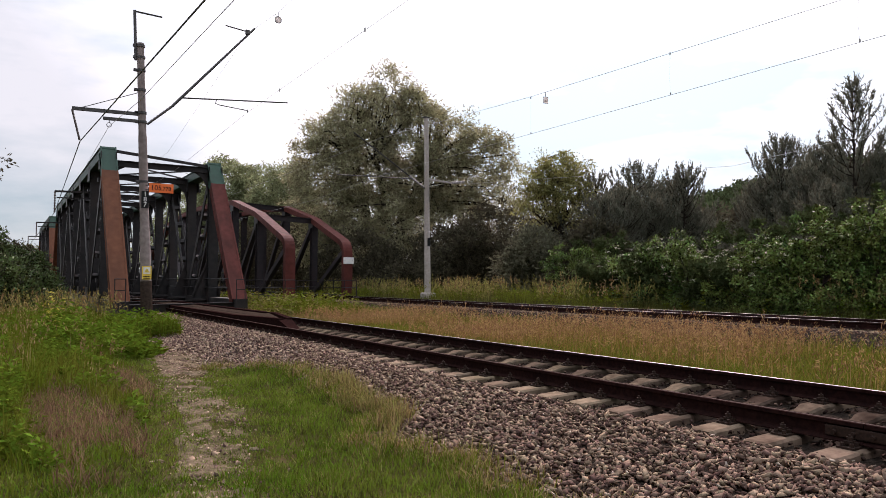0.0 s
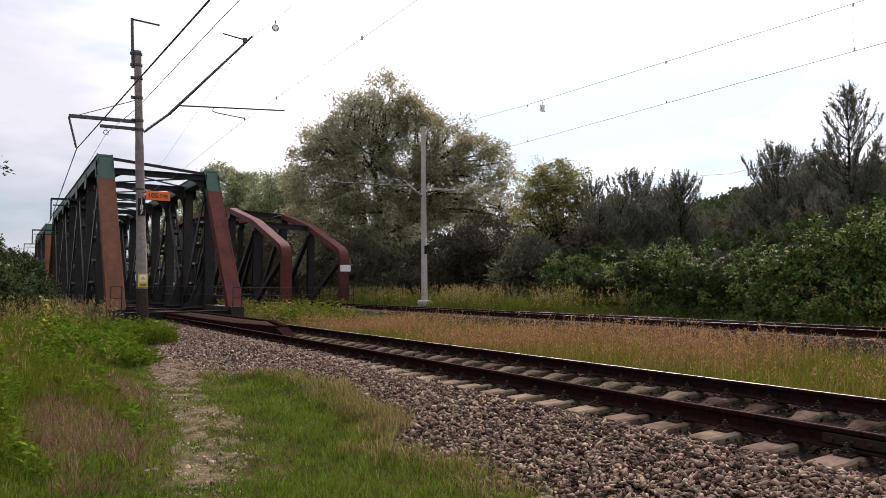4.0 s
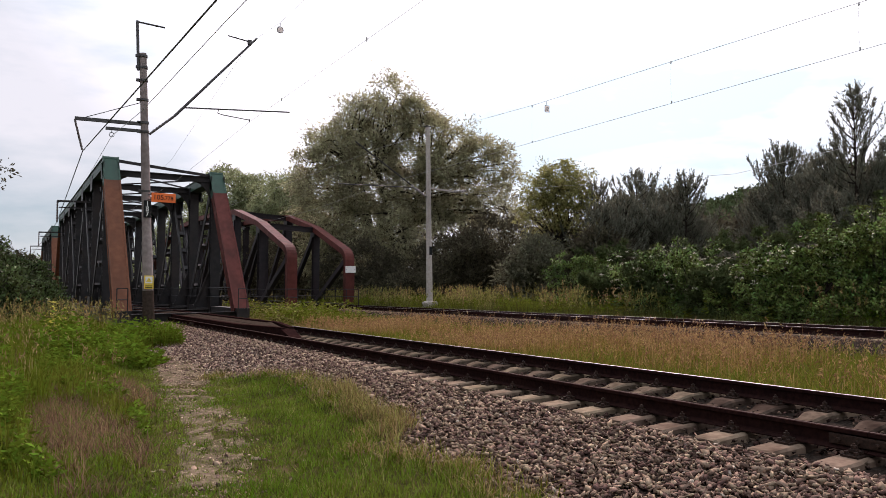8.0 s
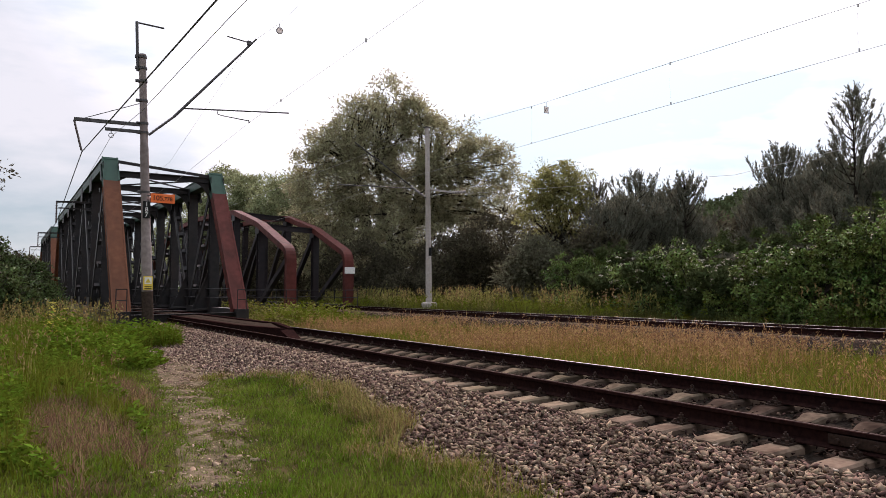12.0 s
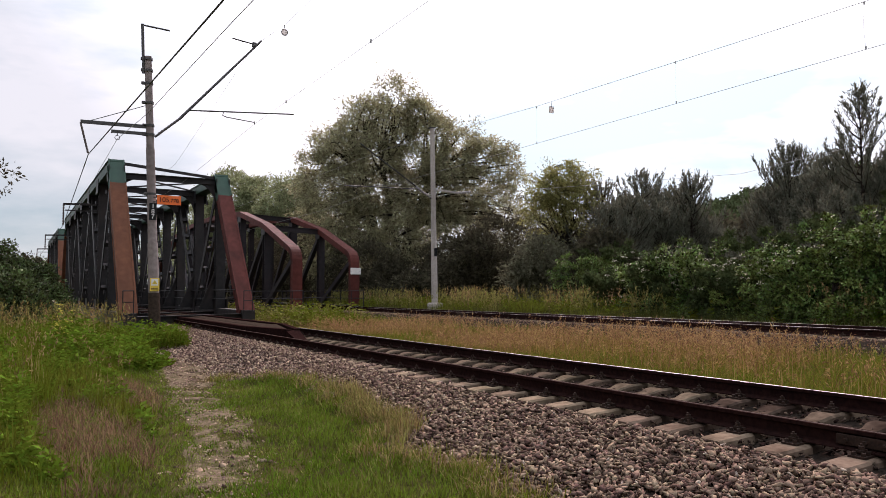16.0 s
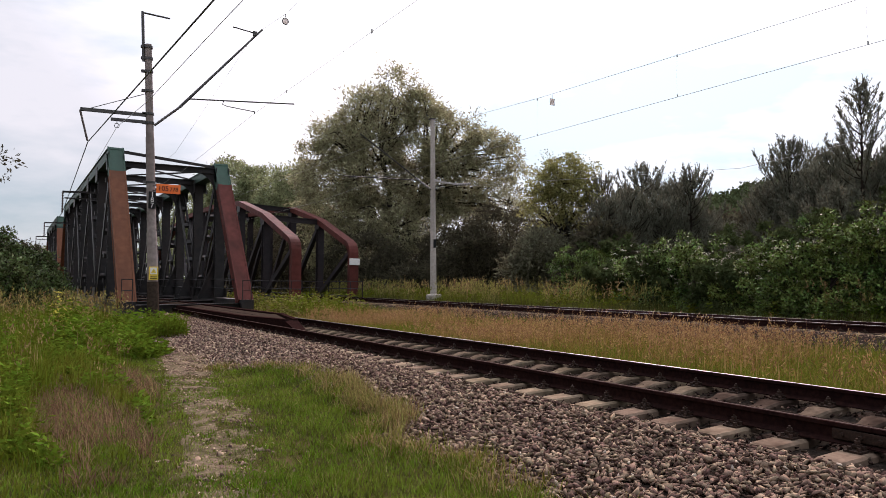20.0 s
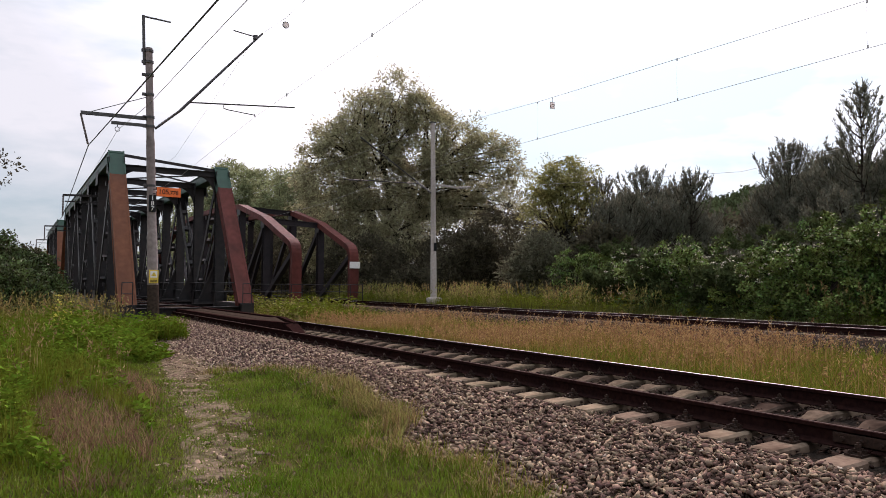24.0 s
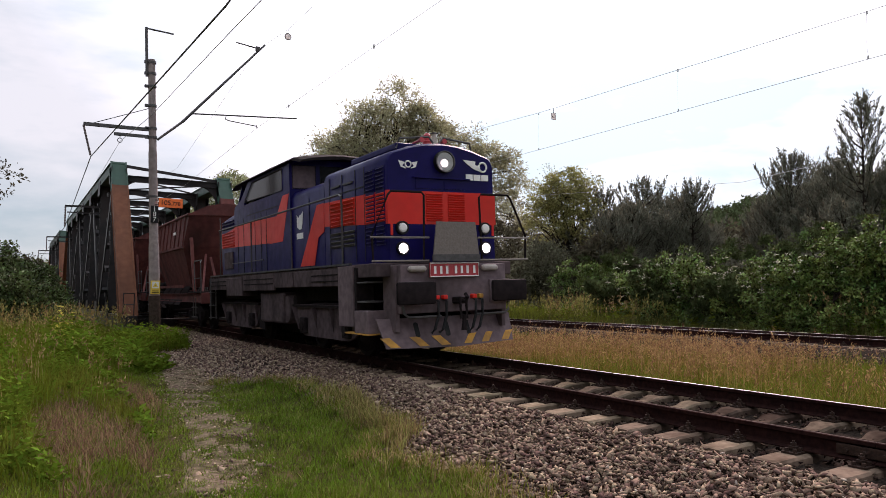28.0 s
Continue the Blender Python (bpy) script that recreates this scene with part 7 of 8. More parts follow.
    bd = part("badge", Geo().tube([(bx + math.cos(w) * 0.055, -0.008, bz + math.sin(w) * 0.055) for w in [k / 16 * math.tau for k in range(16)]], 0.014, 6, True), M["white"], hood, "small white winged badge")
    for s in (-1, 1):
        part("badge_wing", Geo().poly([(bx + s * 0.06, -0.004, bz + 0.03), (bx + s * 0.19, -0.004, bz + 0.06), (bx + s * 0.15, -0.004, bz - 0.05), (bx + s * 0.05, -0.004, bz - 0.08), (bx + s * 0.06, -0.004, bz - 0.055), (bx + s * 0.12, -0.004, bz - 0.03)], 0.008, (0, -1, 0)), M["white"], bd)
    lg = part("logo_wing", Geo().poly([(0.44, -0.004, 3.62), (0.72, -0.004, 3.60), (0.70, -0.004, 3.54), (0.82, -0.004, 3.50), (0.80, -0.004, 3.42), (0.66, -0.004, 3.46), (0.54, -0.004, 3.54)], 0.008, (0, -1, 0)), M["white"], hood, "white winged wheel mark")
    part("logo_wheel", Geo().tube([(0.87 + math.cos(w) * 0.085, -0.008, 3.50 + math.sin(w) * 0.085) for w in [k / 16 * math.tau for k in range(16)]], 0.02, 6, True), M["white"], lg)
    for k in range(3):
        part("logo_bar", Geo().box((0.57 + k * 0.17, -0.008, 3.30), (0.15, 0.008, 0.11)), M["white"], lg)
    pl = part("number_plate", Geo().span((-0.54, -0.68, 1.47), (0.46, -0.65, 1.72), 0.006), M["plate_red"], lo, "red number plate with white bars")
    part("plate_rim", Geo().tube([(-0.53, -0.685, 1.48), (0.45, -0.685, 1.48), (0.45, -0.685, 1.71), (-0.53, -0.685, 1.71)], 0.010, 5, True), M["white"], pl)
    for x in (-0.36, -0.24, -0.12, 0.06, 0.18, 0.30, 0.44):
        part("plate_bar", Geo().box((x - 0.08, -0.686, 1.595), (0.046, 0.008, 0.135)), M["white"], pl)
    # roof fittings
    part("roof_grille", Geo().span((-0.75, 0.35, 3.80), (0.75, 2.4, 3.93), 0.03), M["blue"], lo)
    g = Geo()
    for s in (-1, 1):
        g.tube([(s * 0.8, 0.25, 3.80), (s * 0.74, 0.22, 3.98), (s * 0.15, 0.2, 4.04), (s * 0.06, 0.2, 3.93)], 0.02, 6)
    part("roof_rail", g, M["galv"], lo)
    part("beacon", Geo().tube_axis(Vector((-0.1, 0.35, 3.9)), Vector((-0.1, 0.35, 4.14)), [(0, 0.09), (0.35, 0.09), (0.4, 0.065), (0.85, 0.065), (1, 0.03)], 14), M["plate_red"], lo, "small red roof beacon")
    for k in (-0.32, 0.16):
        part("horn", Geo().tube_axis(Vector((k, 0.5, 3.96)), Vector((k, 0.15, 3.97)), [(0, 0.02), (0.6, 0.026), (1, 0.05)], 12), M["plate_red"], lo)
    # nose handrails over the platform
    for s in (-1, 1):
        g = Geo().tube([(s * 1.56, -0.31, 1.74), (s * 1.58, -0.31, 2.2), (s * 1.26, -0.31, 2.89), (s * 1.2, -0.31, 2.95), (s * 0.62, -0.31, 2.95), (s * 0.57, -0.31, 2.90), (s * 0.60, -0.31, 1.76)], 0.02, 8)
        for z, x0, x1 in ((2.16, 1.62, 0.50), (1.76, 1.60, 0.52)):
            part("cross_rail", Geo().tube([(s * x0, -0.335, z), (s * x1, -0.335, z)], 0.017, 7), M["screen"], lo, "pale grey cross rail of the platform")
        part("platform_rail", g, M["darkgrey"], lo, "dark bent platform handrail", smooth=True)
    # frame, platform, buffer beam
    fr = part("frame", Geo().span((-1.40, -0.06, 1.50), (1.40, 12.0, 1.74), 0.015), M["frame_dirty"], lo, "grey main frame")
    for s in (-1, 1):
        part("sill_panel", Geo().span((s * 1.36, 1.25, 1.36), (s * 1.43, 4.1, 1.70), 0.012), M["frame_dirty"], fr)
        part("sill_panel", Geo().span((s * 1.36, 4.2, 1.36), (s * 1.425, 5.5, 1.70), 0.012), M["frame_dirty"], fr)
        part("sill_panel", Geo().span((s * 1.36, 5.55, 1.30), (s * 1.43, 8.2, 1.70), 0.012), M["frame_dirty"], fr)
        part("sill_panel", Geo().span((s * 1.36, 9.9, 1.34), (s * 1.42, 11.9, 1.68), 0.012), M["frame_dirty"], fr)
        for z in (1.46, 1.58):
            for y0, y1 in ((1.3, 3.0), (5.6, 8.1), (10, 11.8)):
                part("sill_rib", Geo().span((s * 1.43, y0, z - 0.012), (s * 1.442, y1, z + 0.012)), M["darkgrey"], fr)
        part("battery_box", Geo().span((s * 1.02, 8.2, 1.16), (s * 1.46, 9.85, 1.66), 0.02), M["frame_dirty"], fr, "grey equipment box under the cab")
        part("edge_strip", Geo().span((s * 1.38, 1.0, 1.742), (s * 1.44, 11.9, 1.775)), M["galv"], fr)
        # corner steps with side cheek
        cs = part("corner_cheek", Geo().span((s * 1.36, 0.55, 0.62), (s * 1.45, 1.25, 1.72), 0.012), M["grey"], lo)
        part("corner_cheek", Geo().span((s * 1.05, -0.50, 0.55), (s * 1.13, -0.02, 1.70), 0.012), M["grey"], lo)
        for z, w in ((1.40, 0.42), (1.06, 0.42)):
            part("step", Geo().span((s * 1.12, -0.06, z), (s * 1.45, w - 0.05, z + 0.03), 0.006), M["galv"], cs)
        part("step_box", Geo().span((s * 1.10, -0.08, 0.52), (s * 1.46, 0.5, 0.92), 0.015), M["grey"], cs)
        part("step", Geo().span((s * 1.05, -0.12, 0.50), (s * 1.48, 0.9, 0.525)), M["hazard"], cs, "yellow-edged bottom step")
        part("step_back", Geo().span((s * 1.10, 0.42, 0.6), (s * 1.44, 0.5, 1.68)), M["darkgrey"], cs)
    part("buffer_beam", Geo().span((-1.08, -0.62, 0.86), (1.08, -0.30, 1.70), 0.02), M["grey"], lo, "grey buffer beam")
    for s in (-1, 1):
        bf = part("buffer", Geo().tube_axis(Vector((s * 0.92, -0.6, 1.2)), Vector((s * 0.92, -0.9, 1.2)), [(0, 0.17), (0.45, 0.16), (0.46, 0.12), (1, 0.12)], 16), M["darkgrey"], lo, smooth=True)
        part("buffer_head", Geo().box((s * 0.94, -0.92, 1.21), (0.74, 0.10, 0.38), 0.045), M["darkgrey"], bf, "dark rectangular buffer head", smooth=True)
        part("buffer_base", Geo().box((s * 0.92, -0.64, 1.2), (0.44, 0.05, 0.42), 0.01), M["grey"], bf)
        part("lower_rail", Geo().tube([(s * 0.35, -0.7, 0.80), (s * 0.98, -0.7, 0.80), (s * 1.06, -0.7, 0.86), (s * 1.08, -0.66, 1.0)], 0.022, 7), M["galv"], lo)
    hk = part("draw_hook", Geo().box((0, -0.72, 1.06), (0.16, 0.25, 0.12), 0.03).tube([(0, -0.82, 1.06), (0, -0.96, 1.04), (0, -1.0, 1.12), (0, -0.94, 1.17)], 0.035, 8), M["darkgrey"], lo, "draw hook with screw coupling")
    part("screw_coupling", Geo().tube([(-0.06, -0.86, 1.12), (-0.06, -0.88, 0.75), (0.06, -0.88, 0.75), (0.06, -0.86, 1.12)], 0.022, 6).tube_axis(Vector((0, -0.88, 0.82)), Vector((0, -0.88, 0.55)), [(0, 0.05), (0.4, 0.035), (1, 0.06)], 10), M["darkgrey"], hk)
    for x, col in ((-0.42, "red"), (-0.26, "red"), (0.34, "red"), (0.48, "hazard")):
        hs = part("brake_hose", Geo().tube([(x, -0.64, 1.10), (x, -0.74, 1.05), (x - 0.05, -0.80, 0.80), (x - 0.12, -0.80, 0.58), (x - 0.18, -0.78, 0.52)], 0.026, 7), M["black"], lo, smooth=True)
        part("hose_cock", Geo().box((x, -0.66, 1.12), (0.09, 0.12, 0.08), 0.02), M[col], hs)
    # plough with chevrons
    pz = lambda x: -0.62 + 0.14 * abs(x)
    plough = Geo().add([(-1.38, pz(1.38) + 0.1, 0.78), (0, pz(0) + 0.1, 0.78), (1.38, pz(1.38) + 0.1, 0.78), (-1.30, pz(1.3) - 0.12, 0.28), (0, pz(0) - 0.12, 0.25), (1.30, pz(1.3) - 0.12, 0.28),
                        (-1.38, pz(1.38) + 0.14, 0.78), (0, pz(0) + 0.14, 0.78), (1.38, pz(1.38) + 0.14, 0.78), (-1.30, pz(1.3) - 0.08, 0.28), (0, pz(0) - 0.08, 0.25), (1.30, pz(1.3) - 0.08, 0.28)],
                       [(0, 3, 4, 1), (1, 4, 5, 2), (6, 7, 10, 9), (7, 8, 11, 10), (0, 1, 7, 6), (1, 2, 8, 7), (3, 9, 10, 4), (4, 10, 11, 5), (0, 6, 9, 3), (2, 5, 11, 8)])
    pw = part("snow_plough", plough, M["grey"], lo, "grey plough blade with yellow warning stripes")

    def on_blade(x, z):
        t = (0.78 - z) / 0.51
        return Vector((x, pz(x) + 0.1 - 0.22 * t - 0.006, z))
    for k, x in enumerate((-1.14, -0.62, -0.22, 0.22, 0.62, 1.10)):
        s = -1 if x < 0 else 1
        sl = s * 0.16
        w = 0.17
        pts = [on_blade(x - w / 2 + sl, 0.46), on_blade(x + w / 2 + sl, 0.46), on_blade(x + w / 2, 0.295), on_blade(x - w / 2, 0.295)]
        part("warning_stripe", Geo().poly(pts, 0.004, (0, -1, 0)), M["hazard"], pw, "worn yellow stripe")
    for x in (-0.72, -0.16, 0.28):
        ring = []
        for k in range(12):
            w = k / 12 * math.tau
            ring.append(on_blade(x + 0.02 + 0.045 * math.cos(w), 0.57 + 0.045 * math.sin(w) + (0.085 if math.sin(w) > 0 else -0.085)))
        part("slot", Geo().poly(ring, 0.004, (0, -1, 0)), M["black"], pw)
    # the front fittings stand close before the nose
    for ob in list(lo.children):
        kind = ob.name.split(".")[0]
        if kind in ("buffer_beam", "draw_hook", "brake_hose", "lower_rail", "number_plate", "marker_bar") or (kind in ("buffer", "corner_cheek") and ob.data.vertices[0].co.y < 3):
            ob.location.y += 0.28
        if kind == "snow_plough":
            ob.location.y += 0.36
    # running gear
    for yc in (2.9, 9.35):
        g = Geo()
        for s in (-1, 1):
            g.poly([(s * 1.02, yc - 1.75, 0.55), (s * 1.02, yc - 1.5, 0.36), (s * 1.02, yc - 0.9, 0.36), (s * 1.02, yc - 0.55, 0.62), (s * 1.02, yc + 0.55, 0.62), (s * 1.02, yc + 0.9, 0.36), (s * 1.02, yc + 1.5, 0.36), (s * 1.02, yc + 1.75, 0.55), (s * 1.02, yc + 1.75, 0.92), (s * 1.02, yc + 0.7, 1.02), (s * 1.02, yc - 0.7, 1.02), (s * 1.02, yc - 1.75, 0.92)], 0.12, (s, 0, 0))
        g.span((-1.0, yc - 0.4, 0.55), (1.0, yc + 0.4, 0.95))
        bogie = part("bogie_frame", g, M["darkgrey"], lo, "dirt-covered bogie frame")
        for s in (-1, 1):
            for dy in (-1.2, 1.2):
                part("axle_box", Geo().box((s * 1.20, yc + dy, 0.53), (0.14, 0.34, 0.34), 0.03).tube_axis(Vector((s * 1.24, yc + dy, 0.53)), Vector((s * 1.29, yc + dy, 0.53)), [(0, 0.13), (1, 0.11)], 14), M["darkgrey"], bogie)
            plate = [(yc - 1.85, 0.98), (yc - 1.8, 0.62), (yc - 1.55, 0.40), (yc - 1.2, 0.30), (yc + 1.2, 0.30), (yc + 1.55, 0.40), (yc + 1.8, 0.62), (yc + 1.85, 0.98)]
            side = part("side_plate", Geo().poly([(s * 1.14, y, z) for y, z in plate], 0.05, (s, 0, 0)), M["frame_dirty"], bogie, "dirty grey bogie side plate")
            part("plate_rim", Geo().bar((s * 1.20, yc - 1.85, 0.95), (s * 1.20, yc + 1.85, 0.95), 0.10, 0.05), M["darkgrey"], side)
            for dy in (-1.75, -0.5, 0.5, 1.75):
                part("rib", Geo().poly([(s * 1.19, yc + dy, 0.93), (s * 1.30, yc + dy, 0.93), (s * 1.19, yc + dy * 0.92, 0.42)], 0.03, (0, 1, 0)), M["frame_dirty"], side)
            part("guard_iron", Geo().poly([(s * 1.12, yc - 1.75, 0.8), (s * 1.12, yc - 2.15, 0.62), (s * 1.12, yc - 2.2, 0.3), (s * 1.12, yc - 1.7, 0.34)], 0.05, (s, 0, 0)), M["darkgrey"], bogie)
        for dy in (-1.2, 1.2):
            w = part("wheelset", wheelset_mesh(0.5), M["darkgrey"], lo, "steel wheels on their axle", smooth=True)
            WHEELS.append((w, (0, yc + dy, 0.5), 0.5))
    # plain dark blocks put shade where daylight would pass under the frame
    part("underframe_case", Geo().span((-0.98, 0.9, 1.06), (0.98, 11.85, 1.52)), M["darkgrey"], lo, "plain dark block filling the shaded space under the frame")
    part("brake_gear", Geo().span((-0.62, 1.0, 0.24), (0.62, 11.6, 0.62), 0.02), M["darkgrey"], lo, "plain dark block filling the shaded space between the wheels")
    tk = part("fuel_tank", Geo().span((-1.3, 5.25, 0.52), (1.3, 7.1, 1.25), 0.06), M["frame_dirty"], lo, "grey fuel tank between the bogies")
    part("tank_end", Geo().tube_axis(Vector((-1.25, 5.18, 0.85)), Vector((-0.4, 5.18, 0.85)), [(0, 0.30), (0.05, 0.33), (1, 0.33)], 22), M["frame_dirty"], tk, smooth=True)
    # blocks added at both tank ends in place of the deep shade there
    part("drive_case", Geo().span((-1.0, 7.1, 0.42), (1.0, 7.75, 1.2), 0.04), M["darkgrey"], lo, "plain dark block filling the shaded gap behind the tank")
    part("drive_case", Geo().span((-0.9, 4.62, 0.45), (0.9, 5.2, 1.1), 0.04), M["darkgrey"], lo)
    part("air_tank", Geo().tube_axis(Vector((-1.18, 4.75, 1.05)), Vector((1.18, 4.75, 1.05)), [(0, 0.14), (0.03, 0.19), (0.97, 0.19), (1, 0.14)], 16), M["darkgrey"], lo, smooth=True)
    # rear steps and coupling
    for s in (-1, 1):
        g = Geo()
        for x in (1.30, 1.46):
            g.span((s * x, 11.72, 0.45), (s * (x + 0.03), 11.76, 1.7))
        for z in (0.48, 0.85, 1.25):
            g.span((s * 1.30, 11.66, z), (s * 1.49, 11.9, z + 0.03))
        part("rear_ladder", g, M["galv"], lo)
        bf = part("buffer", Geo().tube_axis(Vector((s * 0.875, 12.2, 1.06)), Vector((s * 0.875, 12.82, 1.06)), [(0, 0.17), (0.45, 0.16), (0.46, 0.12), (1, 0.12)], 14), M["darkgrey"], lo, smooth=True)
        part("buffer_head", Geo().box((s * 0.875, 12.85, 1.08), (0.60, 0.06, 0.38), 0.05), M["darkgrey"], bf)
    part("rear_beam", Geo().span((-1.4, 11.9, 0.9), (1.4, 12.2, 1.72), 0.02), M["darkgrey"], lo)
    return lo


def build_wagon(label):
    """Brown bogie hopper wagon; y = 0 is its leading buffer face."""
    wg = thing("hopper_wagon", label, "wagon", "hopper wagons behind the locomotive", at=NEAR @ pose(0, 580, 0))
    T, B = 4.05, 2.92
    y0, y1 = 2.75, 10.35
    W = 1.42
    body = part("hopper_body", Geo().add([(-W + 0.14, y0, T), (W - 0.14, y0, T), (W - 0.14, y1, T), (-W + 0.14, y1, T), (-W, y0 + 0.49, B), (W, y0 + 0.49, B), (W, y1 - 0.49, B), (-W, y1 - 0.49, B),
                                          (-0.95, y0 + 1.35, 1.45), (0.95, y0 + 1.35, 1.45), (0.95, y1 - 1.35, 1.45), (-0.95, y1 - 1.35, 1.45),
                                          (-W + 0.20, y0 + 0.06, T), (W - 0.20, y0 + 0.06, T), (W - 0.20, y1 - 0.06, T), (-W + 0.20, y1 - 0.06, T), (-0.8, y0 + 1.6, 2.2), (0.8, y0 + 1.6, 2.2), (0.8, y1 - 1.6, 2.2), (-0.8, y1 - 1.6, 2.2)],
                                         [(0, 4, 5, 1), (1, 5, 6, 2), (2, 6, 7, 3), (3, 7, 4, 0), (4, 8, 9, 5), (5, 9, 10, 6), (6, 10, 11, 7), (7, 11, 8, 4), (8, 11, 10, 9),
                                          (0, 1, 13, 12), (1, 2, 14, 13), (2, 3, 15, 14), (3, 0, 12, 15), (12, 13, 17, 16), (13, 14, 18, 17), (14, 15, 19, 18), (15, 12, 16, 19), (16, 17, 18, 19)]), M["wagon"], wg, "brown sloping hopper body")
    arch = lambda y: [(-W + 0.08, y, T - 0.03), (-W * 0.8, y, T + 0.09), (-W * 0.45, y, T + 0.32), (0, y, T + 0.42), (W * 0.45, y, T + 0.32), (W * 0.8, y, T + 0.09), (W - 0.08, y, T - 0.03)]
    part("roof_cover", loft([arch(y0 - 0.03), arch(y1 + 0.03)]), M["wagon"], wg, "brown arched roof cover", smooth=True)
    part("top_rim", Geo().tube([(-W + 0.13, y0, T), (W - 0.13, y0, T), (W - 0.13, y1, T), (-W + 0.13, y1, T)], 0.06, 6, True), M["wagon"], body)
    for s in (-1, 1):
        for k in range(9):
            y = y0 + 0.55 + k * (y1 - y0 - 1.1) / 8
            part("side_rib", Geo().bar((s * (W + 0.01), y, B), (s * (W - 0.12), y, T - 0.04), 0.05, 0.06), M["wagon"], body)
        part("lower_rim", Geo().bar((s * W, y0 + 0.45, B), (s * W, y1 - 0.45, B), 0.08, 0.08), M["wagon"], body)
        part("sole_bar", Geo().ibeam((s * 1.25, 0.6, 1.08), (s * 1.25, 12.5, 1.08), 0.14, 0.3, 0.025), M["wagon"], wg)
        for k in range(4):
            y = y0 + 1.6 + k * 1.25
            part("discharge_flap", Geo().add([(s * 0.9, y, 1.5), (s * 0.9, y + 1.1, 1.5), (s * 1.34, y + 1.1, 0.8), (s * 1.34, y, 0.8), (s * 0.95, y, 1.52), (s * 0.95, y + 1.1, 1.52), (s * 1.38, y + 1.1, 0.82), (s * 1.38, y, 0.82)],
                                             [(0, 1, 2, 3), (7, 6, 5, 4), (0, 4, 5, 1), (1, 5, 6, 2), (2, 6, 7, 3), (3, 7, 4, 0)]), M["darkgrey"], wg)
        part("ridge_rail", Geo().bar((s * 1.3, y0 + 1.2, 1.5), (s * 1.3, y1 - 1.2, 1.5), 0.06, 0.1), M["wagon"], wg)
    for e, yy in ((1, 0.0), (-1, 13.1)):
        f = lambda y: yy + e * y
        part("headstock", Geo().box((0, f(0.65), 1.08), (2.75, 0.16, 0.36), 0.02), M["wagon"], wg)
        part("platform", Geo().box((0, f(1.7), 1.28), (2.7, 2.2, 0.05)), M["darkgrey"], wg)
        for s in (-1, 1):
            bf = part("buffer", Geo().tube_axis(Vector((s * 0.875, f(0.6), 1.06)), Vector((s * 0.875, f(0.04), 1.06)), [(0, 0.16), (0.5, 0.15), (0.5, 0.11), (1, 0.11)], 14), M["darkgrey"], wg, smooth=True)
            part("buffer_head", Geo().tube_axis(Vector((s * 0.875, f(0.06), 1.06)), Vector((s * 0.875, f(0.0), 1.06)), [(0, 0.22), (1, 0.2)], 18), M["darkgrey"], bf)
            part("end_post", Geo().bar((s * 1.25, f(2.2), 1.2), (s * 1.25, f(2.66), 3.2), 0.10, 0.12), M["wagon"], wg, "brown post carrying the hopper end")
            part("end_brace", Geo().bar((s * 1.2, f(1.2), 1.25), (s * 0.7, f(2.9), 2.6), 0.07, 0.09), M["wagon"], wg)
            part("end_brace", Geo().bar((s * 0.5, f(2.0), 1.25), (s * 0.5, f(3.1), 2.5), 0.09, 0.11), M["wagon"], wg)
            g = Geo().tube([(s * 1.34, f(0.8), 1.1), (s * 1.34, f(0.8), 2.25), (s * 1.3, f(0.9), 2.34), (s * 1.3, f(1.9), 2.34), (s * 1.3, f(2.0), 2.25), (s * 1.3, f(2.0), 1.3)], 0.02, 6)
            g.tube([(s * 1.32, f(0.8), 1.75), (s * 1.3, f(2.0), 1.75)], 0.016, 6)
            part("platform_rail", g, M["galv"], wg)
            g = Geo()
            for y in (1.55, 1.95):
                g.tube([(s * 1.36, f(y), 1.1), (s * 1.36, f(y), 0.4)], 0.016, 6)
            for z in (0.42, 0.75):
                g.span((s * 1.30, f(1.55), z), (s * 1.42, f(1.95), z + 0.03))
            part("step", g, M["galv"], wg)
        part("end_ladder", Geo().tube([(-0.25, f(2.1), 1.3), (-0.25, f(2.6), 3.9)], 0.018, 6).tube([(0.1, f(2.1), 1.3), (0.1, f(2.6), 3.9)], 0.018, 6), M["galv"], wg)
        part("air_reservoir", Geo().tube_axis(Vector((-0.8, f(1.9), 1.55)), Vector((0.8, f(1.9), 1.55)), [(0, 0.12), (0.04, 0.2), (0.96, 0.2), (1, 0.12)], 16), M["darkgrey"], wg, smooth=True)
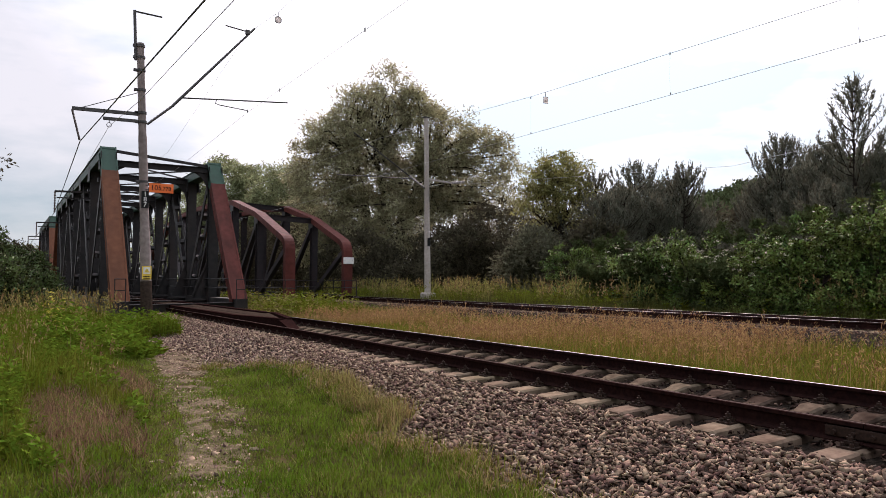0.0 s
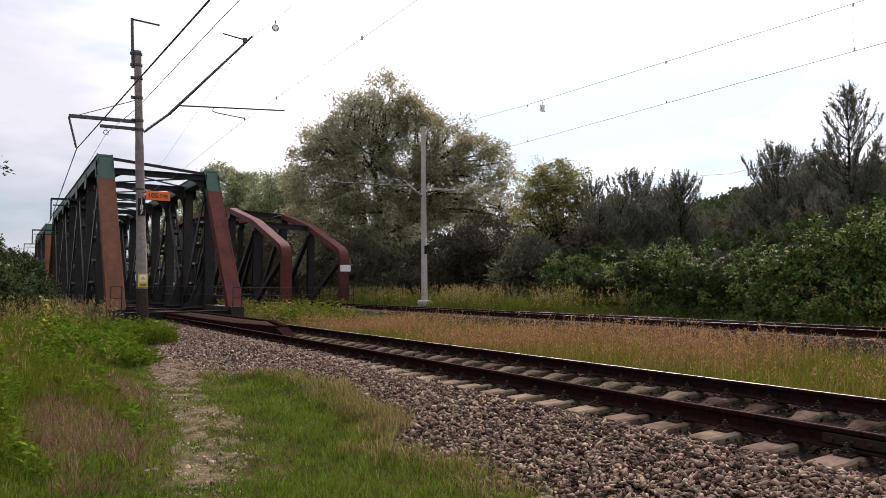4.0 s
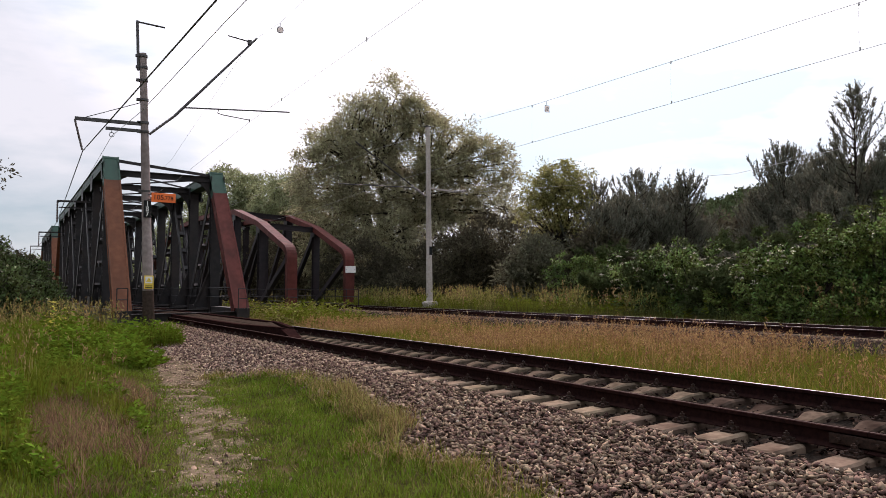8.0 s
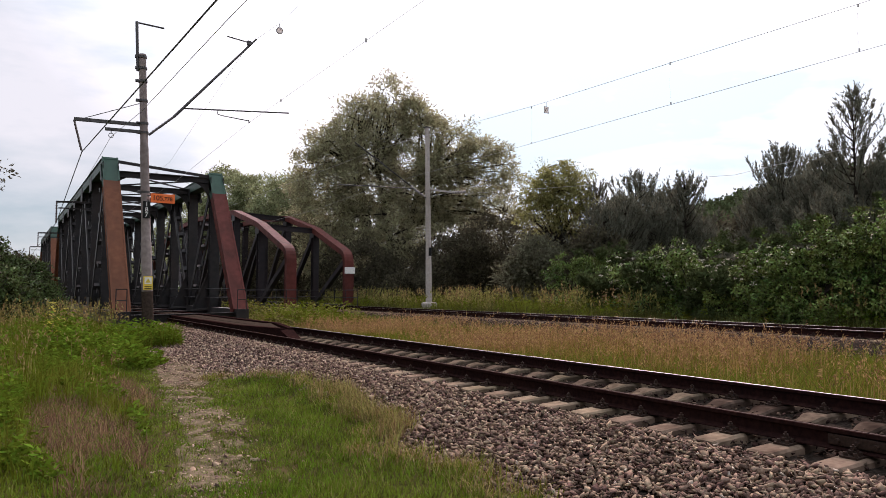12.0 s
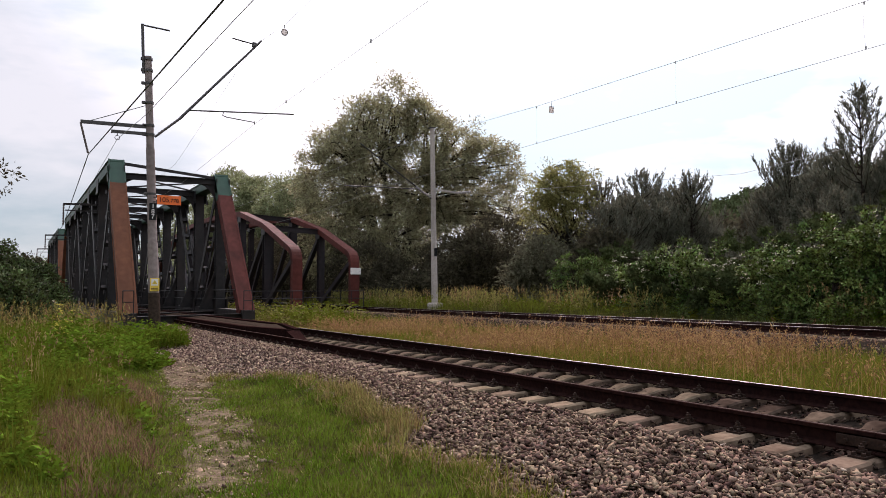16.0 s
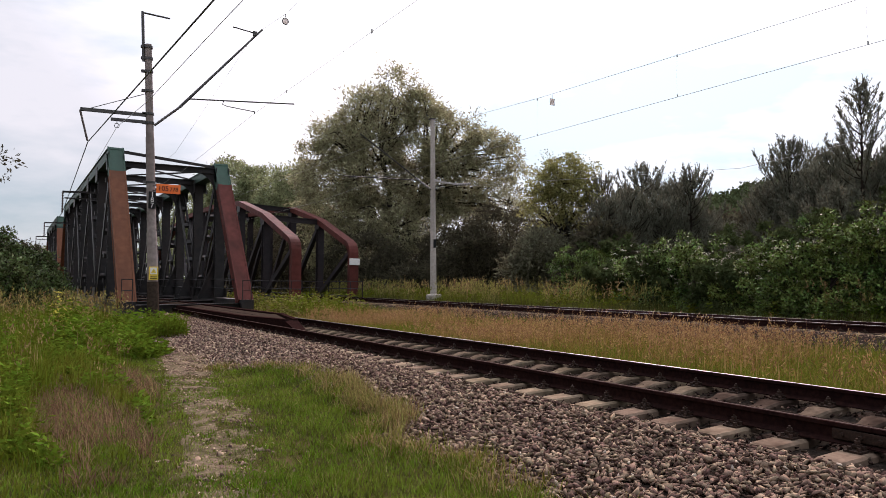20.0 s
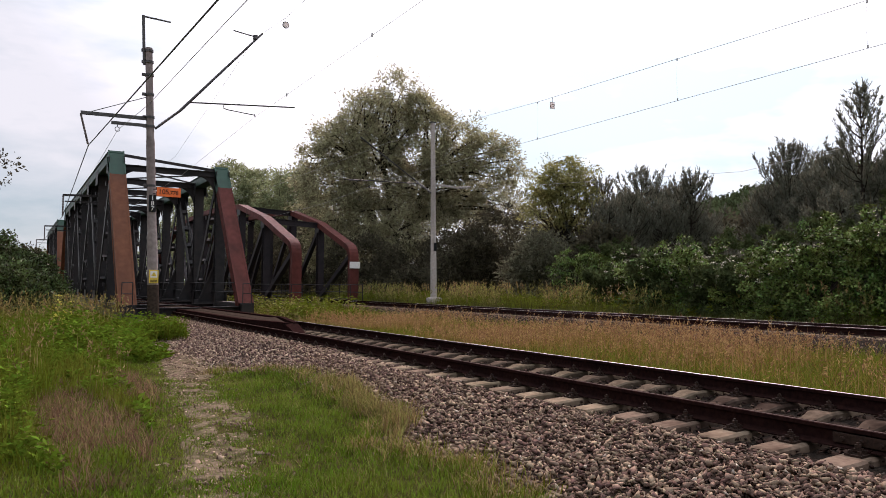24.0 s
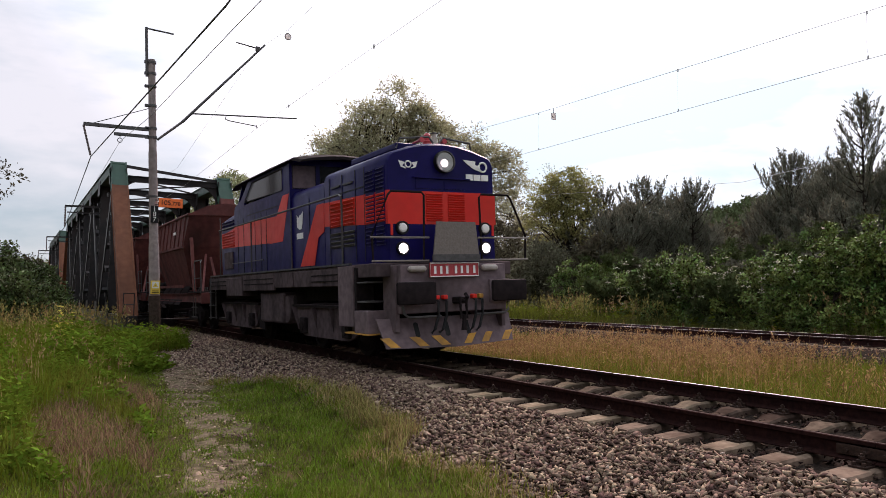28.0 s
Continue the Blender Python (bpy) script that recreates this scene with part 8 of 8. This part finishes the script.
        part("brake_wheel", Geo().tube([(0.6 + math.cos(w) * 0.24, f(0.9), 2.0 + math.sin(w) * 0.24) for w in [k / 18 * math.tau for k in range(18)]], 0.016, 6, True).tube([(0.6, f(0.9), 1.3), (0.6, f(0.9), 2.2)], 0.02, 6), M["galv"], wg)
        yc = f(2.55)
        g = Geo()
        for s in (-1, 1):
            g.poly([(s * 0.98, yc - 1.25, 0.62), (s * 0.98, yc - 1.1, 0.36), (s * 0.98, yc - 0.7, 0.36), (s * 0.98, yc - 0.4, 0.5), (s * 0.98, yc + 0.4, 0.5), (s * 0.98, yc + 0.7, 0.36), (s * 0.98, yc + 1.1, 0.36), (s * 0.98, yc + 1.25, 0.62), (s * 0.98, yc + 0.5, 0.86), (s * 0.98, yc - 0.5, 0.86)], 0.14, (s, 0, 0))
        bg = part("bogie_frame", g.span((-0.98, yc - 0.25, 0.5), (0.98, yc + 0.25, 0.85)), M["darkgrey"], wg)
        for dy in (-0.9, 0.9):
            w = part("wheelset", wheelset_mesh(0.46), M["darkgrey"], wg, "steel wheels on their axle", smooth=True)
            WHEELS.append((w, (0, yc + dy, 0.46), 0.46))
            for s in (-1, 1):
                part("axle_box", Geo().box((s * 1.14, yc + dy, 0.48), (0.12, 0.28, 0.28), 0.02), M["darkgrey"], bg)
    part("white_mark", Geo().box((-W + 0.03, y0 + 2.2, 3.5), (0.02, 0.4, 0.1)), M["white"], body, "small white lettering bar")
    return wg


loco = build_loco()
wagons = [build_wagon("brown weathered hopper wagon with sloping ends")]
LEN_LOCO, LEN_WAGON, V_TRAIN = 12.88, 13.1, 19.53
for k in range(2):
    wagons.append(copy_thing(wagons[0], NEAR @ pose(0, 600, 0)))


def motions():
    """The train comes over the bridge at a steady 70 km/h; its wheels roll."""
    ts = (0, 4, 8, 12, 16, 20, 24, 26, 28)
    head = lambda t: 11.45 + (28 - t) * V_TRAIN
    walk(loco, [(t, NEAR @ pose(0, head(t), 0)) for t in ts])
    for k, w in enumerate(wagons):
        walk(w, [(t, NEAR @ pose(0, head(t) + LEN_LOCO + k * LEN_WAGON, 0)) for t in ts])
    for w, c, r in WHEELS:
        step = math.degrees(V_TRAIN / r)
        walk(w, [(k / 30, pose(*c, (k / 30) * step % 360)) for k in range(0, 841)])


motions()
